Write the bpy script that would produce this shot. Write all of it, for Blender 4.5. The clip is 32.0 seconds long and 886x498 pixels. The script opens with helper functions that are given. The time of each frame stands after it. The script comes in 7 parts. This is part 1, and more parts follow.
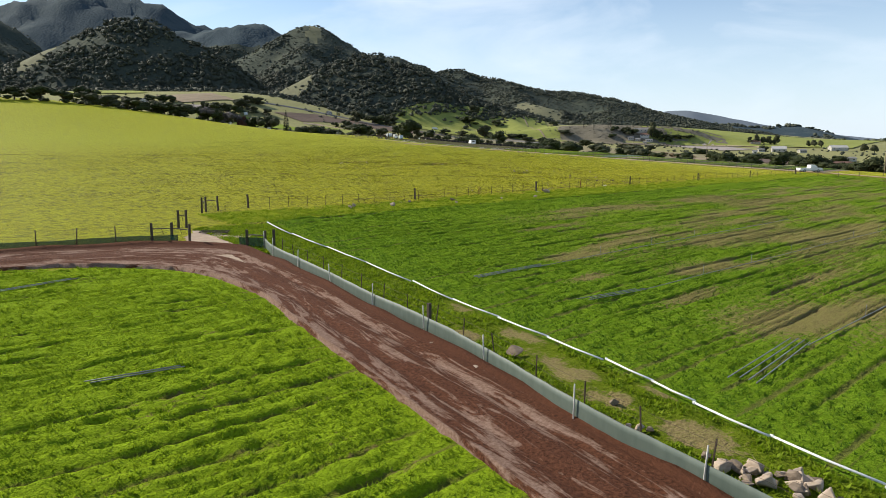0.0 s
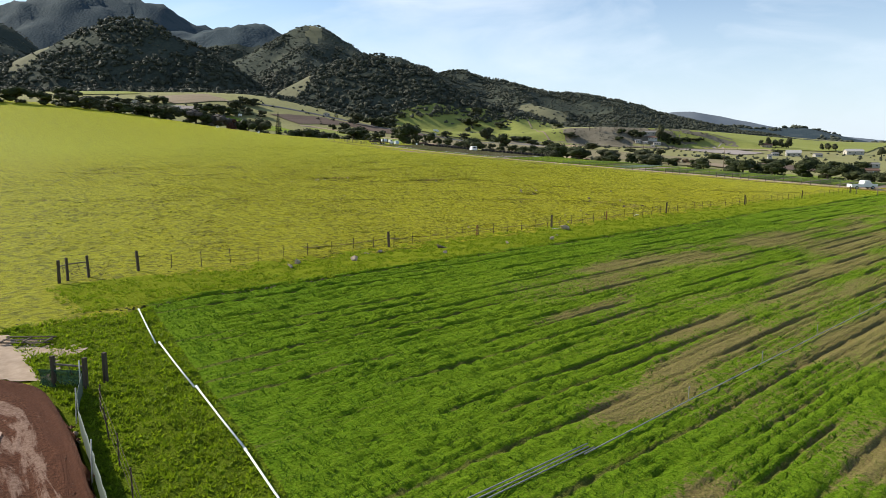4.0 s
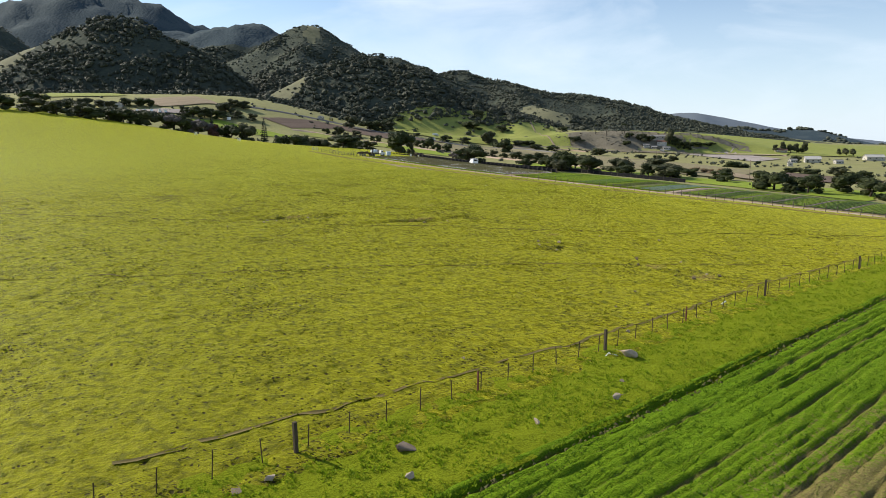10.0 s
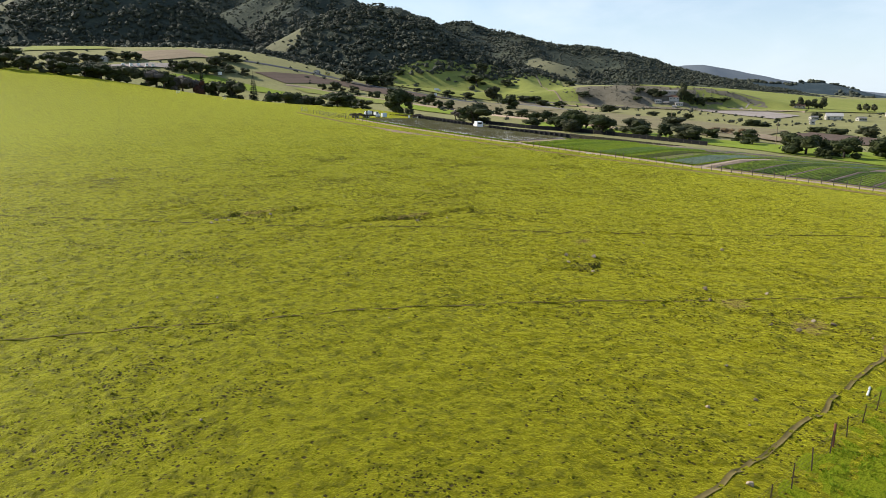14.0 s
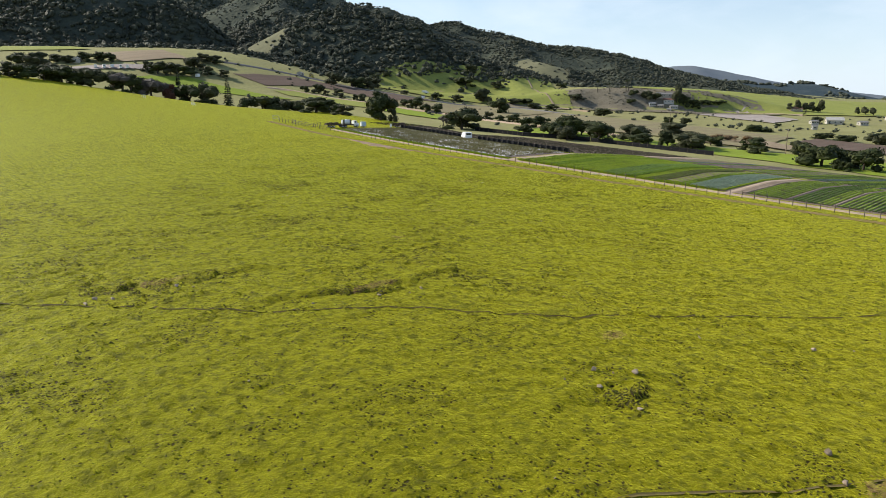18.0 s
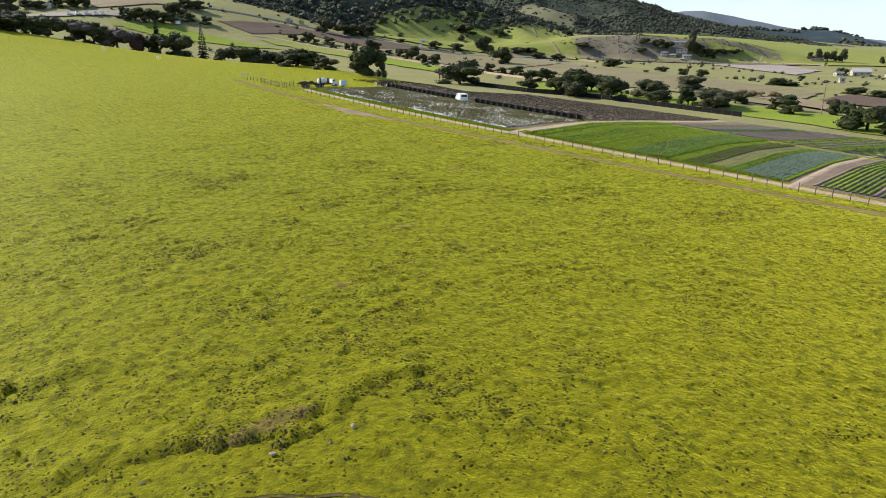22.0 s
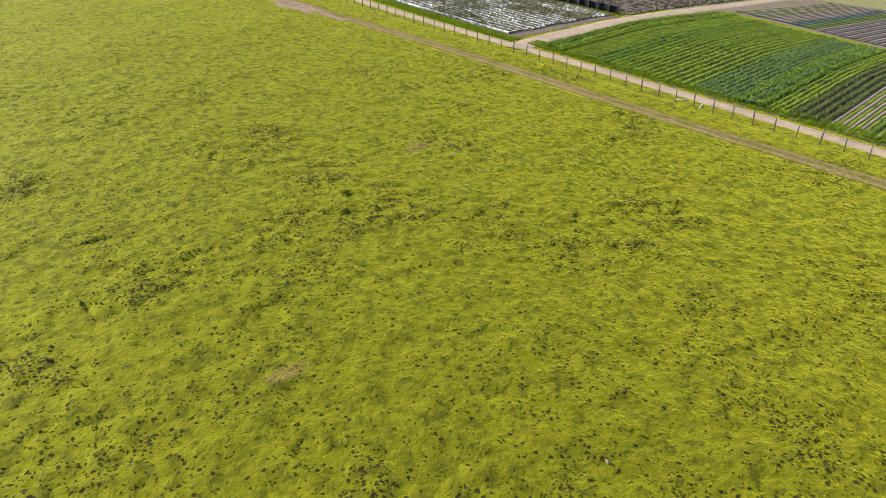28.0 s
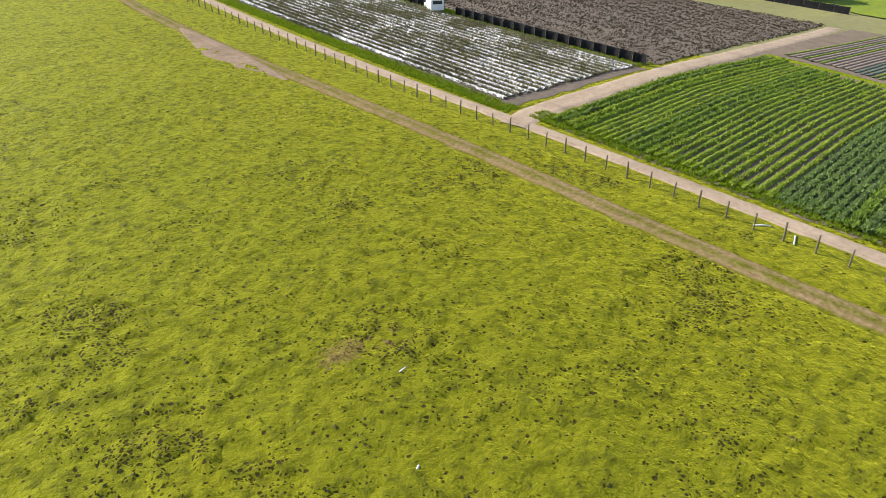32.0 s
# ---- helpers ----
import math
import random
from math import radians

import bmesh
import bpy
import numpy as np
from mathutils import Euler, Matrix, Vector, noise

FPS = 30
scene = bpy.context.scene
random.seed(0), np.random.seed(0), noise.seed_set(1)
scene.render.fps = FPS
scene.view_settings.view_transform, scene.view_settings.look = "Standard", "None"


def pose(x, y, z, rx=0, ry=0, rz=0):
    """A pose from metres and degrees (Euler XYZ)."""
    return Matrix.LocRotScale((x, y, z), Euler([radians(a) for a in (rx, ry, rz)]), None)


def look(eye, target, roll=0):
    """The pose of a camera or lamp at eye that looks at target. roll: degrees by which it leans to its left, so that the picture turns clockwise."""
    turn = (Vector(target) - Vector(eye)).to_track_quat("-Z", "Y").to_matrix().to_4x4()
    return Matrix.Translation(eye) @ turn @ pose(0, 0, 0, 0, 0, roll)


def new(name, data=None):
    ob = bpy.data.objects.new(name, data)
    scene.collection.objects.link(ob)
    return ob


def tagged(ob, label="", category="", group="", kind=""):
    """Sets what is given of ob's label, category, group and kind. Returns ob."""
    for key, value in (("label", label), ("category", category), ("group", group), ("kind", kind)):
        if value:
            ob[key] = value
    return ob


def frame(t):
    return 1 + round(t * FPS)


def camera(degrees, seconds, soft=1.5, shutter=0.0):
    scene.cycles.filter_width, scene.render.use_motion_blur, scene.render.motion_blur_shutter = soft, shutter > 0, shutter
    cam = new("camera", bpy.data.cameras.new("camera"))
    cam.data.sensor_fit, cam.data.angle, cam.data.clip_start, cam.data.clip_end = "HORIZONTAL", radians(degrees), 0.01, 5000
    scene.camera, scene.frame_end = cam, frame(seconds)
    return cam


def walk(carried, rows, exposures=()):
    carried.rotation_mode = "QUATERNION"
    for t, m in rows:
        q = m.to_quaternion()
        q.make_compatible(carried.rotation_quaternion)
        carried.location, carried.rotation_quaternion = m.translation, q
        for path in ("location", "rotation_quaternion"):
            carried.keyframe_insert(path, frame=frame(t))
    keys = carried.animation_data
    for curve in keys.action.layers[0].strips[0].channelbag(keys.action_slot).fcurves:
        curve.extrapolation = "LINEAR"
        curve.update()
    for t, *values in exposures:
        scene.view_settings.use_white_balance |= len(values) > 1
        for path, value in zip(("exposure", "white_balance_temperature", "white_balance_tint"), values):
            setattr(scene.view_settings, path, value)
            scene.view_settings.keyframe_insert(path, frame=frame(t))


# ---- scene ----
cam = camera(67.2, 32.0, soft=0.75)
# drone path: the rows are in units of the path's length, in a frame that leans with the field
METRES, EYE, TILT, LEAN, TURN = 185.0, 9.25, 1.5, 2.55, -42.1
ROWS = [
    (0.0, 0.0, 0.0, 0.0, 0.48, -10.93, -2.47),
    (0.5, 0.001, 0.0152, 0.0012, 0.51, -10.92, -2.49),
    (1.0, 0.0022, 0.0303, 0.0024, 0.55, -10.92, -2.49),
    (1.5, 0.0032, 0.0453, 0.0035, 0.58, -10.94, -2.5),
    (2.0, 0.0042, 0.0602, 0.0044, 0.63, -10.95, -2.48),
    (2.5, 0.0049, 0.0752, 0.0053, 0.67, -10.91, -2.49),
    (3.0, 0.0056, 0.0903, 0.0063, 0.72, -10.89, -2.5),
    (3.5, 0.0063, 0.1053, 0.0073, 0.77, -10.89, -2.53),
    (5.5, 0.0111, 0.1612, 0.013, 0.51, -10.91, -2.64),
    (6.0, 0.0118, 0.1765, 0.0143, 0.56, -10.89, -2.61),
    (6.5, 0.0121, 0.1913, 0.0156, 0.6, -10.89, -2.61),
    (7.0, 0.0124, 0.2057, 0.0167, 0.66, -10.89, -2.64),
    (7.5, 0.0126, 0.2197, 0.018, 0.69, -10.9, -2.63),
    (8.0, 0.0128, 0.2334, 0.0192, 0.71, -10.88, -2.6),
    (8.5, 0.0129, 0.2467, 0.0207, 0.74, -10.88, -2.61),
    (9.0, 0.0128, 0.26, 0.0222, 0.76, -10.88, -2.59),
    (9.5, 0.0127, 0.2734, 0.0235, 0.8, -10.87, -2.59),
    (10.0, 0.0127, 0.2868, 0.0248, 0.83, -10.86, -2.59),
    (10.5, 0.0126, 0.3003, 0.0261, 0.85, -10.86, -2.58),
    (11.0, 0.0125, 0.3136, 0.0274, 0.89, -10.89, -2.55),
    (11.5, 0.0122, 0.3272, 0.0285, 0.92, -11.63, -2.56),
    (12.0, 0.0119, 0.3408, 0.0298, 0.94, -13.63, -2.55),
    (12.5, 0.012, 0.3549, 0.0312, 0.96, -14.76, -2.53),
    (13.0, 0.0122, 0.3691, 0.0325, 0.99, -14.75, -2.53),
    (13.5, 0.0127, 0.3837, 0.0335, 1.02, -14.74, -2.53),
    (14.0, 0.0134, 0.3982, 0.0345, 1.05, -14.76, -2.53),
    (14.5, 0.0144, 0.4134, 0.0354, 0.78, -14.75, -2.54),
    (15.0, 0.0154, 0.429, 0.0361, 0.31, -14.69, -2.58),
    (15.5, 0.0165, 0.4448, 0.037, 0.11, -14.68, -2.58),
    (17.5, 0.0175, 0.4967, 0.0415, 0.17, -14.69, -2.59),
    (18.0, 0.0189, 0.5142, 0.0424, 0.19, -14.7, -2.6),
    (18.5, 0.0206, 0.5316, 0.0431, 0.22, -14.7, -2.59),
    (19.0, 0.0223, 0.5492, 0.0439, 0.22, -14.7, -2.58),
    (19.5, 0.0241, 0.5667, 0.0449, 0.25, -14.7, -2.57),
    (20.0, 0.0258, 0.5842, 0.0457, 0.26, -14.7, -2.55),
    (20.5, 0.0275, 0.6019, 0.0464, 0.27, -14.88, -2.54),
    (21.0, 0.029, 0.619, 0.0472, 0.28, -16.94, -2.56),
    (21.5, 0.0305, 0.6364, 0.0483, 0.31, -18.81, -2.57),
    (22.0, 0.0318, 0.6535, 0.0489, 0.33, -19.0, -2.57),
    (22.5, 0.0332, 0.6704, 0.0495, 0.36, -20.21, -2.59),
    (23.0, 0.0344, 0.6873, 0.0502, 0.35, -21.81, -2.57),
    (23.5, 0.0356, 0.7043, 0.0508, 0.39, -23.37, -2.62),
    (24.0, 0.0369, 0.7214, 0.0514, 0.39, -24.91, -2.63),
    (24.5, 0.0384, 0.7384, 0.052, 0.41, -26.47, -2.66),
    (26.5, 0.0449, 0.8079, 0.0572, 0.45, -30.88, -2.56),
    (27.0, 0.0465, 0.8252, 0.0575, 0.46, -31.11, -2.55),
    (27.5, 0.0482, 0.8427, 0.0579, 0.45, -31.36, -2.54),
    (28.0, 0.05, 0.8602, 0.0581, 0.47, -31.28, -2.53),
    (28.5, 0.0519, 0.8777, 0.0582, 0.48, -31.19, -2.51),
    (29.0, 0.0534, 0.894, 0.0584, 0.49, -31.15, -2.5),
    (29.5, 0.0551, 0.9113, 0.0583, 0.5, -31.09, -2.47),
    (30.0, 0.0567, 0.9287, 0.0583, 0.49, -31.04, -2.5),
    (30.5, 0.0583, 0.946, 0.0575, 0.5, -30.99, -2.51),
    (31.0, 0.0599, 0.9629, 0.0563, 0.51, -30.95, -2.53),
    (31.5, 0.0614, 0.9795, 0.0553, 0.51, -30.88, -2.54),
    (32.0, 0.0629, 0.995, 0.0548, 0.49, -30.56, -2.64),
]
EXPOSURE = [(0.0, 0.36), (18.0, 0.36), (24.0, 0.57), (32.0, 0.64)]
walk(cam, [(t, pose(0, 0, EYE, TILT, LEAN, TURN) @ pose(METRES * x, METRES * y, METRES * z, 90 + pitch, roll, yaw)) for t, x, y, z, yaw, pitch, roll in ROWS], EXPOSURE)

# ---- light: a low winter sun and a clear sky with thin high cloud ----
SUN_AZ, SUN_EL = radians(-22.0), radians(33.0)  # clockwise from +y, and above the horizon
world = bpy.data.worlds.new("sky")
scene.world = world
world.use_nodes = True
wt = world.node_tree
wt.nodes.clear()
w_out = wt.nodes.new("ShaderNodeOutputWorld")
w_bg = wt.nodes.new("ShaderNodeBackground")
w_sky = wt.nodes.new("ShaderNodeTexSky")
w_sky.sky_type = "NISHITA"
w_sky.sun_disc = False
w_sky.sun_elevation, w_sky.sun_rotation = SUN_EL, SUN_AZ
w_sky.altitude = 200
w_sky.air_density, w_sky.dust_density, w_sky.ozone_density = 1.0, 0.25, 3.0
w_bg.inputs[1].default_value = 0.112
# streaks of thin cirrus mixed over the sky
w_geo = wt.nodes.new("ShaderNodeTexCoord")
w_map = wt.nodes.new("ShaderNodeMapping")
w_map.inputs["Rotation"].default_value = (0.25, 0.5, 0.6)
w_map.inputs["Scale"].default_value = (1.1, 3.2, 7.0)
w_noise = wt.nodes.new("ShaderNodeTexNoise")
w_noise.inputs["Scale"].default_value = 1.7
w_noise.inputs["Detail"].default_value = 7.0
w_noise.inputs["Roughness"].default_value = 0.55
w_noise.inputs["Distortion"].default_value = 0.5
w_ramp = wt.nodes.new("ShaderNodeValToRGB")
w_ramp.color_ramp.elements[0].position, w_ramp.color_ramp.elements[1].position = 0.46, 0.78
w_ramp.color_ramp.elements[0].color, w_ramp.color_ramp.elements[1].color = (0, 0, 0, 1), (0.55, 0.55, 0.55, 1)
w_mix = wt.nodes.new("ShaderNodeMix")
w_mix.data_type = "RGBA"
w_mix.inputs[7].default_value = (7.4, 7.9, 8.5, 1)
wt.links.new(w_geo.outputs["Generated"], w_map.inputs[0])
wt.links.new(w_map.outputs[0], w_noise.inputs["Vector"])
wt.links.new(w_noise.outputs[0], w_ramp.inputs[0])
wt.links.new(w_ramp.outputs[0], w_mix.inputs[0])
wt.links.new(w_sky.outputs[0], w_mix.inputs[6])
# pale haze low over the horizon, all the way round
w_sep = wt.nodes.new("ShaderNodeSeparateXYZ")
w_haze = wt.nodes.new("ShaderNodeValToRGB")
w_haze.color_ramp.elements[0].position, w_haze.color_ramp.elements[1].position = 0.5, 0.62
w_haze.color_ramp.elements[0].color, w_haze.color_ramp.elements[1].color = (0.8, 0.8, 0.8, 1), (0, 0, 0, 1)
w_half = wt.nodes.new("ShaderNodeMath")
w_half.operation = "MULTIPLY_ADD"
w_half.inputs[1].default_value, w_half.inputs[2].default_value = 0.5, 0.5
w_mix2 = wt.nodes.new("ShaderNodeMix")
w_mix2.data_type = "RGBA"
w_mix2.inputs[7].default_value = (5.6, 6.6, 7.7, 1)
wt.links.new(w_geo.outputs["Generated"], w_sep.inputs[0])
wt.links.new(w_sep.outputs[2], w_half.inputs[0])
wt.links.new(w_half.outputs[0], w_haze.inputs[0])
wt.links.new(w_haze.outputs[0], w_mix2.inputs[0])
wt.links.new(w_mix.outputs[2], w_mix2.inputs[6])
wt.links.new(w_mix2.outputs[2], w_bg.inputs[0])
wt.links.new(w_bg.outputs[0], w_out.inputs[0])
sun = new("sun", bpy.data.lights.new("sun", "SUN"))
sun.data.energy, sun.data.angle, sun.data.color = 5.0, radians(0.6), (1.0, 0.93, 0.80)
sun_way = Vector((math.sin(SUN_AZ) * math.cos(SUN_EL), math.cos(SUN_AZ) * math.cos(SUN_EL), math.sin(SUN_EL)))
sun.matrix_world = look(sun_way * 300, (0, 0, 0))

# ---- materials ----
def nodes_of(name, rough=0.9, spec=0.25):
    m = bpy.data.materials.new(name)
    m.use_nodes = True
    b = m.node_tree.nodes["Principled BSDF"]
    b.inputs["Roughness"].default_value = rough
    b.inputs["Specular IOR Level"].default_value = spec
    return m, m.node_tree, b


def coords(t, scale=(1, 1, 1), local=False, turn=0.0):
    """World metres (or an object's own), scaled per axis."""
    if local:
        src = t.nodes.new("ShaderNodeTexCoord").outputs["Object"]
    else:
        src = t.nodes.new("ShaderNodeNewGeometry").outputs["Position"]
    mp = t.nodes.new("ShaderNodeMapping")
    mp.inputs["Scale"].default_value = scale
    mp.inputs["Rotation"].default_value = (0, 0, radians(turn))
    t.links.new(src, mp.inputs[0])
    return mp.outputs[0]


def noise_of(t, vec, scale, detail=4.0, rough=0.55, dist=0.0):
    n = t.nodes.new("ShaderNodeTexNoise")
    n.inputs["Scale"].default_value, n.inputs["Detail"].default_value = scale, detail
    n.inputs["Roughness"].default_value, n.inputs["Distortion"].default_value = rough, dist
    t.links.new(vec, n.inputs["Vector"])
    return n.outputs[0]


def ramp(t, val, *stops):
    """stops: (position, colour or grey)."""
    r = t.nodes.new("ShaderNodeValToRGB")
    e = r.color_ramp.elements
    while len(e) < len(stops):
        e.new(0.5)
    for el, (p, c) in zip(e, stops):
        el.position = p
        el.color = (*c, 1) if isinstance(c, tuple) else (c, c, c, 1)
    t.links.new(val, r.inputs[0])
    return r.outputs[0]


def mix(t, fac, a, b, mode="MIX"):
    m = t.nodes.new("ShaderNodeMix")
    m.data_type, m.blend_type = "RGBA", mode
    for v, i in ((fac, 0), (a, 6), (b, 7)):
        if isinstance(v, (int, float)):
            m.inputs[i].default_value = v
        elif isinstance(v, tuple):
            m.inputs[i].default_value = (*v, 1)
        else:
            t.links.new(v, m.inputs[i])
    return m.outputs[2]


def maths(t, op, a, b=0.0):
    m = t.nodes.new("ShaderNodeMath")
    m.operation = op
    for v, i in ((a, 0), (b, 1)):
        if isinstance(v, (int, float)):
            m.inputs[i].default_value = v
        else:
            t.links.new(v, m.inputs[i])
    return m.outputs[0]


def bump(t, b, height, strength=0.5, distance=0.05):
    n = t.nodes.new("ShaderNodeBump")
    n.inputs["Strength"].default_value, n.inputs["Distance"].default_value = strength, distance
    t.links.new(height, n.inputs["Height"])
    t.links.new(n.outputs[0], b.inputs["Normal"])


def col(t, b, c):
    if isinstance(c, tuple):
        b.inputs["Base Color"].default_value = (*c, 1)
    else:
        t.links.new(c, b.inputs["Base Color"])


def speckled(name, a, b_, scale=6.0, rough=0.85, spec=0.25, big=0.7, relief=0.02, local=True, metal=0.0, streak=(1, 1, 1)):
    """A plain worn material: two colours, grain and large stains."""
    m, t, b = nodes_of(name, rough, spec)
    v = coords(t, streak, local)
    fine, wide = noise_of(t, v, scale, 5), noise_of(t, v, scale * 0.13, 3)
    c = mix(t, ramp(t, fine, (0.3, 0.0), (0.7, 1.0)), a, b_)
    c = mix(t, ramp(t, wide, (0.35, 0.0), (0.7, big * 0.5)), c, tuple(0.6 * x for x in a))
    col(t, b, c)
    b.inputs["Metallic"].default_value = metal
    bump(t, b, fine, 0.5, relief)
    return m


def attribute(t, name):
    n = t.nodes.new("ShaderNodeAttribute")
    n.attribute_name = name
    return n.outputs["Fac"]


def grass_colour(t, v):
    """Short winter grass: yellow-green, uneven at three scales."""
    wide = noise_of(t, v, 0.022, 4, 0.55, 0.3)
    mid = noise_of(t, v, 0.28, 5, 0.6)
    fine = noise_of(t, v, 3.4, 4, 0.65)
    c = mix(t, ramp(t, wide, (0.32, 0.0), (0.68, 1.0)), (0.121, 0.124, 0.006), (0.156, 0.143, 0.008))
    sep = t.nodes.new("ShaderNodeSeparateXYZ")
    t.links.new(v, sep.inputs[0])
    # drier and yellower on the lower side, greener toward the fields
    dry = ramp(t, maths(t, "MULTIPLY", maths(t, "ADD", sep.outputs[0], sep.outputs[1]), 0.0025), (0.50, 1.0), (0.72, 0.0))
    c = mix(t, dry, c, (0.132, 0.109, 0.003))
    c = mix(t, ramp(t, mid, (0.36, 0.0), (0.66, 0.7)), c, mix(t, dry, (0.079, 0.092, 0.005), (0.088, 0.079, 0.003)))
    grain = noise_of(t, v, 13.0, 3, 0.7)
    c = mix(t, ramp(t, grain, (0.45, 0.0), (0.63, 0.85)), c, (0.037, 0.045, 0.004))
    return mix(t, ramp(t, fine, (0.36, 0.0), (0.72, 0.75)), c, mix(t, dry, (0.215, 0.214, 0.017), (0.184, 0.162, 0.010))), fine


def pits(t, v, scale, prob, size):
    """Hoof holes: round spots, one to a cell, as often as prob says."""
    n = t.nodes.new("ShaderNodeTexVoronoi")
    n.voronoi_dimensions = "2D"
    n.inputs["Scale"].default_value = scale
    t.links.new(v, n.inputs["Vector"])
    sep = t.nodes.new("ShaderNodeSeparateColor")
    t.links.new(n.outputs["Color"], sep.inputs[0])
    on = maths(t, "LESS_THAN", sep.outputs[0], prob)
    return maths(t, "MULTIPLY", ramp(t, n.outputs["Distance"], (size * 0.55, 1.0), (size, 0.0)), on)


def pasture_material():
    m, t, b = nodes_of("pasture_grass", 0.62, 0.05)
    b.inputs["Specular Tint"].default_value = (1.0, 0.95, 0.20, 1)
    v = coords(t)
    c, fine = grass_colour(t, v)
    # darker clover and weeds, and poached ground where the hooves broke the turf
    tuft = noise_of(t, v, 1.7, 5, 0.66)
    c = mix(t, ramp(t, tuft, (0.50, 0.0), (0.63, 0.50)), c, (0.052, 0.064, 0.009))
    patch_ = noise_of(t, v, 0.16, 4, 0.62, 0.4)
    worn = maths(t, "MULTIPLY", attribute(t, "worn"), ramp(t, patch_, (0.44, 0.06), (0.62, 1.0)))
    clod = noise_of(t, v, 5.2, 4, 0.65)
    broken = maths(t, "ADD", clod, maths(t, "MULTIPLY", worn, 0.12))
    c = mix(t, ramp(t, broken, (0.63, 0.0), (0.72, 0.7)), c, (0.105, 0.078, 0.040))
    warp = t.nodes.new("ShaderNodeVectorMath")
    warp.operation = "ADD"
    nz = t.nodes.new("ShaderNodeTexNoise")
    nz.inputs["Scale"].default_value, nz.inputs["Detail"].default_value = 4.0, 2.0
    t.links.new(v, nz.inputs["Vector"])
    half = t.nodes.new("ShaderNodeVectorMath")
    half.operation = "SCALE"
    half.inputs["Scale"].default_value = 0.22
    t.links.new(nz.outputs["Color"], half.inputs[0])
    t.links.new(v, warp.inputs[0])
    t.links.new(half.outputs[0], warp.inputs[1])
    wv = warp.outputs[0]
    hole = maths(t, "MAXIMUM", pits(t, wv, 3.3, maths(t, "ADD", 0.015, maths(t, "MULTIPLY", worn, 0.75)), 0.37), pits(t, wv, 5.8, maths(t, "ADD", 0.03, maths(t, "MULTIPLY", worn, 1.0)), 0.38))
    # dark earth in the holes, with their shade put into the colour too
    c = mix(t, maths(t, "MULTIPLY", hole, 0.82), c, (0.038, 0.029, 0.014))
    red = mix(t, ramp(t, fine, (0.35, 0.0), (0.65, 1.0)), (0.085, 0.044, 0.026), (0.20, 0.115, 0.068))
    c = mix(t, ramp(t, maths(t, "ADD", attribute(t, "bare"), maths(t, "MULTIPLY", maths(t, "SUBTRACT", clod, 0.5), 2.2)), (0.40, 0.0), (0.56, 0.85)), c, red)
    col(t, b, c)
    # no pale blade tips on weeds, nor over the shade painted in the holes
    tips = maths(t, "MULTIPLY", maths(t, "SUBTRACT", 1.0, hole), ramp(t, tuft, (0.46, 1.0), (0.62, 0.25)))
    t.links.new(maths(t, "MULTIPLY", tips, 0.62), b.inputs["Sheen Weight"])
    b.inputs["Sheen Roughness"].default_value = 0.30
    b.inputs["Sheen Tint"].default_value = (0.94, 0.90, 0.05, 1)
    hump = t.nodes.new("ShaderNodeTexVoronoi")
    hump.voronoi_dimensions = "2D"
    hump.inputs["Scale"].default_value = 2.3
    t.links.new(wv, hump.inputs["Vector"])
    h = maths(t, "ADD", maths(t, "MULTIPLY", tuft, 0.16), maths(t, "MULTIPLY", clod, 0.15))
    h = maths(t, "SUBTRACT", h, maths(t, "MULTIPLY", hump.outputs["Distance"], 0.08))
    h = maths(t, "SUBTRACT", h, maths(t, "MULTIPLY", hole, 0.12))
    bump(t, b, h, 1.0, 1.0)
    # waxy blades throw some light on toward the eye
    gl, mx = t.nodes.new("ShaderNodeBsdfGlossy"), t.nodes.new("ShaderNodeMixShader")
    gl.inputs["Color"].default_value, gl.inputs["Roughness"].default_value = (0.62, 0.66, 0.04, 1), 0.80
    t.links.new(maths(t, "MULTIPLY", tips, 0.12), mx.inputs[0])
    t.links.new(b.outputs[0], mx.inputs[1])
    t.links.new(gl.outputs[0], mx.inputs[2])
    t.links.new(mx.outputs[0], t.nodes["Material Output"].inputs[0])
    return m


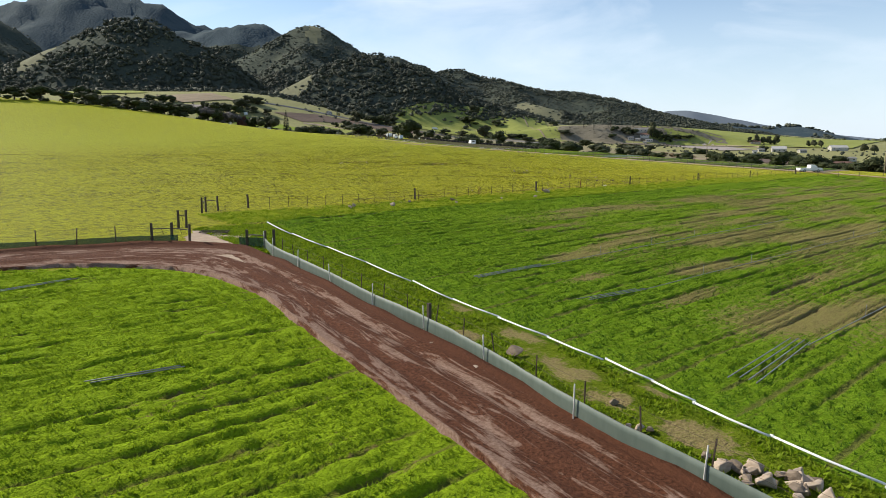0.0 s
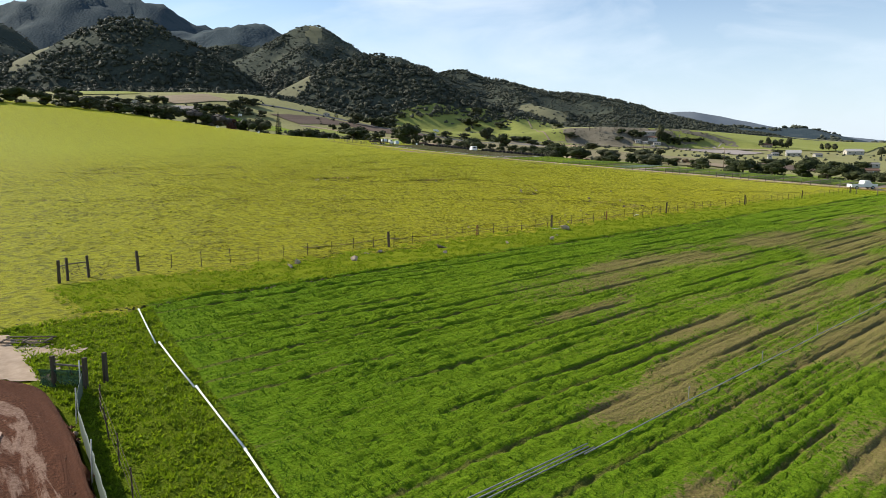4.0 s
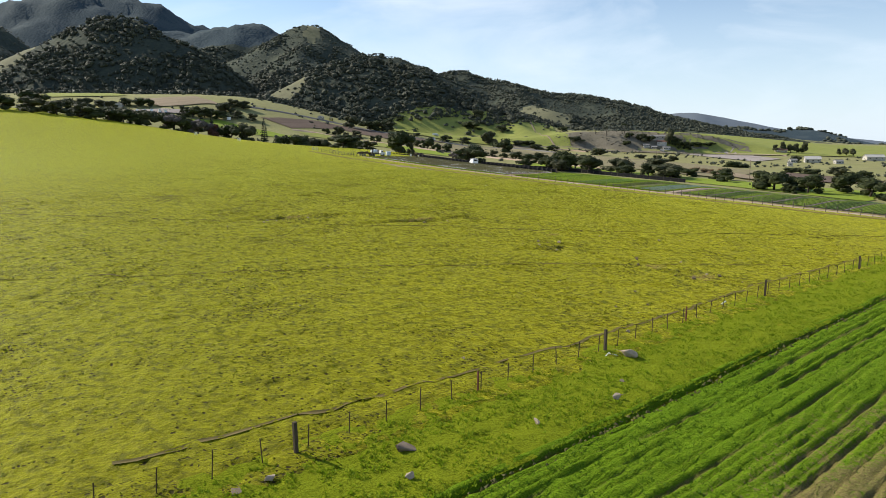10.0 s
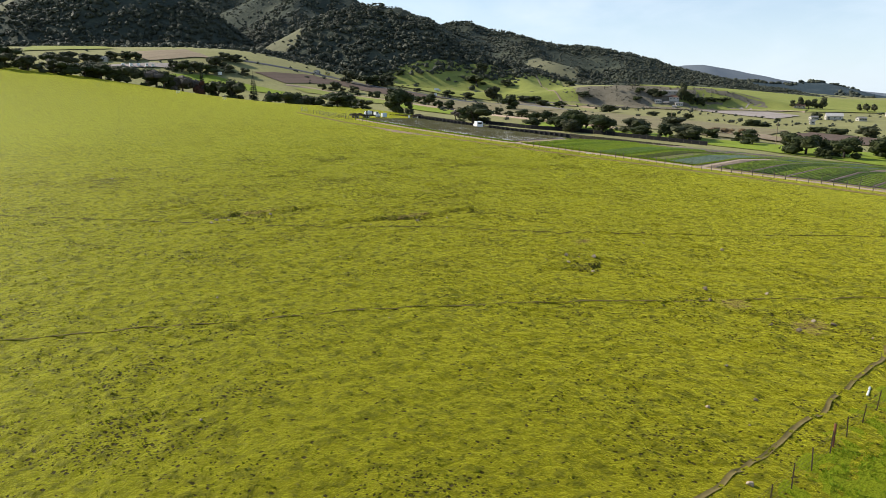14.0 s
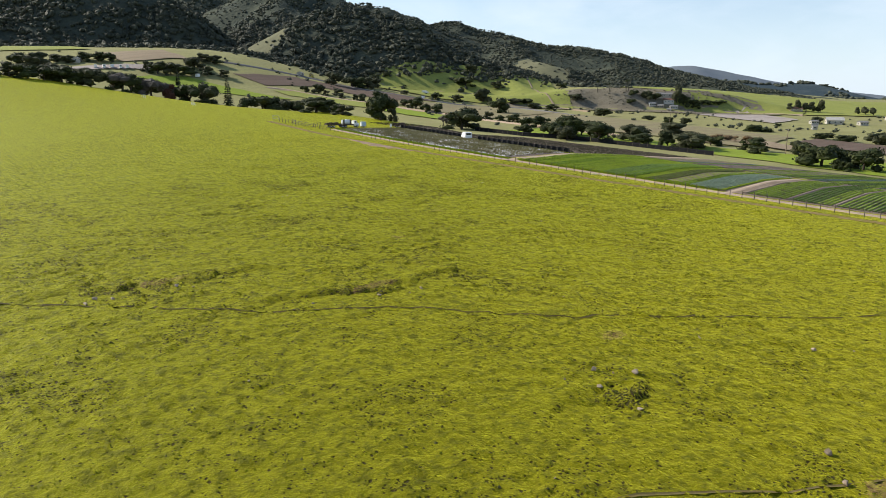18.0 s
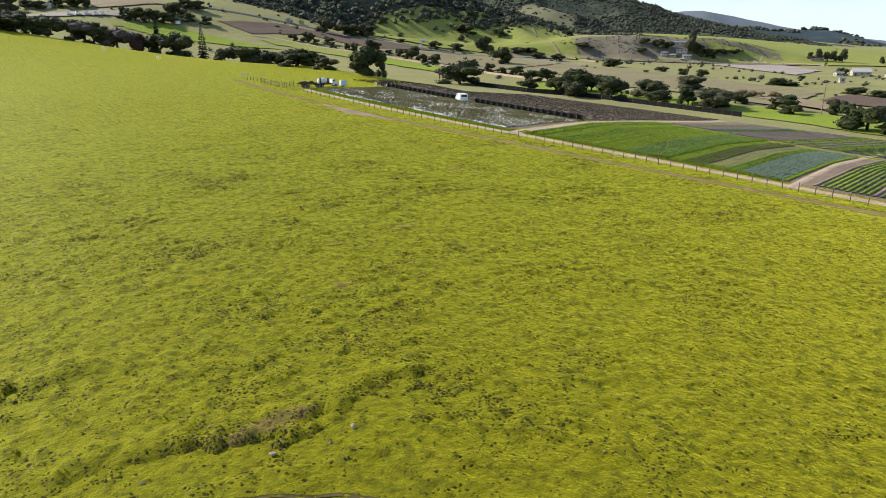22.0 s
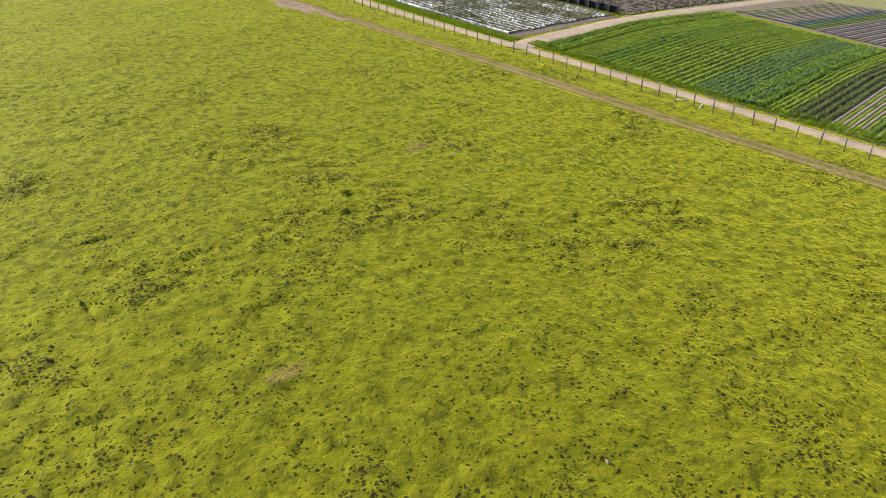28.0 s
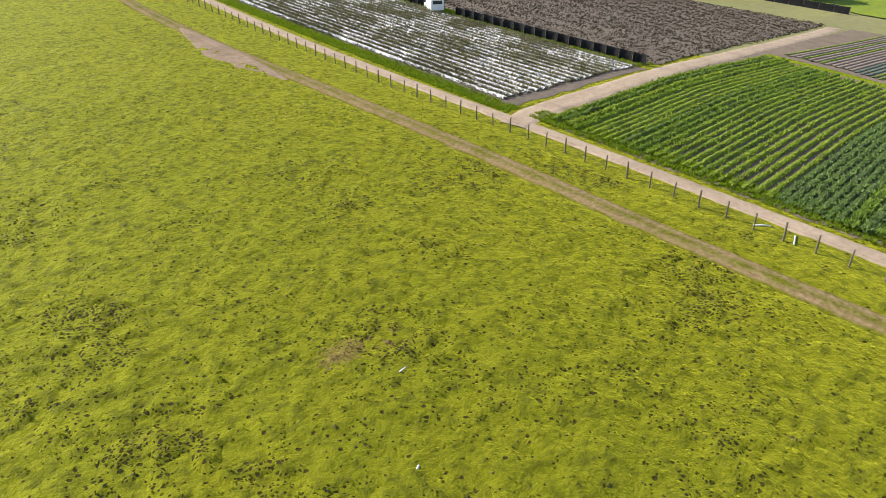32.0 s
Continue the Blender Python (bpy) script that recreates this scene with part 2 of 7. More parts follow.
def crop_material(name, green, green2, soil):
    """Drilled grain: thick where it took, soil where the soil attribute says it did not."""
    m, t, b = nodes_of(name, 0.95, 0.02)
    v = coords(t)
    fine = noise_of(t, v, 4.2, 5, 0.68)
    leaf = noise_of(t, v, 12.0, 4, 0.62)
    wide = noise_of(t, coords(t, (0.4, 1, 1)), 0.07, 4, 0.6, 0.3)
    g = mix(t, ramp(t, fine, (0.34, 0.0), (0.66, 1.0)), green, green2)
    g = mix(t, ramp(t, wide, (0.40, 0.0), (0.66, 0.55)), g, tuple(1.05 * x + 0.012 * (i == 0) for i, x in enumerate(green2)))
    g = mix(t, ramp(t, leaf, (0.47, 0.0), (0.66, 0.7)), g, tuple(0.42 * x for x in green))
    # furrow lines: soil and darkened green, the furrow's shade put into the colour
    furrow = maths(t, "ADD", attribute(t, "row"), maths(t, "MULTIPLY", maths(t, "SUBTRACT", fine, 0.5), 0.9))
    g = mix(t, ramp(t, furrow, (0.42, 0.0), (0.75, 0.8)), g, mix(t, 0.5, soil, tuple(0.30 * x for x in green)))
    s = mix(t, ramp(t, leaf, (0.34, 0.0), (0.66, 1.0)), tuple(0.62 * x for x in soil), tuple(1.45 * x for x in soil))
    k = maths(t, "ADD", attribute(t, "soil"), maths(t, "MULTIPLY", maths(t, "SUBTRACT", fine, 0.5), 1.5))
    col(t, b, mix(t, ramp(t, k, (0.40, 0.0), (0.62, 0.92)), g, s))
    b.inputs["Sheen Weight"].default_value, b.inputs["Sheen Roughness"].default_value = 0.22, 0.4
    b.inputs["Sheen Tint"].default_value = (0.75, 0.90, 0.08, 1)
    bump(t, b, maths(t, "ADD", fine, maths(t, "MULTIPLY", leaf, 0.5)), 1.0, 0.22)
    return m


def road_material():
    m, t, b = nodes_of("red_dirt", 0.95, 0.12)
    v = coords(t)
    uv = t.nodes.new("ShaderNodeUVMap").outputs[0]
    sep = t.nodes.new("ShaderNodeSeparateXYZ")
    t.links.new(uv, sep.inputs[0])
    s = sep.outputs[0]
    mp = t.nodes.new("ShaderNodeMapping")
    mp.inputs["Scale"].default_value = (6.5, 0.20, 1)
    t.links.new(uv, mp.inputs[0])
    rut = noise_of(t, mp.outputs[0], 1.6, 6, 0.66, 0.9)
    clod = noise_of(t, v, 9.0, 6, 0.75)
    wide = noise_of(t, v, 0.42, 5, 0.65, 0.6)
    # pale dried crust between the wheel lanes, red-brown earth where they run, dark spill along the fence
    lane = ramp(t, s, (0.0, 0.60), (0.14, 0.56), (0.30, 0.44), (0.52, 0.38), (0.68, 0.56), (0.80, 0.52), (0.86, 0.0), (1.0, 0.0))
    crust = maths(t, "ADD", maths(t, "MULTIPLY", rut, 0.78), maths(t, "MULTIPLY", wide, 0.22))
    crust = maths(t, "ADD", crust, maths(t, "MULTIPLY", maths(t, "SUBTRACT", lane, 0.5), 0.42))
    earth = mix(t, ramp(t, clod, (0.36, 0.0), (0.66, 1.0)), (0.052, 0.018, 0.008), (0.170, 0.068, 0.034))
    dust = mix(t, ramp(t, clod, (0.36, 0.0), (0.62, 1.0)), (0.22, 0.125, 0.082), (0.38, 0.260, 0.195))
    c = mix(t, ramp(t, crust, (0.49, 0.0), (0.56, 0.85)), earth, dust)
    spill = maths(t, "ADD", ramp(t, s, (0.78, 0.0), (0.92, 1.0)), maths(t, "MULTIPLY", maths(t, "SUBTRACT", wide, 0.5), 1.6))
    c = mix(t, ramp(t, spill, (0.42, 0.0), (0.62, 0.9)), c, mix(t, clod, (0.045, 0.016, 0.008), (0.145, 0.058, 0.030)))
    col(t, b, c)
    tread = t.nodes.new("ShaderNodeTexWave")
    tread.bands_direction = "Y"
    tread.inputs["Scale"].default_value, tread.inputs["Distortion"].default_value = 2.6, 3.0
    t.links.new(uv, tread.inputs["Vector"])
    on = ramp(t, s, (0.38, 0.0), (0.46, 0.14), (0.58, 0.14), (0.66, 0.0))
    h = maths(t, "ADD", maths(t, "ADD", clod, maths(t, "MULTIPLY", rut, 1.6)), maths(t, "MULTIPLY", tread.outputs["Fac"], on))
    bump(t, b, h, 0.9, 0.12)
    return m


def track_material():
    """Two worn wheel lines with grass between and ragged grass at the sides."""
    m, t, b = nodes_of("worn_track", 0.95, 0.05)
    v = coords(t)
    g, fine = grass_colour(t, v)
    sep = t.nodes.new("ShaderNodeSeparateXYZ")
    t.links.new(t.nodes.new("ShaderNodeUVMap").outputs[0], sep.inputs[0])
    lane = ramp(t, sep.outputs[0], (0.0, 0.0), (0.24, 0.62), (0.40, 0.45), (0.52, 0.30), (0.64, 0.45), (0.78, 0.62), (1.0, 0.0))
    k = maths(t, "ADD", lane, maths(t, "MULTIPLY", maths(t, "SUBTRACT", noise_of(t, v, 0.55, 5, 0.65), 0.5), 1.0))
    s = mix(t, ramp(t, fine, (0.35, 0.0), (0.65, 1.0)), (0.215, 0.140, 0.070), (0.350, 0.245, 0.145))
    col(t, b, mix(t, ramp(t, k, (0.18, 0.0), (0.62, 0.85)), g, s))
    bump(t, b, fine, 0.7, 0.08)
    return m


def dirt_material(name, a, b_, scale=2.5):
    m, t, b = nodes_of(name, 0.95, 0.12)
    v = coords(t)
    f, w = noise_of(t, v, scale, 6, 0.68), noise_of(t, v, scale * 0.12, 4, 0.6, 0.5)
    c = mix(t, ramp(t, f, (0.3, 0.0), (0.7, 1.0)), a, b_)
    c = mix(t, ramp(t, w, (0.45, 0.0), (0.7, 0.5)), c, tuple(0.62 * x for x in a))
    col(t, b, c)
    bump(t, b, f, 0.6, 0.08)
    return m


def field_material(name, a, b_, soil, row=3.0, turn=0.0, amount=0.5, scale=0.03):
    """A far field: two greens (or browns) with a run of rows and uneven patches."""
    m, t, b = nodes_of(name, 0.95, 0.1)
    v = coords(t)
    w = noise_of(t, v, scale, 5, 0.6, 0.4)
    f = noise_of(t, v, 0.6, 5, 0.65)
    rv = noise_of(t, coords(t, (0.02, 1.0, 1), turn=turn), 1.0 / row, 3, 0.5)
    c = mix(t, ramp(t, w, (0.3, 0.0), (0.7, 1.0)), a, b_)
    c = mix(t, ramp(t, rv, (0.42, 0.0), (0.62, amount)), c, soil)
    c = mix(t, ramp(t, f, (0.45, 0.0), (0.75, 0.5)), c, tuple(0.55 * x for x in a))
    col(t, b, c)
    bump(t, b, maths(t, "ADD", f, rv), 0.6, 0.3)
    return m


def leaf_material(name, a, b_, rough=0.75, thin=0.0, relief=0.0):
    """Foliage: each clump and each plant a little different."""
    m, t, b = nodes_of(name, rough, 0.2)
    geo = t.nodes.new("ShaderNodeNewGeometry")
    info = t.nodes.new("ShaderNodeObjectInfo")
    c = mix(t, geo.outputs["Random Per Island"], a, b_)
    c = mix(t, maths(t, "MULTIPLY", info.outputs["Random"], 0.0 if thin else 0.5), c, tuple(0.55 * x for x in b_))
    f = noise_of(t, coords(t), 1.1, 4, 0.7)
    c = mix(t, ramp(t, f, (0.4, 0.0), (0.72, 0.3 if thin else 0.7)), c, tuple(0.35 * x for x in a))
    col(t, b, c)
    if relief:
        bump(t, b, noise_of(t, coords(t), 0.75, 5, 0.7), 1.0, relief)
    if thin:
        tr, mx = t.nodes.new("ShaderNodeBsdfTranslucent"), t.nodes.new("ShaderNodeMixShader")
        mx.inputs[0].default_value = thin
        t.links.new(c, tr.inputs[0])
        t.links.new(b.outputs[0], mx.inputs[1])
        t.links.new(tr.outputs[0], mx.inputs[2])
        t.links.new(mx.outputs[0], t.nodes["Material Output"].inputs[0])
    return m


M_PASTURE = pasture_material()
M_CROP_R = crop_material("grain_field", (0.072, 0.160, 0.006), (0.130, 0.228, 0.010), (0.185, 0.130, 0.066))
M_CROP_L = crop_material("young_grain", (0.160, 0.262, 0.007), (0.235, 0.345, 0.013), (0.15, 0.11, 0.045))
M_VERGE = crop_material("rough_verge", (0.070, 0.112, 0.006), (0.122, 0.166, 0.010), (0.235, 0.165, 0.090))
M_HEAD = crop_material("headland_grass", (0.140, 0.182, 0.007), (0.212, 0.250, 0.012), (0.15, 0.11, 0.05))
M_ROAD = road_material()
M_PALE_DIRT = dirt_material("pale_dirt", (0.36, 0.265, 0.185), (0.50, 0.385, 0.285))
M_TRACK = track_material()
M_DULL = field_material("valley_grass", (0.235, 0.228, 0.090), (0.295, 0.285, 0.118), (0.215, 0.19, 0.11), 6, 30, 0.3)
def slope_material(name, dark, light, size):
    """Brush and woods seen from far: crowns of one size, gathered in belts, with gaps of lighter scrub."""
    m, t, b = nodes_of(name, 0.95, 0.05)
    v = coords(t)
    n = t.nodes.new("ShaderNodeTexVoronoi")
    n.inputs["Scale"].default_value = 1.0 / size
    t.links.new(v, n.inputs["Vector"])
    belt, fine = noise_of(t, v, 0.012, 5, 0.6, 0.5), noise_of(t, v, 0.22, 4, 0.65)
    c = mix(t, ramp(t, fine, (0.35, 0.0), (0.65, 1.0)), dark, tuple(0.5 * (p + q) for p, q in zip(dark, light)))
    c = mix(t, ramp(t, belt, (0.48, 0.0), (0.60, 0.85)), c, light)
    col(t, b, c)
    bump(t, b, maths(t, "SUBTRACT", maths(t, "MULTIPLY", fine, 0.6), n.outputs["Distance"]), 1.0, 0.16 * size)
    return m


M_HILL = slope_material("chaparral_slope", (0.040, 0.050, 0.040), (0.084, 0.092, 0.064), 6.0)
# haze of distance is put into the blue of the massif and far ridge
M_MASSIF = slope_material("hazed_massif", (0.038, 0.058, 0.070), (0.068, 0.088, 0.094), 8.0)
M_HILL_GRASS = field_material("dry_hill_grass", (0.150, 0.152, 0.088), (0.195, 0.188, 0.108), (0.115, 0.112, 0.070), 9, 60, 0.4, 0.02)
M_FAR_HILL = field_material("hazed_far_hill", (0.130, 0.158, 0.190), (0.165, 0.188, 0.210), (0.12, 0.145, 0.17), 40, 60, 0.3, 0.004)

# ---- the lie of the land ----
HEAD = radians(47.9)  # the way the drone flies, from +x
CU, SU = math.cos(HEAD), math.sin(HEAD)


def step(a, b, v):
    k = np.clip((v - a) / (b - a), 0.0, 1.0)
    return k * k * (3 - 2 * k)


def wavy(x, y, size, seed=0.0):
    """A cheap smooth noise of about -1 to 1, the same for arrays and numbers."""
    a, b = x / size + seed, y / size - 1.7 * seed
    return (np.sin(a * 1.7 + 1.3 * np.sin(b * 1.1 + seed)) + np.sin(b * 2.1 - 1.1 * np.sin(a * 1.3 + 2 * seed))
            + 0.5 * np.sin(3.9 * a + 2.3 * b) + 0.5 * np.sin(4.3 * b - 2.9 * a + seed)) / 3.0


def uw(x, y):
    """Along the flight and to its right."""
    return CU * x + SU * y, SU * x - CU * y


def xy(u, w):
    return CU * u + SU * w, SU * u - CU * w


# spurs of the range: two ends (along, right, height) and half-widths
RIDGES = [  # each a chain of (right, height) at one distance along, with its half-width
    (2300, 700, [(-1967, 357), (-1602, 401), (-1484, 436), (-1331, 467), (-1169, 490), (-1049, 470), (-940, 428), (-839, 388), (-701, 330)]),
    (1800, 560, [(-700, 290), (-605, 298), (-532, 300), (-459, 288), (-401, 270)]),
    (1450, 420, [(-360, 206), (-293, 240), (-257, 222), (-199, 192), (-122, 181), (-51, 152)]),
    (1600, 380, [(-56, 160), (10, 168), (102, 148), (181, 128), (274, 115), (327, 113), (407, 84), (514, 48), (582, 30)]),
    (930, 200, [(-656, 88), (-584, 114), (-528, 139), (-481, 156), (-427, 161), (-382, 155), (-344, 136), (-312, 104), (-290, 80)]),
    (900, 185, [(-205, 78), (-170, 95), (-142, 107), (-98, 113), (-54, 104), (-9, 78), (43, 57), (80, 44)]),
]
# side spurs: two ends (along, right, height) and half-widths
SPURS = [((u, a[0], a[1]), (u, b[0], b[1]), wid) for u, wid, pts in RIDGES for a, b in zip(pts[:-1], pts[1:])]
# spurs run down from the ridges toward the valley, one to every second point, leaning to either side
SPURS += [((u, w, 0.97 * z), (u - 0.62 * wid, w + (0.22 if i % 4 else -0.25) * wid, 0.42 * z), 0.42 * wid) for u, wid, pts in RIDGES for i, (w, z) in enumerate(pts) if i % 2 == 0]
SPURS += [
    ((1350, -900, 250), (1000, -700, 100), 300), ((1450, -293, 230), (1080, -235, 120), 230),
    ((1560, 60, 145), (1130, 150, 62), 190), ((1600, 330, 105), (1330, 330, 52), 190), ((2300, -1000, 420), (1800, -820, 240), 360),
]


GRASSY = ((868, -192, 48, 22), (905, -535, 50, 20), (1130, 150, 110, 40), (1400, -270, 45, 14))  # bare grassy shoulders: along, right, and their half-sizes


def hills(u, w):
    z = np.zeros_like(u)
    for (u0, w0, z0), (u1, w1, z1), width in SPURS:
        du, dw = u1 - u0, w1 - w0
        k = np.clip(((u - u0) * du + (w - w0) * dw) / (du * du + dw * dw), 0, 1)
        d = np.hypot(u - u0 - k * du, w - w0 - k * dw)
        top = z0 + k * (z1 - z0)
        r = np.clip(1 - d / width, 0, 1)
        z = np.maximum(z, top * (0.62 * r + 0.38 * r * r * (3 - 2 * r)))
    return z


def land(x, y):
    x, y = np.asarray(x, float), np.asarray(y, float)
    u, w = uw(x, y)
    z = -0.034 - 0.00683 * np.clip(x, -400, 1500) + 0.03797 * np.clip(y, -400, 640)
    # the pasture swells up to a crest on the left
    z = z + 16.0 * step(230, 385, u) * step(-60, -260, w) + 2.0 * np.exp(-((x - 165) / 50) ** 2 - ((y - 280) / 70) ** 2)
    # the creek's hollow beyond it
    edge = 185 + 77 * step(75, 30, w) + 70 * step(30, 0, w) + 60 * step(0, -60, w) + 12 * step(-60, -200, w)
    hollow = step(0, 90, u - edge)
    # behind the field fence it falls evenly
    fall = np.clip((x - 196.0) / 102.0, 0, 1)
    fall = 0.7 * fall + 0.3 * fall * fall * (3 - 2 * fall)
    k_right = step(-25, 25, w)
    hollow = hollow * (1 - k_right) + fall * k_right
    back = step(480, 720, u) * step(40, -60, w) + (step(712, 748, u + 8 * wavy(x, y, 40)) * step(360, 240, w) + step(560, 980, u) * step(240, 360, w)) * (1 - step(40, -60, w))
    z = z - (8.0 + 14.0 * step(-60, -220, w)) * hollow * (1 - np.clip(back, 0, 1))
    z = z + 24 * step(540, 790, u) * step(20, -220, w) + 11 * step(60, 160, w) * step(560, 300, w) * (step(712, 748, u + 8 * wavy(x, y, 40)) * step(360, 240, w) + step(690, 980, u) * step(240, 360, w))
    z = z - 16 * step(900, 2500, u) * step(200, 900, w)
    # the range
    h = hills(u, w)
    rough = h * (0.045 * wavy(x, y, 110, 1.0) + 0.035 * wavy(x, y, 45, 2.0) + 0.015 * wavy(x, y, 17, 3.0))
    z = np.where(h > 0, np.maximum(z, h + rough), z)
    # a far ridge with haze-blue base colour and a low one before it
    for u0, w0, w1, z0, z1, wid in ((3800, 1221, 1377, 133, 158, 500), (3800, 1377, 1855, 158, 67, 500), (3800, 1855, 2300, 67, 10, 460), (2500, 900, 1345, 62, 39, 300), (2500, 1345, 1480, 39, 0, 260)):
        k = np.clip((w - w0) / (w1 - w0), -0.6, 1.0)
        r = np.clip(1 - np.abs(u - u0) / wid, 0, 1) * step(w0 - 500, w0, w) * step(w1 + 1, w1 - 1, w)
        z = np.where(r > 0, np.maximum(z, (z0 + 20 + k * (z1 - z0)) * np.sqrt(r) * (1 + 0.05 * wavy(x, y, 120)) - 20), z)
    # low swells and the two old scrapes in the pasture
    z = z + 0.10 * wavy(x, y, 14, 0.5) * step(240, 160, u)
    return z


def put(x, y, up=0.0):
    return Vector((x, y, float(land(x, y)) + up))


def mesh_of(name, verts, faces, mats, smooth=True, slots=None, uvs=None, points=None):
    """One mesh from numpy arrays of quads or triangles."""
    me = bpy.data.meshes.new(name)
    verts, faces = np.asarray(verts, np.float32), np.asarray(faces, np.int32)
    n, k = faces.shape
    me.vertices.add(len(verts))
    me.vertices.foreach_set("co", verts.ravel())
    me.loops.add(n * k)
    me.loops.foreach_set("vertex_index", faces.ravel())
    me.polygons.add(n)
    me.polygons.foreach_set("loop_start", np.arange(0, n * k, k, dtype=np.int32))
    me.polygons.foreach_set("use_smooth", np.full(n, smooth))
    for m in mats if isinstance(mats, (list, tuple)) else [mats]:
        me.materials.append(m)
    if slots is not None:
        me.polygons.foreach_set("material_index", np.asarray(slots, np.int32))
    if uvs is not None:
        layer = me.uv_layers.new(name="UVMap")
        layer.data.foreach_set("uv", np.asarray(uvs, np.float32)[faces.ravel()].ravel())
    for key, val in (points or {}).items():
        me.attributes.new(key, "FLOAT", "POINT").data.foreach_set("value", np.asarray(val, np.float32).ravel())
    me.update()
    me.validate()
    return me


def grid_faces(nr, nc):
    i = np.arange(nr - 1)[:, None] * nc + np.arange(nc - 1)[None, :]
    return np.stack([i, i + 1, i + nc + 1, i + nc], -1).reshape(-1, 4)


def ground_sheet():
    fine = np.arange(-44.0, 44.01, 0.32)
    az = np.concatenate([np.arange(-180, -44, 3.5), fine, np.arange(47, 180.1, 3.5)])
    az[-1] = 180
    r = 8.0 * np.exp(np.arange(0, math.log(4900 / 8.0), 0.0170))
    rr, aa = np.meshgrid(r, np.radians(az), indexing="ij")
    u, w = -40 + rr * np.cos(aa), rr * np.sin(aa)
    x, y = xy(u, w)
    # sunk a little under the crops, which lie on it as covers of their own
    top = np.interp(x, [-75, 4, 12, 21, 28, 165, 170], [49, 44, 42.5, 42.5, 55.6, 55.4, 55.4])
    under = step(0, 1.2, top - y) * step(-74, -72, x) * step(171, 169, x) * step(-13, -10, y)
    z = land(x, y) - 0.5 * under
    f = grid_faces(len(r), len(az))[:, ::-1]
    cu, cw = u.ravel()[f].mean(1), w.ravel()[f].mean(1)
    h = hills(cu, cw)
    cx, cy = xy(cu, cw)
    jit = wavy(cx, cy, 60, 4.0) + 0.5 * wavy(cx, cy, 22, 5.0)
    slots = np.zeros(len(f), int)
    edge = 215 + 77 * step(75, 30, cw) + 80 * step(30, 0, cw) + 55 * step(0, -60, cw) + 10 * step(-60, -200, cw)
    slots[cu > edge] = 1
    slots[h > 14 + 8 * jit + 20 * step(-95, -65, cw) * step(160, 120, cw)] = 2
    # bare grassy shoulders on the spurs
    for gu, gw, ru, rw in GRASSY:
        slots[(h > 14) & (((cu - gu) / ru) ** 2 + ((cw - gw) / rw) ** 2 + 0.5 * jit < 1)] = 3
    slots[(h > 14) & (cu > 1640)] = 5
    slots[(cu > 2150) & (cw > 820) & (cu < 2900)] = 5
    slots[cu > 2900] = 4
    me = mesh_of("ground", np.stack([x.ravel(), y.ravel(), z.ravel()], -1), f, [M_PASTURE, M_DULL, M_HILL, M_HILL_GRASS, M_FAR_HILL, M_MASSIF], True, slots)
    # a plug in the middle of the rings
    return tagged(new("ground", me), "grassy pasture rolling down to a valley and wooded hills", "ground", kind="structure")


ground_sheet()


def patch(name, corners, cell, lift, mat, label, category, ragged=0.0, kind="structure", shape=None):
    """A cover that lies on the land between four corners (in order round)."""
    a, b, c, d = [np.array(p, float) for p in corners]
    nu = max(2, int(max(np.linalg.norm(b - a), np.linalg.norm(c - d)) / cell) + 1)
    nv = max(2, int(max(np.linalg.norm(d - a), np.linalg.norm(c - b)) / cell) + 1)
    s, t = np.meshgrid(np.linspace(0, 1, nu), np.linspace(0, 1, nv), indexing="xy")
    p = (a * ((1 - s) * (1 - t))[..., None] + b * (s * (1 - t))[..., None] + c * (s * t)[..., None] + d * ((1 - s) * t)[..., None])
    x, y = p[..., 0], p[..., 1]
    if ragged:
        rim = np.minimum(np.minimum(s, 1 - s) * nu, np.minimum(t, 1 - t) * nv)
        k = np.where(rim < 1.5, ragged, 0)
        x = x + k * wavy(p[..., 0], p[..., 1], 1.1, 1.0) + 0.6 * k * wavy(p[..., 0], p[..., 1], 0.37, 2.0)
        y = y + k * wavy(p[..., 0], p[..., 1], 1.1, 3.0) + 0.6 * k * wavy(p[..., 0], p[..., 1], 0.37, 4.0)
    z = land(x, y) + lift
    if shape is not None:
        z = z + shape(x, y)
    me = mesh_of(name, np.stack([x.ravel(), y.ravel(), z.ravel()], -1), grid_faces(nv, nu), mat)
    return tagged(new(name, me), label, category, kind=kind)


def spline(pts, per=8):
    """Catmull-Rom through the points."""
    p = [np.array(q, float) for q in pts]
    p = [2 * p[0] - p[1]] + p + [2 * p[-1] - p[-2]]
    out = []
    for i in range(1, len(p) - 2):
        for k in range(per):
            t = k / per
            out.append(0.5 * (2 * p[i] + (p[i + 1] - p[i - 1]) * t + (2 * p[i - 1] - 5 * p[i] + 4 * p[i + 1] - p[i + 2]) * t * t
                              + (3 * p[i] - p[i - 1] - 3 * p[i + 1] + p[i + 2]) * t ** 3))
    out.append(p[-2])
    return np.array(out)


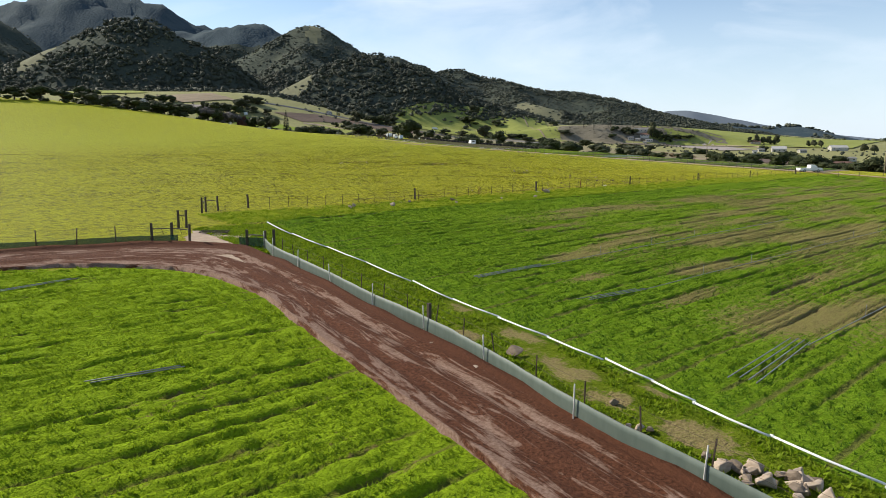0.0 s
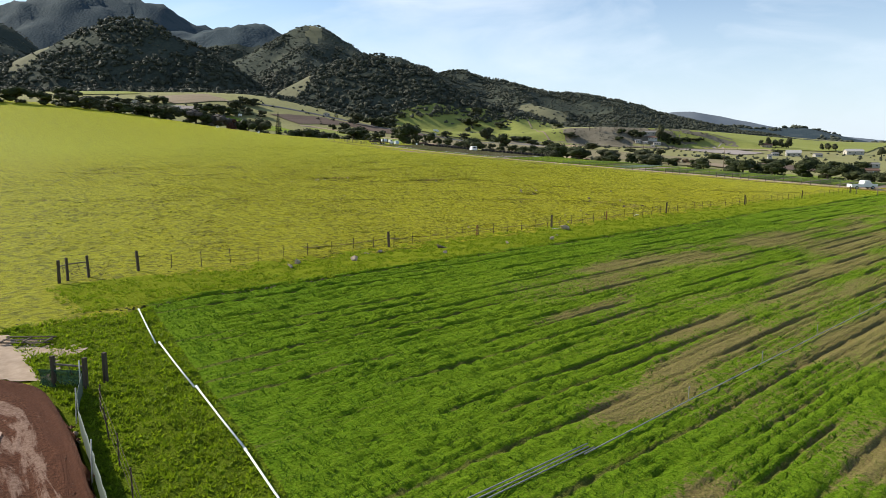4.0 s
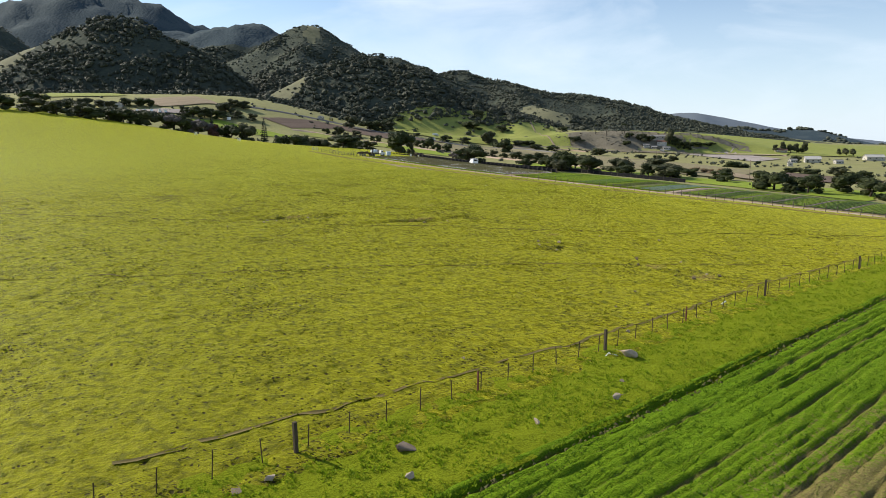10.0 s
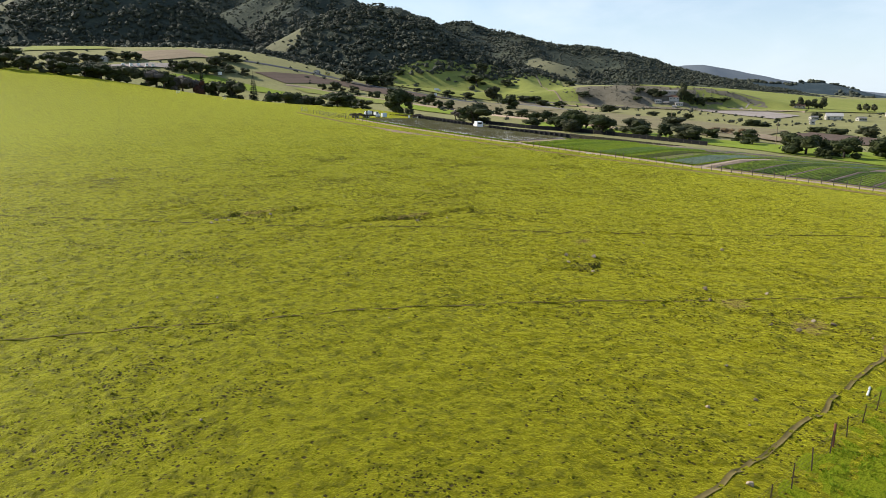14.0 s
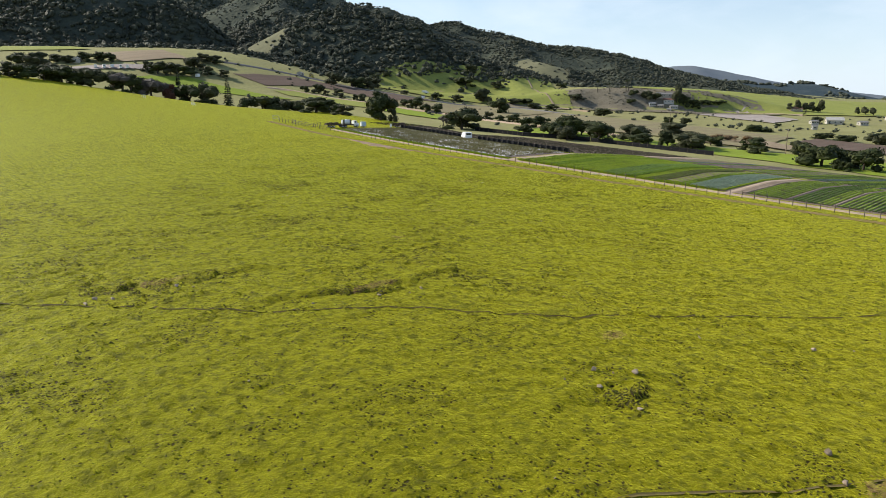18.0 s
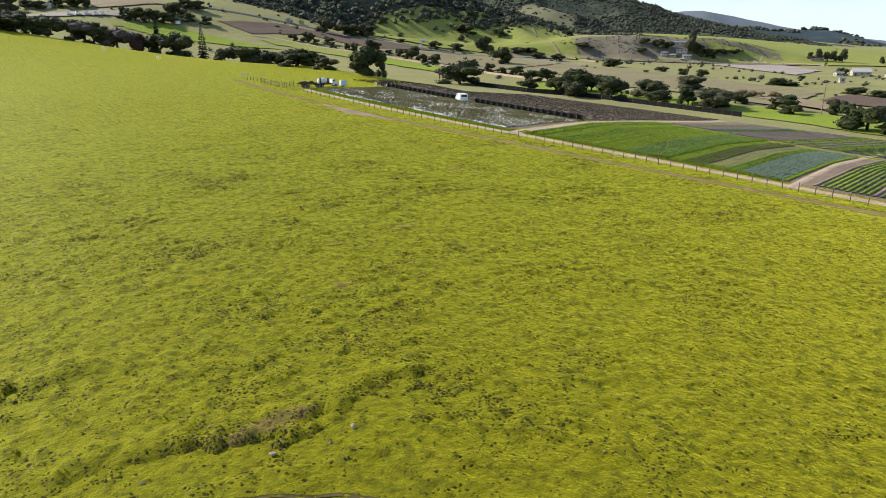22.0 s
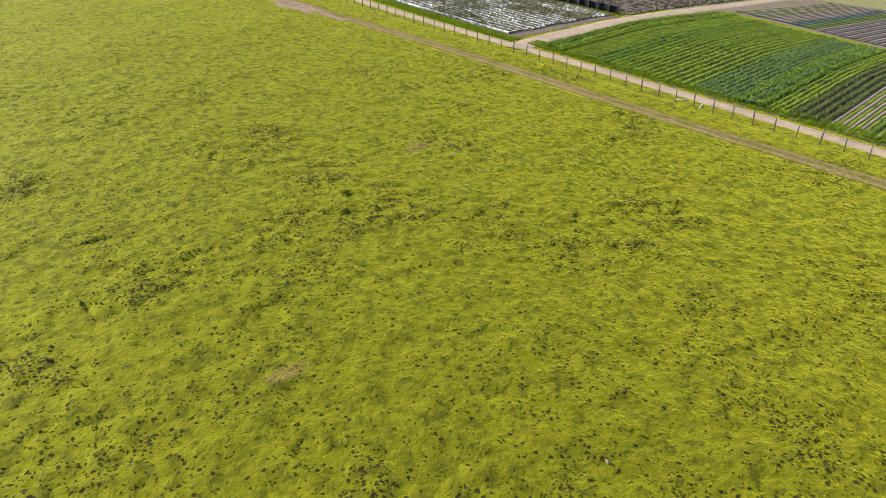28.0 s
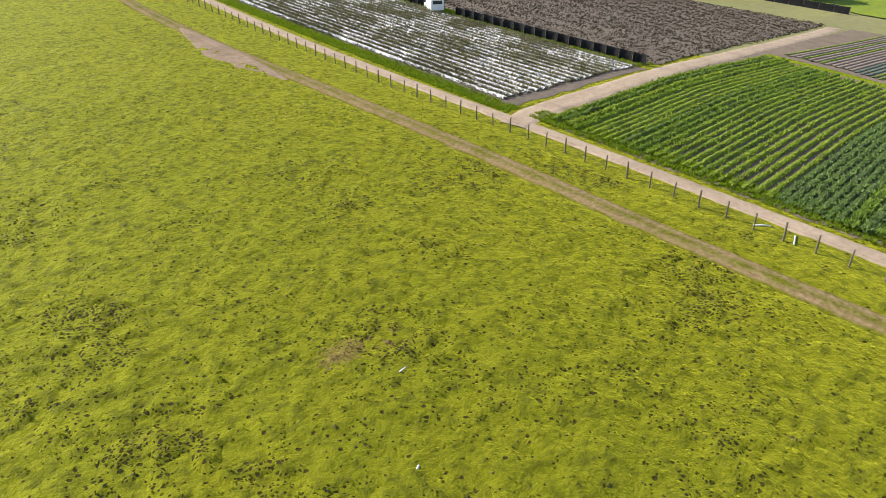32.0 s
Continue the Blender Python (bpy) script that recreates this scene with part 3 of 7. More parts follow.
def ribbon(name, left, right, across, lift, mat, label, category, shape=None, per=8, rag=0.0):
    """A strip between two splines with matching points, lying on the land; shape(s) gives its cross-section."""
    a, b = spline(left, per), spline(right, per)
    s = np.linspace(0, 1, across)
    p = a[:, None, :] * (1 - s)[None, :, None] + b[:, None, :] * s[None, :, None]
    x, y = p[..., 0], p[..., 1]
    if rag:
        k = np.zeros(across)
        k[0] = k[-1] = rag
        x = x + k * wavy(x, y, 0.9, 1.0) + k * 0.6 * wavy(x, y, 0.3, 2.0)
        y = y + k * wavy(x, y, 0.9, 3.0) + k * 0.6 * wavy(x, y, 0.3, 2.0)
    z = land(x, y) + lift
    if shape is not None:
        z = z + shape(s)[None, :] * (1 + 0.3 * wavy(x, y, 2.0))
    # the rim is let into the ground
    z[:, 0], z[:, -1] = land(x[:, 0], y[:, 0]) - 0.12, land(x[:, -1], y[:, -1]) - 0.12
    run = np.concatenate([[0], np.cumsum(np.hypot(*np.diff((a + b) / 2, axis=0).T))])
    uv = np.stack([np.broadcast_to(s, x.shape).ravel(), np.broadcast_to(run[:, None], x.shape).ravel()], -1)
    me = mesh_of(name, np.stack([x.ravel(), y.ravel(), z.ravel()], -1), grid_faces(len(a), across), mat, uvs=uv)
    return tagged(new(name, me), label, category, kind="structure")


# red dirt road: up along the silt fence, then round to the left
ROAD_L = [(6.0, -25.0), (10.2, 0.0), (12.0, 10.3), (13.2, 18.0), (14.6, 26.7), (15.5, 31.5), (15.4, 36.8), (13.6, 41.4), (9.6, 44.3), (5.5, 45.5), (-20, 51), (-70, 60)]
ROAD_R = [(10.6, -25.0), (14.3, 0.0), (16.0, 8.5), (17.5, 17.3), (18.8, 26.5), (19.8, 33.0), (20.6, 40.0), (20.2, 45.2), (16.4, 48.4), (11.5, 49.9), (6.8, 51.2), (-20, 56.8), (-70, 66)]
ROAD_L = ROAD_L[:7] + [(14.8, 39.4)] + ROAD_L[7:]


def road_section(s):
    ruts = -0.10 * np.exp(-((s - 0.30) / 0.07) ** 2) - 0.10 * np.exp(-((s - 0.66) / 0.07) ** 2)
    return 0.05 + ruts + 0.22 * np.exp(-((s - 0.97) / 0.035) ** 2) + 0.06 * np.exp(-((s - 0.02) / 0.03) ** 2)


ribbon("road", ROAD_L, ROAD_R, 33, 0.13, M_ROAD, "graded red dirt road with tyre tracks and pale dust", "road", road_section, 14, 0.18)
VERGE_R = [(10.4, -25), (18.6, 0), (20.3, 9), (22.0, 18), (23.5, 27), (24.7, 34), (26.2, 44), (27.8, 54)]

# worn cattle trails, the dirt track and the farm paths
def line_of(name, pts, half, mat, label, lift=0.03, per=10, across=5, rag=0.15, shape=None):
    p = np.array(pts, float)
    d = np.gradient(p, axis=0)
    nrm = np.stack([-d[:, 1], d[:, 0]], -1) / np.hypot(d[:, 0], d[:, 1])[:, None]
    return ribbon(name, p + nrm * half, p - nrm * half, across, lift, mat, label, "track", shape, per, rag)


M_TRAIL = dirt_material("trodden_trail", (0.075, 0.058, 0.024), (0.125, 0.10, 0.036), 2.0)
M_TRAIL_DRY = dirt_material("dry_trail", (0.145, 0.110, 0.040), (0.215, 0.170, 0.065), 2.0)
M_GREY_DIRT = dirt_material("grey_soil", (0.31, 0.265, 0.235), (0.39, 0.34, 0.305), 0.5)
M_GREEN_FAR = field_material("green_field", (0.235, 0.262, 0.062), (0.285, 0.300, 0.078), (0.20, 0.21, 0.062), 5, 15, 0.3)
M_BRIGHT_FAR = field_material("bright_field", (0.20, 0.265, 0.03), (0.24, 0.30, 0.036), (0.15, 0.20, 0.04), 5, 15, 0.3)
M_BROWN_FAR = field_material("ploughed_field", (0.125, 0.090, 0.070), (0.165, 0.120, 0.092), (0.10, 0.075, 0.056), 4, 15, 0.4)
M_TAN_FAR = field_material("tan_slope", (0.270, 0.210, 0.140), (0.335, 0.265, 0.180), (0.21, 0.165, 0.10), 8, 15, 0.4)
M_SCRUB = field_material("scrub_bank", (0.185, 0.160, 0.112), (0.250, 0.218, 0.160), (0.15, 0.132, 0.09), 3, 40, 0.5, 0.08)
M_VINE = field_material("row_crop_field", (0.225, 0.200, 0.105), (0.275, 0.245, 0.130), (0.205, 0.165, 0.11), 2.4, 0, 0.7)
M_ASPHALT = dirt_material("road_grey", (0.15, 0.14, 0.13), (0.20, 0.19, 0.18), 0.4)
line_of("dirt_track", [(172.0, 40), (169.0, 90), (168.0, 120), (167.3, 134), (167.0, 148), (166.8, 165), (165.8, 185), (164.6, 203), (164.5, 230), (168, 262)], 1.2, M_TRACK,
        "worn dirt track across the pasture", 0.10, 24, 9, 0.25, lambda s: -0.06 * np.exp(-((s - 0.25) / 0.12) ** 2) - 0.06 * np.exp(-((s - 0.78) / 0.12) ** 2))
line_of("bare_ground", [(164.3, 187), (163.9, 193), (163.5, 199), (163.9, 206), (164.3, 212)], np.array([[0.2], [1.5], [2.2], [1.5], [0.2]]), dirt_material("bare_earth", (0.235, 0.160, 0.100), (0.36, 0.265, 0.185), 1.5), "bare pinkish earth worn beside the track", 0.125, 12, 9, 0.3)
line_of("farm_path", [(174.2, 40), (174.4, 100), (174.6, 136), (174.6, 160), (173.9, 180), (173.6, 205), (174.5, 236)], 1.1, M_PALE_DIRT, "pale dirt farm path along the field fence", 0.06, 24, 7, 0.3)
LANE = [(173.4, 165.2), (177, 166.2), (183, 166.7), (190, 166.9), (198, 167.3), (206, 168.3), (220, 169.7), (240, 172.4), (256, 174.8), (271, 177.0), (281, 178.6)]
line_of("farm_path", LANE, 1.75, M_PALE_DIRT, "pale dirt farm path between the plots", 0.09, 20, 7, 0.35)
line_of("farm_path", [(173.0, 117.6), (190, 119.2), (212, 121.0), (250, 125), (292, 130)], 0.9, M_PALE_DIRT, "pale dirt farm path between the plots", 0.07, 20, 5, 0.3)

# ---- numpy noise and loose scatter ----
def hash2(i, j, seed):
    h = (i.astype(np.int64) * 374761393 + j.astype(np.int64) * 668265263 + seed * 1442695041) & 0xFFFFFFFF
    h = ((h ^ (h >> 13)) * 1274126177) & 0xFFFFFFFF
    return ((h ^ (h >> 16)) & 0xFFFF) / 65535.0


def vnoise(x, y, seed=0):
    i, j = np.floor(x), np.floor(y)
    fx, fy = x - i, y - j
    fx, fy = fx * fx * (3 - 2 * fx), fy * fy * (3 - 2 * fy)
    a, b, c, d = hash2(i, j, seed), hash2(i + 1, j, seed), hash2(i, j + 1, seed), hash2(i + 1, j + 1, seed)
    return (a * (1 - fx) + b * fx) * (1 - fy) + (c * (1 - fx) + d * fx) * fy


def fbm(x, y, seed=0, octaves=4):
    s, k, w = 0.0, 1.0, 0.0
    for o in range(octaves):
        s = s + k * vnoise(x * 2 ** o, y * 2 ** o, seed + o)
        w += k
        k *= 0.55
    return s / w


def trodden(x, y):
    """How far the cattle have poached the turf, 0 to 1; most in the old scrapes."""
    scrape = np.zeros_like(x)
    for sx, sy, rx, ry in ((84, 121.6, 8, 1.6), (98, 110.2, 7.5, 1.6), (98.5, 86.2, 3.0, 1.4), (104, 108.5, 4, 2.5)):
        scrape = np.maximum(scrape, np.exp(-((x - sx) / rx) ** 2 - ((y - sy + 0.2 * (x - sx)) / ry) ** 2))
    return 1.6 * scrape + (1 - scrape) * (0.12 + 0.88 * step(0.45, 0.70, fbm(x / 5.5, y / 5.5, 3, 5))) * (0.5 + 0.5 * step(105, 130, y)) * (1 - 0.75 * step(152, 180, y))


SCALDS = ((145.2, 149.3, 1.3, 0.7), (147.3, 148.9, 0.8, 0.6), (110.7, 124.2, 0.8, 0.5), (124.0, 133.0, 0.9, 0.5), (163.6, 198.5, 1.4, 4.0), (163.9, 206.5, 1.2, 3.0), (165.0, 190.0, 1.0, 3.0), (84.5, 122.8, 2.2, 0.5), (98.0, 111.2, 2.4, 0.5), (99.0, 74.0, 1.2, 1.0), (98.3, 68.5, 1.5, 1.0), (104.8, 92.5, 1.0, 0.6))


def scalded(x, y):
    """Bare reddish ground in a few known places."""
    k = np.zeros_like(x)
    for sx, sy, rx, ry in SCALDS:
        k = np.maximum(k, np.exp(-((x - sx) / rx) ** 2 - ((y - sy) / ry) ** 2))
    return 1.35 * k * (0.4 + 0.6 * fbm(x / 0.9, y / 0.9, 15, 3) / 0.5)


def hummocks(x, y):
    """Trampled pasture: humps, hoof pocks and the scrapes with their low banks."""
    worn = trodden(x, y)
    h = 0.28 * (fbm(x / 2.1, y / 1.6, 7, 3) - 0.5) + (0.15 + 0.34 * worn) * (fbm(x / 0.8, y / 0.65, 11, 2) - 0.5)
    pock = np.clip(vnoise(x / 0.55, y / 0.55, 31) - 0.60, 0, 1)
    h = h - (0.2 + 0.8 * worn) * pock
    for x0, y0, x1, y1, hi, wid in ((77, 124.5, 92, 121.5, 0.27, 1.8), (91, 112.5, 105, 110.2, 0.30, 1.8), (96, 87.6, 100, 86.6, 0.22, 1.6)):
        k = np.clip(((x - x0) * (x1 - x0) + (y - y0) * (y1 - y0)) / ((x1 - x0) ** 2 + (y1 - y0) ** 2), 0, 1)
        d = (x - x0 - k * (x1 - x0)) * (y1 - y0) - (y - y0 - k * (y1 - y0)) * (x1 - x0)
        d = d / math.hypot(x1 - x0, y1 - y0) + 1.4 * (k - 0.5) ** 2 * 4 + 0.5 * wavy(x, y, 3.0) + 0.9 * (fbm(x / 1.1, y / 1.1, 77, 3) - 0.5)
        far = np.hypot(x - x0 - k * (x1 - x0), y - y0 - k * (y1 - y0))
        h = h + hi * np.exp(-(d / wid) ** 2) * step(4.0, 1.5, far) - 0.8 * hi * np.exp(-((d - 1.9) / wid) ** 2) * step(4.5, 1.5, far)
    return h


TURF_U, TURF_W = (64.0, 292.0), (-98.0, 64.0)


def turf_keep(x, y):
    """How far the fine turf stands in: faded toward its rim, the headland, the fence and the dirt track."""
    u, w = uw(x, y)
    rim = np.minimum(np.minimum((u - TURF_U[0]) * 4, TURF_U[1] - u), np.minimum(w - TURF_W[0], (TURF_W[1] - w) * 3))
    lane = np.interp(y, [40, 90, 120, 134, 148, 165, 185, 203, 230, 262], [172, 169, 168, 167.3, 167, 166.8, 165.8, 164.6, 164.5, 168])
    return step(0, 42, rim) * step(59.6, 61.6, y) * step(171.5, 169.5, x) * step(0.9, 2.0, np.abs(x - lane))


def turf_corridor():
    """The pasture under the flight, fine enough to hold its humps."""
    us = np.concatenate([np.arange(TURF_U[0], 110, 0.4), np.arange(110, 220, 0.27), np.arange(220, TURF_U[1], 0.6)])
    ws = np.concatenate([np.arange(TURF_W[0], -30, 0.6), np.arange(-30, 30, 0.27), np.arange(30, TURF_W[1], 0.6)])
    u, w = np.meshgrid(us, ws, indexing="ij")
    x, y = xy(u, w)
    keep = turf_keep(x, y)
    z = land(x, y) + hummocks(x, y) * keep + np.where(keep > 0, 0.10 * np.clip(keep * 6, 0, 1), -0.3)
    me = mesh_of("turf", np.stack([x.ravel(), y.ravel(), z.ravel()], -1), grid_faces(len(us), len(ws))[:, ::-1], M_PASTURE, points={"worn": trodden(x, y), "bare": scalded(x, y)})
    return tagged(new("pasture_turf", me), "trampled pasture turf with humps and hoof marks", "grass", kind="structure")


turf_corridor()


def on_turf(x, y):
    k = turf_keep(x, y)
    return land(x, y) + np.where(k > 0, hummocks(x, y) * k + 0.10 * np.clip(k * 6, 0, 1), 0.0)


def tufts(name, x, y, z, high, wide, blades, mat, label, category, lean=0.5, seed=1):
    """Grass tufts: leaning blades, all in one mesh."""
    rng = np.random.default_rng(seed)
    n = len(x)
    a = rng.uniform(0, 2 * np.pi, (n, blades))
    r = rng.uniform(0, 0.5, (n, blades)) * wide[:, None]
    bx, by = x[:, None] + r * np.cos(a), y[:, None] + r * np.sin(a)
    h = high[:, None] * rng.uniform(0.6, 1.15, (n, blades))
    t = rng.uniform(0, 2 * np.pi, (n, blades))
    dx, dy = np.cos(t) * wide[:, None] * 0.34, np.sin(t) * wide[:, None] * 0.34
    lx, ly = np.cos(a) * h * lean + rng.normal(0, 0.25, a.shape) * h, np.sin(a) * h * lean + rng.normal(0, 0.25, a.shape) * h
    zz = np.broadcast_to(z[:, None], bx.shape)
    v = np.stack([np.stack([bx - dx, by - dy, zz - 0.03], -1), np.stack([bx + dx, by + dy, zz - 0.03], -1), np.stack([bx + lx, by + ly, zz + h], -1)], -2).reshape(-1, 3)
    f = np.arange(len(v)).reshape(-1, 3)
    return tagged(new(name, mesh_of(name, v, f, mat, False)), label, category, kind="stuff")


def clods(name, x, y, z, size, mat, label, seed=1):
    """Lumps of turned earth and hoof-cut turf: low irregular heaps in one mesh."""
    r = np.random.default_rng(seed)
    n = len(x)
    a = (np.arange(5) * 2 * np.pi / 5)[None] + r.normal(0, 0.25, (n, 5)) + r.uniform(0, 6, (n, 1))
    rad = size[:, None] * r.uniform(0.35, 0.65, (n, 5))
    ring = np.stack([x[:, None] + rad * np.cos(a), y[:, None] + rad * np.sin(a), np.broadcast_to(z[:, None] - 0.05, a.shape)], -1)
    tip = np.stack([x + r.normal(0, 0.12, n) * size, y + r.normal(0, 0.12, n) * size, z + size * r.uniform(0.12, 0.34, n)], -1)
    v = np.concatenate([ring, tip[:, None, :]], 1).reshape(-1, 3)
    k = np.arange(5)
    f = (np.stack([k, (k + 1) % 5, np.full(5, 5)], -1)[None] + (np.arange(n) * 6)[:, None, None]).reshape(-1, 3)
    return tagged(new(name, mesh_of(name, v, f, mat, False)), label, "clods", kind="stuff")


def lumpy(name, ys, s_of, left, right, height, soil, mat, lift, label, category="field", rows=None):
    """A crop lying on the land between two edges x(y), with its tussocks, furrows and bare ground in relief."""
    s = s_of[None, :]
    y = np.broadcast_to(ys[:, None], (len(ys), len(s_of)))
    x = left(ys)[:, None] * (1 - s) + right(ys)[:, None] * s
    so = soil(x, y)
    edge = np.minimum(np.minimum(s, 1 - s) * len(s_of), np.minimum(np.arange(len(ys)), np.arange(len(ys))[::-1])[:, None]) / 4.0
    z = land(x, y) + (lift + height(x, y, so)) * np.clip(edge, 0, 1) - 0.04 * (edge <= 0)
    me = mesh_of(name, np.stack([x.ravel(), y.ravel(), z.ravel()], -1), grid_faces(len(ys), len(s_of)), mat, points={"soil": so, "row": np.zeros_like(x) if rows is None else rows_of(x, y, *rows)})
    return tagged(new(name, me), label, category, kind="structure")


def rows_of(x, y, gap, seed):
    """Furrows along x at uneven spacing, fading in and out: 0 to 1."""
    yy = y + 0.22 * (fbm(x / 14, y / 3, seed, 2) - 0.5) * 2
    out = np.zeros_like(yy)
    for g, wide, k, sd in ((gap * 1.9, 0.15, 1.0, seed), (gap * 0.55, 0.085, 0.6, seed + 7)):
        n = np.floor(yy / g)
        off = (hash2(n, n * 0, sd) - 0.5) * 0.5 * g
        d = np.abs(yy - (n + 0.5) * g - off)
        on = 0.15 + 0.85 * step(0.30, 0.58, vnoise(x / 7 + 31 * hash2(n, n * 0, sd + 1), n * 7.3, sd + 2))
        out = np.maximum(out, k * np.exp(-(d / wide) ** 2) * on)
    return out


BARE = ((48, 39.2, 4.5, 0.6), (38.5, 29.4, 3.5, 1.2), (33.6, 24.2, 2.4, 0.8), (75, 34.8, 9.0, 1.2), (43, 21.4, 4.5, 0.9), (34.5, 13.0, 6.0, 2.6), (34, 18.0, 4.0, 0.6), (46, 30.5, 5.0, 0.6), (58, 27, 7.0, 1.0), (52, 33, 5.0, 0.7), (62, 46, 5.0, 0.8), (84, 44, 6.0, 1.2), (70, 22, 9, 1.6), (95, 38, 12, 1.5))


def grain_soil(x, y):
    k = np.zeros_like(x)
    for sx, sy, rx, ry in BARE:
        k = np.maximum(k, np.exp(-((x - sx) / rx) ** 2 - ((y - sy) / ry) ** 2))
    thin = step(26, 48, x + 0.4 * (20 - y)) * step(56, 44, y)
    w = fbm(x / 8, y / 2.2, 140, 4)
    return np.clip(0.70 * k * (0.5 + w) + thin * (0.36 + 1.0 * (w - 0.42)) + 0.25 * thin * rows_of(x, y, 0.86, 150), 0, 1)


def grain_height(x, y, so):
    lump = 0.32 * (fbm(x / 0.40, y / 0.28, 141, 3) - 0.5) + 0.16 * (fbm(x / 2.6, y / 1.3, 142, 2) - 0.5)
    ditch = -0.34 * np.exp(-((y - 54.75 - 0.10 * wavy(x, y, 6.0)) / 0.20) ** 2)
    return lump * (1 - 0.65 * so) - (0.10 + 0.10 * step(24, 42, x)) * rows_of(x, y, 0.86, 150) - 0.05 * so + ditch


def line_x(pts):
    ys_, xs_ = [p[1] for p in pts], [p[0] for p in pts]
    return lambda y: np.interp(y, ys_, xs_)


def young_soil(x, y):
    return np.clip(0.9 * (fbm(x / 3.2, y / 1.1, 160, 4) - 0.46) + 0.35 * rows_of(x, y, 0.85, 170), 0, 1)


def young_height(x, y, so):
    return 0.28 * (fbm(x / 0.42, y / 0.32, 161, 3) - 0.5) + 0.14 * (fbm(x / 2.4, y / 1.0, 162, 2) - 0.5) - 0.20 * rows_of(x, y, 0.85, 170)


def verge_soil(x, y):
    k = np.zeros_like(x)
    for sx, sy, rx, ry in ((20.0, 16.2, 0.9, 1.6), (19.7, 14.6, 0.8, 1.2), (19.6, 20.5, 0.7, 1.0), (18.9, 12.6, 0.9, 1.3), (21.6, 19.2, 0.7, 1.4), (20.8, 11.8, 0.6, 1.2), (22.6, 24.0, 0.6, 1.2), (18.6, 9.4, 0.9, 1.6)):
        k = np.maximum(k, np.exp(-((x - sx) / rx) ** 2 - ((y - sy) / ry) ** 2))
    return np.clip(1.0 * k * (0.45 + fbm(x / 0.8, y / 0.8, 180, 3)) + 0.9 * (fbm(x / 1.8, y / 1.8, 181, 3) - 0.54), 0, 1)


def verge_height(x, y, so):
    return 0.36 * (fbm(x / 0.6, y / 0.6, 182, 3) - 0.5) * (1 - 0.6 * so)


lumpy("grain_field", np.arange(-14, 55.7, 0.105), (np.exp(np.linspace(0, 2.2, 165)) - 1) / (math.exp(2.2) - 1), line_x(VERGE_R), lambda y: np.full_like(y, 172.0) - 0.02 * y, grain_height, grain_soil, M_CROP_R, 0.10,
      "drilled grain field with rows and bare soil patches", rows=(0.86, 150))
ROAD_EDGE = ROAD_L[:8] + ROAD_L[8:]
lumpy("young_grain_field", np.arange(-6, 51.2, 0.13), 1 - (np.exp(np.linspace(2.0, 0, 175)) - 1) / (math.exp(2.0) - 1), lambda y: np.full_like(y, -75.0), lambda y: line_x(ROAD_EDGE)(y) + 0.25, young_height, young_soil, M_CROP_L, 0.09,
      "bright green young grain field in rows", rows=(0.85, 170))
lumpy("verge", np.arange(-20, 54, 0.19), np.linspace(0, 1, 34), lambda y: line_x(ROAD_R[:8])(y) + 0.1, lambda y: line_x(VERGE_R)(y) + 0.2, verge_height, verge_soil, M_VERGE, 0.07,
      "rough grassy verge with bare earth between fence and field", "verge")

lumpy("headland", np.arange(55.0, 62.6, 0.2), (np.exp(np.linspace(0, 1.8, 210)) - 1) / (math.exp(1.8) - 1), lambda y: np.full_like(y, 24.5), lambda y: np.full_like(y, 169.0), lambda x, y, so: 0.8 * verge_height(x, y, so), lambda x, y: np.clip(0.9 * (fbm(x / 1.6, y / 1.1, 190, 4) - 0.52), 0, 1), M_HEAD, 0.08,
      "grassy headland along the wire fence", "verge")
M_ROAD_CLOD = leaf_material("red_clod", (0.11, 0.045, 0.022), (0.20, 0.10, 0.058))
M_WEED = leaf_material("weed_leaf", (0.095, 0.120, 0.010), (0.17, 0.19, 0.015), thin=0.3)
M_TURF = leaf_material("turf_blade", (0.15, 0.175, 0.008), (0.26, 0.275, 0.014), thin=0.5)
M_BLADE_R = leaf_material("grain_blade", (0.048, 0.115, 0.005), (0.135, 0.235, 0.012), thin=0.45)
M_BLADE_L = leaf_material("young_blade", (0.130, 0.205, 0.006), (0.270, 0.365, 0.014), thin=0.45)
rng = np.random.default_rng(5)


def scatter(x0, x1, y0, y1, n, test):
    x, y = rng.uniform(x0, x1, n), rng.uniform(y0, y1, n)
    k = test(x, y)
    return x[k], y[k]


# weeds, broken ground and grass clumps on the pasture
M_CLOD = leaf_material("turned_clod", (0.070, 0.066, 0.018), (0.150, 0.138, 0.036))
gx, gy = scatter(40, 171, 57, 225, 420000, lambda x, y: (turf_keep(x, y) > 0.9) & (np.abs(uw(x, y)[1]) < 26 + 6 * wavy(x, y, 9)) & (uw(x, y)[0] > 105) & (rng.uniform(0, 1, x.shape) < 0.012 + 0.55 * trodden(x, y) * step(0.50, 0.64, fbm(x / 2.2, y / 2.2, 19, 3))))
clods("turf_clods", gx, gy, on_turf(gx, gy), 0.07 + 0.20 * rng.uniform(0, 1, len(gx)) ** 2, M_CLOD, "dark clods of hoof-broken turf in the pasture")
gx, gy = scatter(28, 172, 57, 235, 120000, lambda x, y: rng.uniform(0, 1, x.shape) < turf_keep(x, y) * (0.05 + 0.6 * step(0.46, 0.62, fbm(x / 5, y / 4, 23))))
tufts("pasture_weeds", gx, gy, on_turf(gx, gy), rng.uniform(0.03, 0.08, len(gx)), rng.uniform(0.10, 0.25, len(gx)), 3, M_WEED, "low dark green weeds growing in the pasture", "weeds", 0.9, 2)
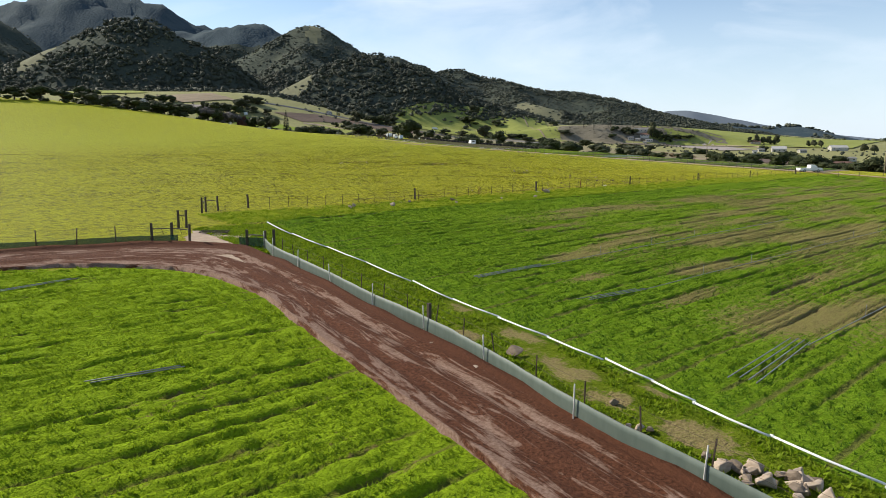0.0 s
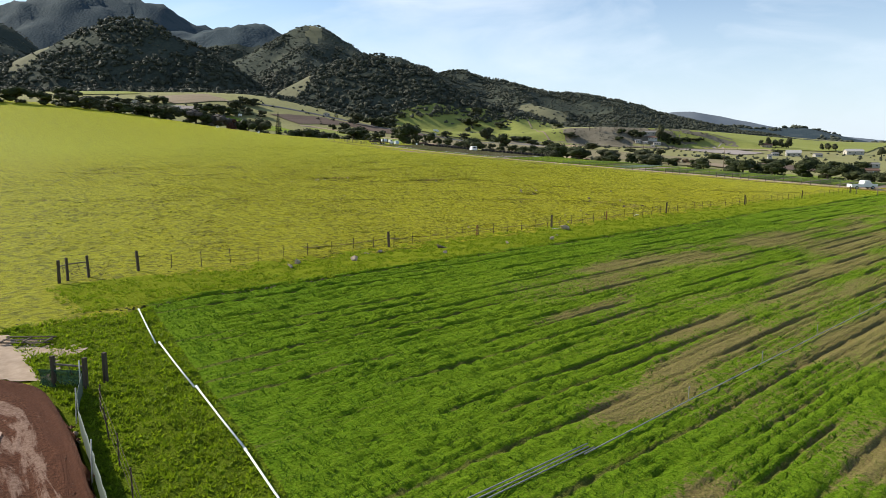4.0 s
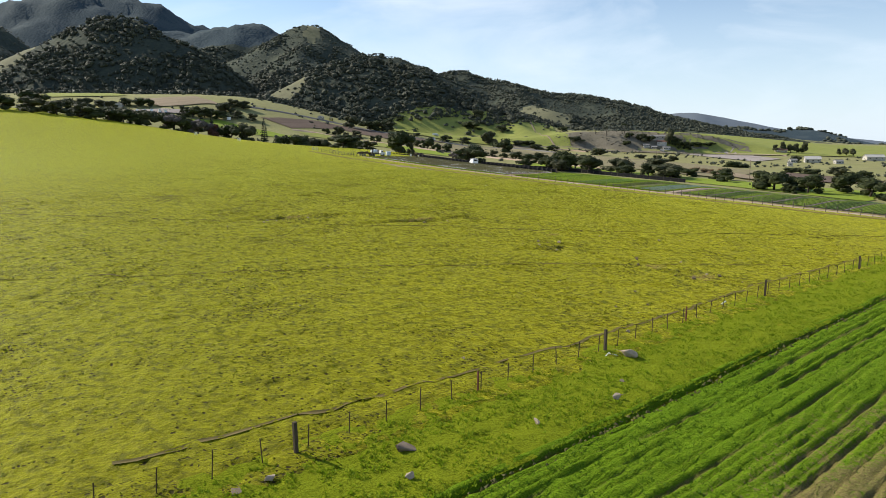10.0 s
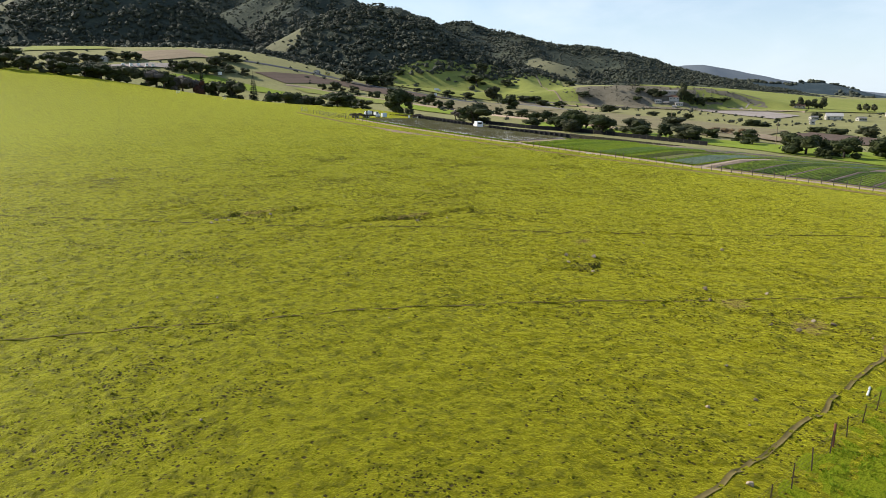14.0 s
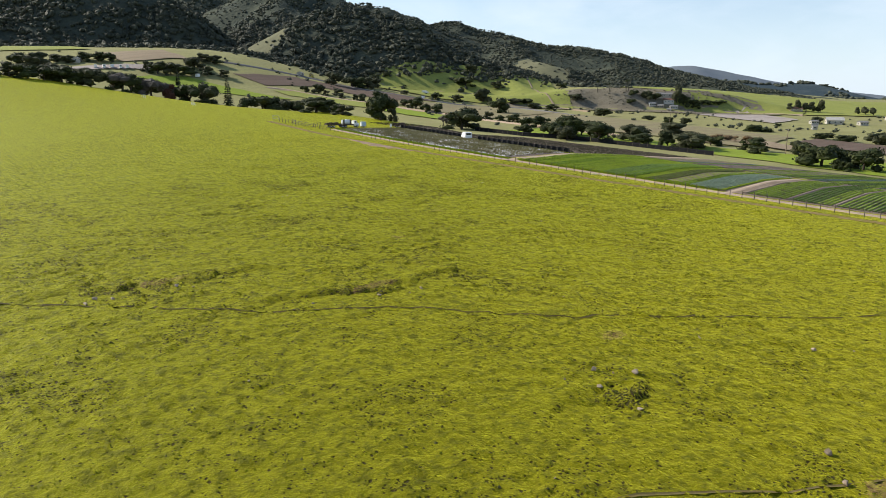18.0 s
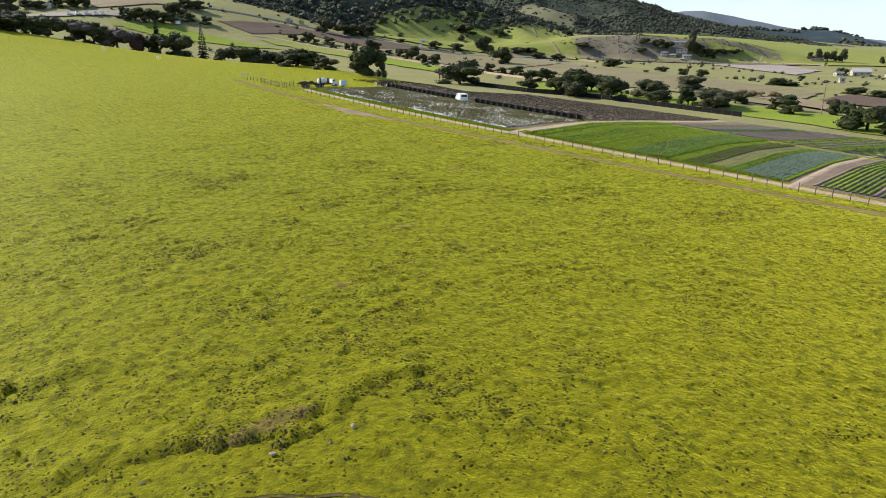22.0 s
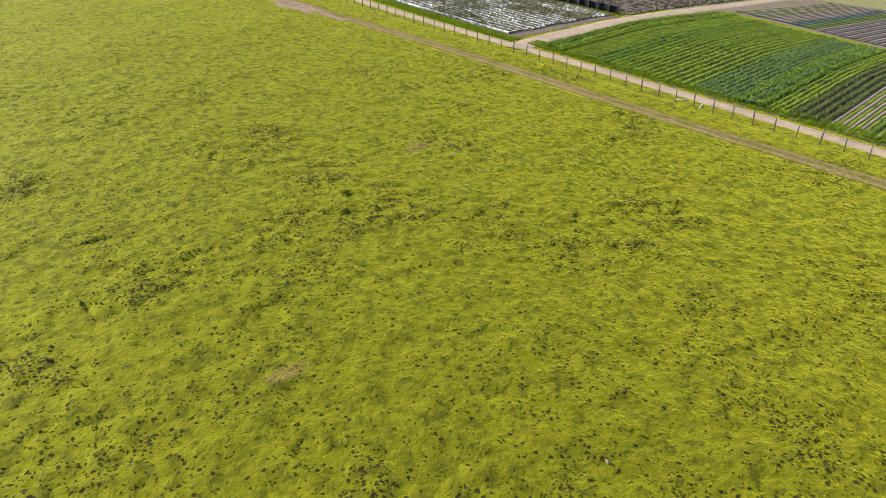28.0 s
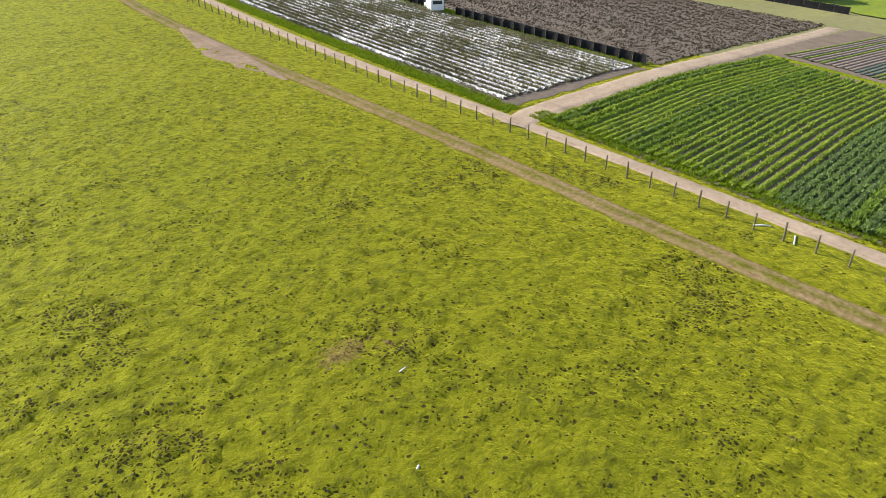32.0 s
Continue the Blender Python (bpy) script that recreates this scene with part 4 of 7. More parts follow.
gx, gy = scatter(48, 171, 61, 190, 60000, lambda x, y: (rng.uniform(0, 1, x.shape) < turf_keep(x, y)) & (np.abs(uw(x, y)[1]) < 42) & (vnoise(x / 0.7, y / 0.7, 77) > 0.35))
tufts("pasture_grass", gx, gy, on_turf(gx, gy), rng.uniform(0.04, 0.11, len(gx)), rng.uniform(0.08, 0.20, len(gx)), 2, M_TURF, "short yellow-green grass tufts of the pasture", "grass", 0.9, 3)
# grain plants, thinner on the bare ground further over
gx, gy = scatter(14, 100, -12, 54.4, 170000, lambda x, y: (x > line_x(VERGE_R)(y) + 0.2) & (rng.uniform(0, 1, x.shape) < np.clip(1.25 - (x - 20) / 80, 0.55, 1)) & (rng.uniform(0, 1, x.shape) < 1.1 - 1.3 * grain_soil(x, y)) & (rows_of(x, y, 0.86, 150) < 0.4) & (vnoise(x / 0.5, y / 0.3, 176) > 0.3))
tufts("grain_plants", gx, gy, land(gx, gy) + 0.10 + grain_height(gx, gy, grain_soil(gx, gy)), rng.uniform(0.06, 0.13, len(gx)), rng.uniform(0.04, 0.09, len(gx)), 3, M_BLADE_R, "deep green young grain plants in rows", "crop", 0.9, 4)
gx, gy = scatter(-42, 16, 0, 46, 150000, lambda x, y: (x < line_x(ROAD_EDGE)(y) - 0.1) & (uw(x, y)[0] > 4) & (rows_of(x, y, 0.85, 170) < 0.35) & (vnoise(x / 0.55, y / 0.32, 175) > 0.36))
tufts("young_grain_plants", gx, gy, land(gx, gy) + 0.09 + young_height(gx, gy, 0), rng.uniform(0.05, 0.12, len(gx)), rng.uniform(0.05, 0.10, len(gx)), 3, M_BLADE_L, "bright green young grain plants in rows", "crop", 0.9, 5)
# rough weeds on the verge between fence and pipe, and on the headland by the wire fence
gx, gy = scatter(13, 28, -5, 54, 46000, lambda x, y: (x > line_x(ROAD_R[:8])(y) + 0.5) & (x < line_x(VERGE_R)(y)) & (verge_soil(x, y) < 0.18))
tufts("verge_weeds", gx, gy, land(gx, gy) + 0.07 + verge_height(gx, gy, 0), rng.uniform(0.05, 0.16, len(gx)), rng.uniform(0.08, 0.24, len(gx)), 3, M_BLADE_L, "rough green weeds on the verge", "weeds", 0.8, 6)
gx, gy = scatter(24, 165, 54.8, 61.5, 26000, lambda x, y: (fbm(x / 1.1, y / 0.8, 61, 4) > 0.42) & (rng.uniform(0, 1, x.shape) < np.clip(1.1 - (x - 40) / 110, 0.15, 1)))
tufts("headland_weeds", gx, gy, land(gx, gy) + 0.10 + 0.8 * verge_height(gx, gy, 0), rng.uniform(0.05, 0.14, len(gx)), rng.uniform(0.06, 0.16, len(gx)), 3, M_BLADE_L, "green weeds on the headland along the wire fence", "weeds", 0.8, 7)
gx, gy = scatter(26, 150, 53.9, 55.6, 2600, lambda x, y: rng.uniform(0, 1, x.shape) < np.exp(-((y - 54.5) / 0.25) ** 2))
clods("furrow_clods", gx, gy, land(gx, gy) + 0.06, rng.uniform(0.08, 0.26, len(gx)), M_CLOD, "dark clods thrown up along the field's end furrow")
gx, gy = scatter(15, 21, -10, 45, 9000, lambda x, y: np.abs(x - line_x(ROAD_R[:8])(y) + 0.22) < 0.28 + 0.12 * rng.normal(0, 1, x.shape))
clods("spill_clods", gx, gy, land(gx, gy) + 0.17, rng.uniform(0.06, 0.22, len(gx)), M_ROAD_CLOD, "red-brown earth clods heaped along the silt fence")

# cattle trails trodden into the turf
def trail(pts, half, label, mat=M_TRAIL):
    p = spline(pts, 14)
    d = np.gradient(p, axis=0)
    nrm = np.stack([-d[:, 1], d[:, 0]], -1) / np.hypot(d[:, 0], d[:, 1])[:, None]
    p = p + nrm * (0.35 * wavy(p[:, 0], p[:, 1], 2.2))[:, None]
    s = np.linspace(-1, 1, 5)
    x = p[:, None, 0] + nrm[:, None, 0] * s * half * (1 + 0.4 * wavy(p[:, 0], p[:, 1], 0.8, 2.0))[:, None]
    y = p[:, None, 1] + nrm[:, None, 1] * s * half
    z = on_turf(x, y) + 0.035 - 0.03 * (1 - s * s)
    me = mesh_of("trail", np.stack([x.ravel(), y.ravel(), z.ravel()], -1), grid_faces(len(p), 5), mat)
    return tagged(new("cattle_trail", me), label, "trail", kind="structure")


trail([(20, 170), (59, 137.5), (77, 121.5), (84, 115.3), (88, 111.8), (92.2, 109), (97.5, 105.3), (101.2, 100.7), (106.2, 96.2), (110.8, 92.8), (117, 88), (138, 73), (150, 64)], 0.11, "narrow cattle trail trodden dark across the pasture")
trail([(30, 110), (53, 98.6), (66, 93), (80, 87.2), (93, 78.8), (113, 65.4)], 0.08, "faint narrow cattle trail across the pasture", M_TRAIL_DRY)
trail([(44, 65.2), (56, 64.2), (65, 63.8), (74.4, 63.4), (80, 63.4), (88.4, 63.4), (97.8, 63.8), (105.3, 63.5), (124, 62.6)], 0.12, "brown cattle trail worn along the wire fence", M_TRAIL_DRY)

# ---- builders ----
def part(name, data, material, parent, label="", at=None, turn=None):
    """One mesh (a bmesh or a finished mesh) as a part under a thing or a part."""
    if isinstance(data, bmesh.types.BMesh):
        me = bpy.data.meshes.new(name)
        data.to_mesh(me)
        data.free()
        me.materials.append(material)
    else:
        me = data
    ob = new(name, me)
    ob.parent = parent
    if at is not None:
        ob.location = at
    if turn is not None:
        ob.rotation_euler = turn
    return tagged(ob, label) if label else ob


def thing(name, at, label, category, group="", rz=0.0, kind=""):
    ob = new(name)
    ob.location, ob.rotation_euler = at, (0, 0, radians(rz))
    ob.empty_display_size = 0.1
    return tagged(ob, label, category, group, kind)


def finish(bm, mat, smooth=False, name="piece"):
    me = bpy.data.meshes.new(name)
    bm.normal_update()
    bm.to_mesh(me)
    bm.free()
    me.materials.append(mat)
    if smooth:
        me.polygons.foreach_set("use_smooth", [True] * len(me.polygons))
    return me


def box(bm, cx, cy, cz, sx, sy, sz, bevel=0.0, rz=0.0):
    r = bmesh.ops.create_cube(bm, size=1.0, matrix=Matrix.Translation((cx, cy, cz)) @ Matrix.Rotation(rz, 4, "Z") @ Matrix.Diagonal((sx, sy, sz, 1)))
    if bevel:
        es = list({e for v in r["verts"] for e in v.link_edges})
        bmesh.ops.bevel(bm, geom=es, offset=bevel, segments=2, affect="EDGES", profile=0.6)
    return bm


def rod(bm, p0, p1, r0, r1=None, seg=6, rings=1, wob=0.0):
    """A tapered, slightly crooked bar between two points."""
    r1 = r0 if r1 is None else r1
    p0, p1 = Vector(p0), Vector(p1)
    q = (p1 - p0).to_track_quat("Z", "Y")
    prev = None
    for k in range(rings + 1):
        f = k / rings
        c = p0.lerp(p1, f) + (q @ Vector((random.uniform(-wob, wob), random.uniform(-wob, wob), 0)) if 0 < k < rings else Vector())
        r = r0 + (r1 - r0) * f
        ring = [bm.verts.new(c + q @ Vector((r * math.cos(2 * math.pi * i / seg), r * math.sin(2 * math.pi * i / seg), 0))) for i in range(seg)]
        if prev:
            for i in range(seg):
                bm.faces.new((prev[i], prev[(i + 1) % seg], ring[(i + 1) % seg], ring[i]))
        else:
            bm.faces.new(list(reversed(ring)))
        prev = ring
    bm.faces.new(prev)
    return bm


def pipe(points, radius, mat, name="line", seg=5):
    """One round line through points (wires, cables, pipes)."""
    bm = bmesh.new()
    pts = [Vector(p) for p in points]
    prev = None
    for k, p in enumerate(pts):
        q = (pts[min(k + 1, len(pts) - 1)] - pts[max(k - 1, 0)]).to_track_quat("Z", "Y")
        ring = [bm.verts.new(p + q @ Vector((radius * math.cos(2 * math.pi * i / seg), radius * math.sin(2 * math.pi * i / seg), 0))) for i in range(seg)]
        if prev:
            for i in range(seg):
                bm.faces.new((prev[i], prev[(i + 1) % seg], ring[(i + 1) % seg], ring[i]))
        else:
            bm.faces.new(list(reversed(ring)))
        prev = ring
    bm.faces.new(prev)
    return finish(bm, mat, True, name)


def cloth(x, y, low, high, mat, name="cloth", sag=0.0, thick=0.012):
    """A hanging sheet along a line of points: low and high are heights over the land."""
    n = len(x)
    rows = 4
    dx, dy = np.gradient(x), np.gradient(y)
    ln = np.hypot(dx, dy)
    nx, ny = -dy / ln, dx / ln
    v = []
    for side in (1, -1):
        for k in range(rows + 1):
            f = k / rows
            b = sag * math.sin(math.pi * f) + 0.03 * wavy(x, y, 0.5, 1.0) * f
            v.append(np.stack([x + nx * (b + side * thick / 2), y + ny * (b + side * thick / 2), low + (high - low) * f], -1))
    v = np.concatenate(v)
    g1 = grid_faces(rows + 1, n)
    g2 = g1[:, ::-1] + (rows + 1) * n
    top = np.stack([np.arange(n - 1) + rows * n, np.arange(n - 1) + 1 + rows * n, np.arange(n - 1) + 1 + (2 * rows + 1) * n, np.arange(n - 1) + (2 * rows + 1) * n], -1)
    return mesh_of(name, v, np.concatenate([g1, g2, top]), mat)


M_POST = speckled("weathered_post", (0.055, 0.040, 0.028), (0.11, 0.085, 0.06), 14, streak=(1, 1, 0.15))
M_POST_GREY = speckled("grey_post", (0.13, 0.105, 0.08), (0.22, 0.18, 0.14), 14, streak=(1, 1, 0.15))
M_STEEL = speckled("rusty_steel", (0.07, 0.045, 0.03), (0.12, 0.085, 0.06), 20, 0.7, 0.4, metal=0.4)
M_GALV = speckled("galvanised", (0.36, 0.38, 0.40), (0.48, 0.50, 0.52), 30, 0.45, 0.5, metal=0.7)
M_SILT = speckled("silt_fabric", (0.088, 0.114, 0.090), (0.118, 0.146, 0.116), 3.5, 0.6, 0.35, 0.35, 0.004, streak=(1, 1, 0.3))
M_NET_GREEN = speckled("green_net", (0.030, 0.090, 0.050), (0.055, 0.140, 0.080), 3.5, 0.75, 0.3, 0.5, 0.004)
def open_weave(m, share):
    """Netting lets part of what is behind it through."""
    t = m.node_tree
    clear, mx = t.nodes.new("ShaderNodeBsdfTransparent"), t.nodes.new("ShaderNodeMixShader")
    mx.inputs[0].default_value = share
    t.links.new(t.nodes["Principled BSDF"].outputs[0], mx.inputs[1])
    t.links.new(clear.outputs[0], mx.inputs[2])
    t.links.new(mx.outputs[0], t.nodes["Material Output"].inputs[0])


open_weave(M_NET_GREEN, 0.35)
M_BLACK_CLOTH = speckled("black_fabric", (0.012, 0.012, 0.013), (0.030, 0.030, 0.032), 3, 0.95, 0.06, 0.6, 0.01)
M_WHITE_PIPE = speckled("white_pipe", (0.72, 0.72, 0.68), (0.82, 0.82, 0.80), 9, 0.4, 0.5, 0.3, 0.002)
M_ALU = speckled("aluminium_pipe", (0.19, 0.19, 0.18), (0.32, 0.32, 0.30), 8, 0.6, 0.3)
M_ROCK = speckled("field_stone", (0.34, 0.262, 0.190), (0.52, 0.42, 0.325), 3.5, 0.9, 0.2, 0.9, 0.05)
M_ROCK_DARK = speckled("dark_stone", (0.17, 0.128, 0.09), (0.29, 0.225, 0.165), 4, 0.9, 0.2, 0.9, 0.05)
M_BARK = speckled("oak_bark", (0.045, 0.035, 0.027), (0.095, 0.078, 0.062), 5, streak=(1, 1, 0.2), relief=0.05)
M_OAK = leaf_material("oak_leaf", (0.026, 0.038, 0.010), (0.058, 0.070, 0.019))
M_OLIVE = leaf_material("olive_leaf", (0.042, 0.050, 0.020), (0.078, 0.082, 0.036))
M_GREY_BUSH = leaf_material("bare_twigs", (0.085, 0.072, 0.062), (0.13, 0.112, 0.098))
M_RED_BUSH = leaf_material("red_leaf", (0.075, 0.030, 0.020), (0.12, 0.05, 0.03))
M_PINE = leaf_material("pine_needle", (0.018, 0.034, 0.014), (0.035, 0.052, 0.02))
M_TAN_BUSH = leaf_material("tan_reed", (0.20, 0.135, 0.065), (0.27, 0.19, 0.10))
M_PALM = leaf_material("palm_leaf", (0.035, 0.05, 0.014), (0.07, 0.085, 0.03))
M_WHITE = speckled("white_paint", (0.74, 0.74, 0.72), (0.82, 0.82, 0.80), 3, 0.4, 0.5, 0.25, 0.002)
M_GLASS_DARK = speckled("dark_glass", (0.02, 0.024, 0.028), (0.035, 0.04, 0.045), 2, 0.12, 0.6, 0.1, 0.0)
M_RUBBER = speckled("tyre_rubber", (0.018, 0.018, 0.018), (0.04, 0.038, 0.036), 20, 0.85, 0.2)
M_BLUE = speckled("pale_blue_paint", (0.42, 0.53, 0.62), (0.55, 0.64, 0.72), 3, 0.45, 0.5, 0.3, 0.002)
M_ROOF = speckled("grey_roof", (0.20, 0.19, 0.18), (0.30, 0.285, 0.27), 4, 0.8, 0.3, 0.6)
M_ROOF_RED = speckled("brown_roof", (0.155, 0.085, 0.06), (0.22, 0.125, 0.09), 4, 0.8, 0.3, 0.6)
M_WALL = speckled("pale_wall", (0.42, 0.39, 0.33), (0.52, 0.49, 0.43), 4, 0.85, 0.3, 0.4)
M_WALL_TAN = speckled("tan_wall", (0.36, 0.28, 0.19), (0.45, 0.36, 0.26), 4, 0.85, 0.3, 0.4)
M_STAKE = speckled("pale_stake", (0.50, 0.47, 0.41), (0.62, 0.59, 0.52), 10, streak=(1, 1, 0.2))
M_CONCRETE = speckled("pale_concrete", (0.40, 0.385, 0.36), (0.52, 0.50, 0.47), 5, 0.9, 0.2)


# ---- posts and fences ----
def post_mesh(h, r, mat, square=False, name="post"):
    bm = bmesh.new()
    if square:
        box(bm, 0, 0, h / 2 - 0.2, 2 * r, 2 * r, h + 0.4, r * 0.22)
    else:
        rod(bm, (0, 0, -0.4), (0, 0, h), r * 1.05, r * 0.94, 8, 4, r * 0.10)
    return finish(bm, mat, not square, name)


def t_post_mesh(h, name="steel_post"):
    bm = bmesh.new()
    box(bm, 0, 0, h / 2 - 0.2, 0.045, 0.012, h + 0.4)
    box(bm, 0, 0.02, h / 2 - 0.2, 0.012, 0.036, h + 0.4)
    for k in range(6):
        box(bm, 0, -0.012, 0.25 + k * (h - 0.35) / 5, 0.02, 0.012, 0.03)
    return finish(bm, M_STEEL, False, name)


def strand(fence, pts, heights, radius, mat, name="wire"):
    """Wires strung along posts, as parts of the fence; a little slack between posts."""
    o = fence.location
    for h in heights:
        line = []
        for (xa, ya), (xb, yb) in zip(pts[:-1], pts[1:]):
            a, b = put(xa, ya, h) - o, put(xb, yb, h) - o
            line += [a, (a + b) / 2 - Vector((0, 0, 0.02))]
        line.append(put(*pts[-1], h) - o)
        part(name, pipe(line, radius, mat, name, 3), mat, fence)


def wire_fence():
    # steel posts every couple of metres along the pasture's edge, with stout wooden ones between
    f = thing("wire_fence", put(30.1, 63.5), "barbed wire fence on steel posts between pasture and headland", "fence")
    steel = t_post_mesh(1.15)
    tall = t_post_mesh(1.25)
    pts = [(30.1, 63.5)]
    for k in range(62):
        x = 32.2 + 2.07 * k
        pts.append((x, float(np.interp(x, [30, 38, 50, 72, 96, 116, 160], [63.4, 62.3, 61.5, 61.4, 61.5, 60.6, 59.2]))))
    for i, (x, y) in enumerate(pts[1:]):
        part("steel_post", tall if i % 5 == 2 else steel, M_STEEL, f, at=put(x, y) - f.location, turn=(random.uniform(-0.07, 0.07), random.uniform(-0.07, 0.07), random.uniform(-0.3, 0.3)))
    strand(f, pts, (0.35, 0.62, 0.9, 1.12), 0.006, M_STEEL)
    stout = post_mesh(1.5, 0.08, M_POST, True)
    for x, y, rz in ((30.1, 63.5, 0.2), (50.2, 61.4, 0.1), (72.0, 61.25, -0.1), (95.8, 61.5, 0.2), (116.4, 60.5, 0.1), (136.5, 59.9, 0.3), (157.6, 59.2, 0.0)):
        p = tagged(new("fence_post", stout), "stout dark wooden corner post of the wire fence", "post", "stout posts along the wire fence")
        p.location, p.rotation_euler = put(x, y), (random.uniform(-0.03, 0.03), random.uniform(-0.03, 0.03), rz)
    red = tagged(new("fence_post", post_mesh(1.2, 0.06, speckled("red_brown_post", (0.16, 0.06, 0.035), (0.22, 0.09, 0.05), 12))), "slim red-brown wooden post in the wire fence", "post")
    red.location = put(82.6, 61.6)
    red2 = tagged(new("fence_post", red.data), "slim red-brown wooden post in the wire fence", "post")
    red2.location = put(60.9, 61.4)


def silt_fence():
    f = thing("silt_fence", put(15.8, 7.5), "grey-green silt fence cloth on slim posts beside the dirt road", "fence")
    pts = [(11.0, -25.0), (12.8, -14.0), (14.4, -3.0), (15.75, 7.5), (16.35, 12.1), (17.6, 17.3), (18.45, 21.9), (18.95, 26.5), (19.75, 31.6), (20.4, 36.4), (21.0, 40.8), (21.8, 43.6)]
    p = spline(pts, 10)
    x, y = p[:, 0], p[:, 1]
    z = land(x, y)
    for i in range(len(pts) - 1):
        s = slice(i * 10, i * 10 + 11)
        me = cloth(x[s] - f.location.x, y[s] - f.location.y, z[s] - 0.05 - f.location.z, z[s] + 0.82 + 0.02 * wavy(x[s], y[s], 1.3) - f.location.z, M_SILT, "cloth", 0.012)
        part("cloth", me, M_SILT, f)
    pale = post_mesh(1.35, 0.026, M_STAKE)
    for i, (px, py) in enumerate(pts):
        part("post", pale, M_STAKE, f, at=put(px - 0.09, py) - f.location, turn=(random.uniform(-0.06, 0.06), random.uniform(-0.06, 0.06), 0))
    # an older wire fence stands just behind it
    w = thing("old_wire_fence", put(16.6, 8.0), "old rusty wire fence behind the silt cloth", "fence")
    q = [(px + 0.75, py + 0.2) for px, py in pts[2:-1]]
    mid = [((a[0] + b[0]) / 2, (a[1] + b[1]) / 2) for a, b in zip(q[:-1], q[1:])]
    full = [v for pair in zip(q, mid + [q[-1]]) for v in pair][:-1]
    steel = t_post_mesh(1.2)
    for px, py in full:
        part("steel_post", steel, M_STEEL, w, at=put(px, py) - w.location, turn=(random.uniform(-0.1, 0.1), random.uniform(-0.1, 0.1), 0))
    strand(w, full, (0.4, 0.75, 1.1), 0.006, M_STEEL)
    dark = tagged(new("fence_post", post_mesh(1.35, 0.08, M_POST, True)), "stout dark wooden post behind the silt fence", "post")
    dark.location = put(18.75, 22.0)


def net_fence():
    f = thing("net_fence", put(17.2, 49.4), "green netting fence on slim posts along the dirt road", "fence")
    pts = [(-70, 70.0), (-50, 65.5), (-30, 60.6), (-14, 56.6), (-4, 54.1), (2.0, 52.7), (6.5, 51.8), (9.0, 51.2), (11.3, 50.7), (13.7, 50.1), (16.0, 49.6), (17.6, 48.9)]
    p = spline(pts, 6)
    x, y = p[:, 0], p[:, 1]
    z = land(x, y)
    for i in range(len(pts) - 1):
        s = slice(i * 6, i * 6 + 7)
        part("net", cloth(x[s] - f.location.x, y[s] - f.location.y, z[s] - 0.05 - f.location.z, z[s] + 0.62 + 0.05 * wavy(x[s], y[s], 1.7) - f.location.z, M_NET_GREEN, "net", 0.04), M_NET_GREEN, f)
    me = post_mesh(1.4, 0.04, M_STEEL)
    for px, py in pts[:-1]:
        part("post", me, M_STEEL, f, at=put(px, py) - f.location, turn=(random.uniform(-0.08, 0.08), random.uniform(-0.08, 0.08), 0))
    strand(f, pts, (1.0, 1.3), 0.006, M_STEEL)


def brace(name, posts, rail, h, label, drop=0.0):
    """An H-brace: stout posts joined by rails and a drooping chain of wire."""
    t = thing(name, put(*posts[0]), label, "fence post", "braced posts by the gateway")
    me = post_mesh(h, 0.075, M_POST, True)
    for px, py in posts:
        part("post", me, M_POST, t, at=put(px, py) - t.location, turn=(random.uniform(-0.03, 0.03), random.uniform(-0.03, 0.03), random.uniform(0, 1)))
    for a, b in rail:
        bm = rod(bmesh.new(), put(*posts[a], h * 0.72) - t.location, put(*posts[b], h * 0.72 - drop) - t.location, 0.045, 0.04, 6, 3, 0.01)
        part("rail", bm, M_POST_GREY, t)
        m = (Vector(posts[a]) + Vector(posts[b])) / 2
        bm = rod(bmesh.new(), put(m.x, m.y, h * 0.70) - t.location, put(m.x * 0.8 + posts[b][0] * 0.2, m.y * 0.8 + posts[b][1] * 0.2, h * 0.42) - t.location, 0.018)
        part("wire_twist", bm, M_STEEL, t)
    return t


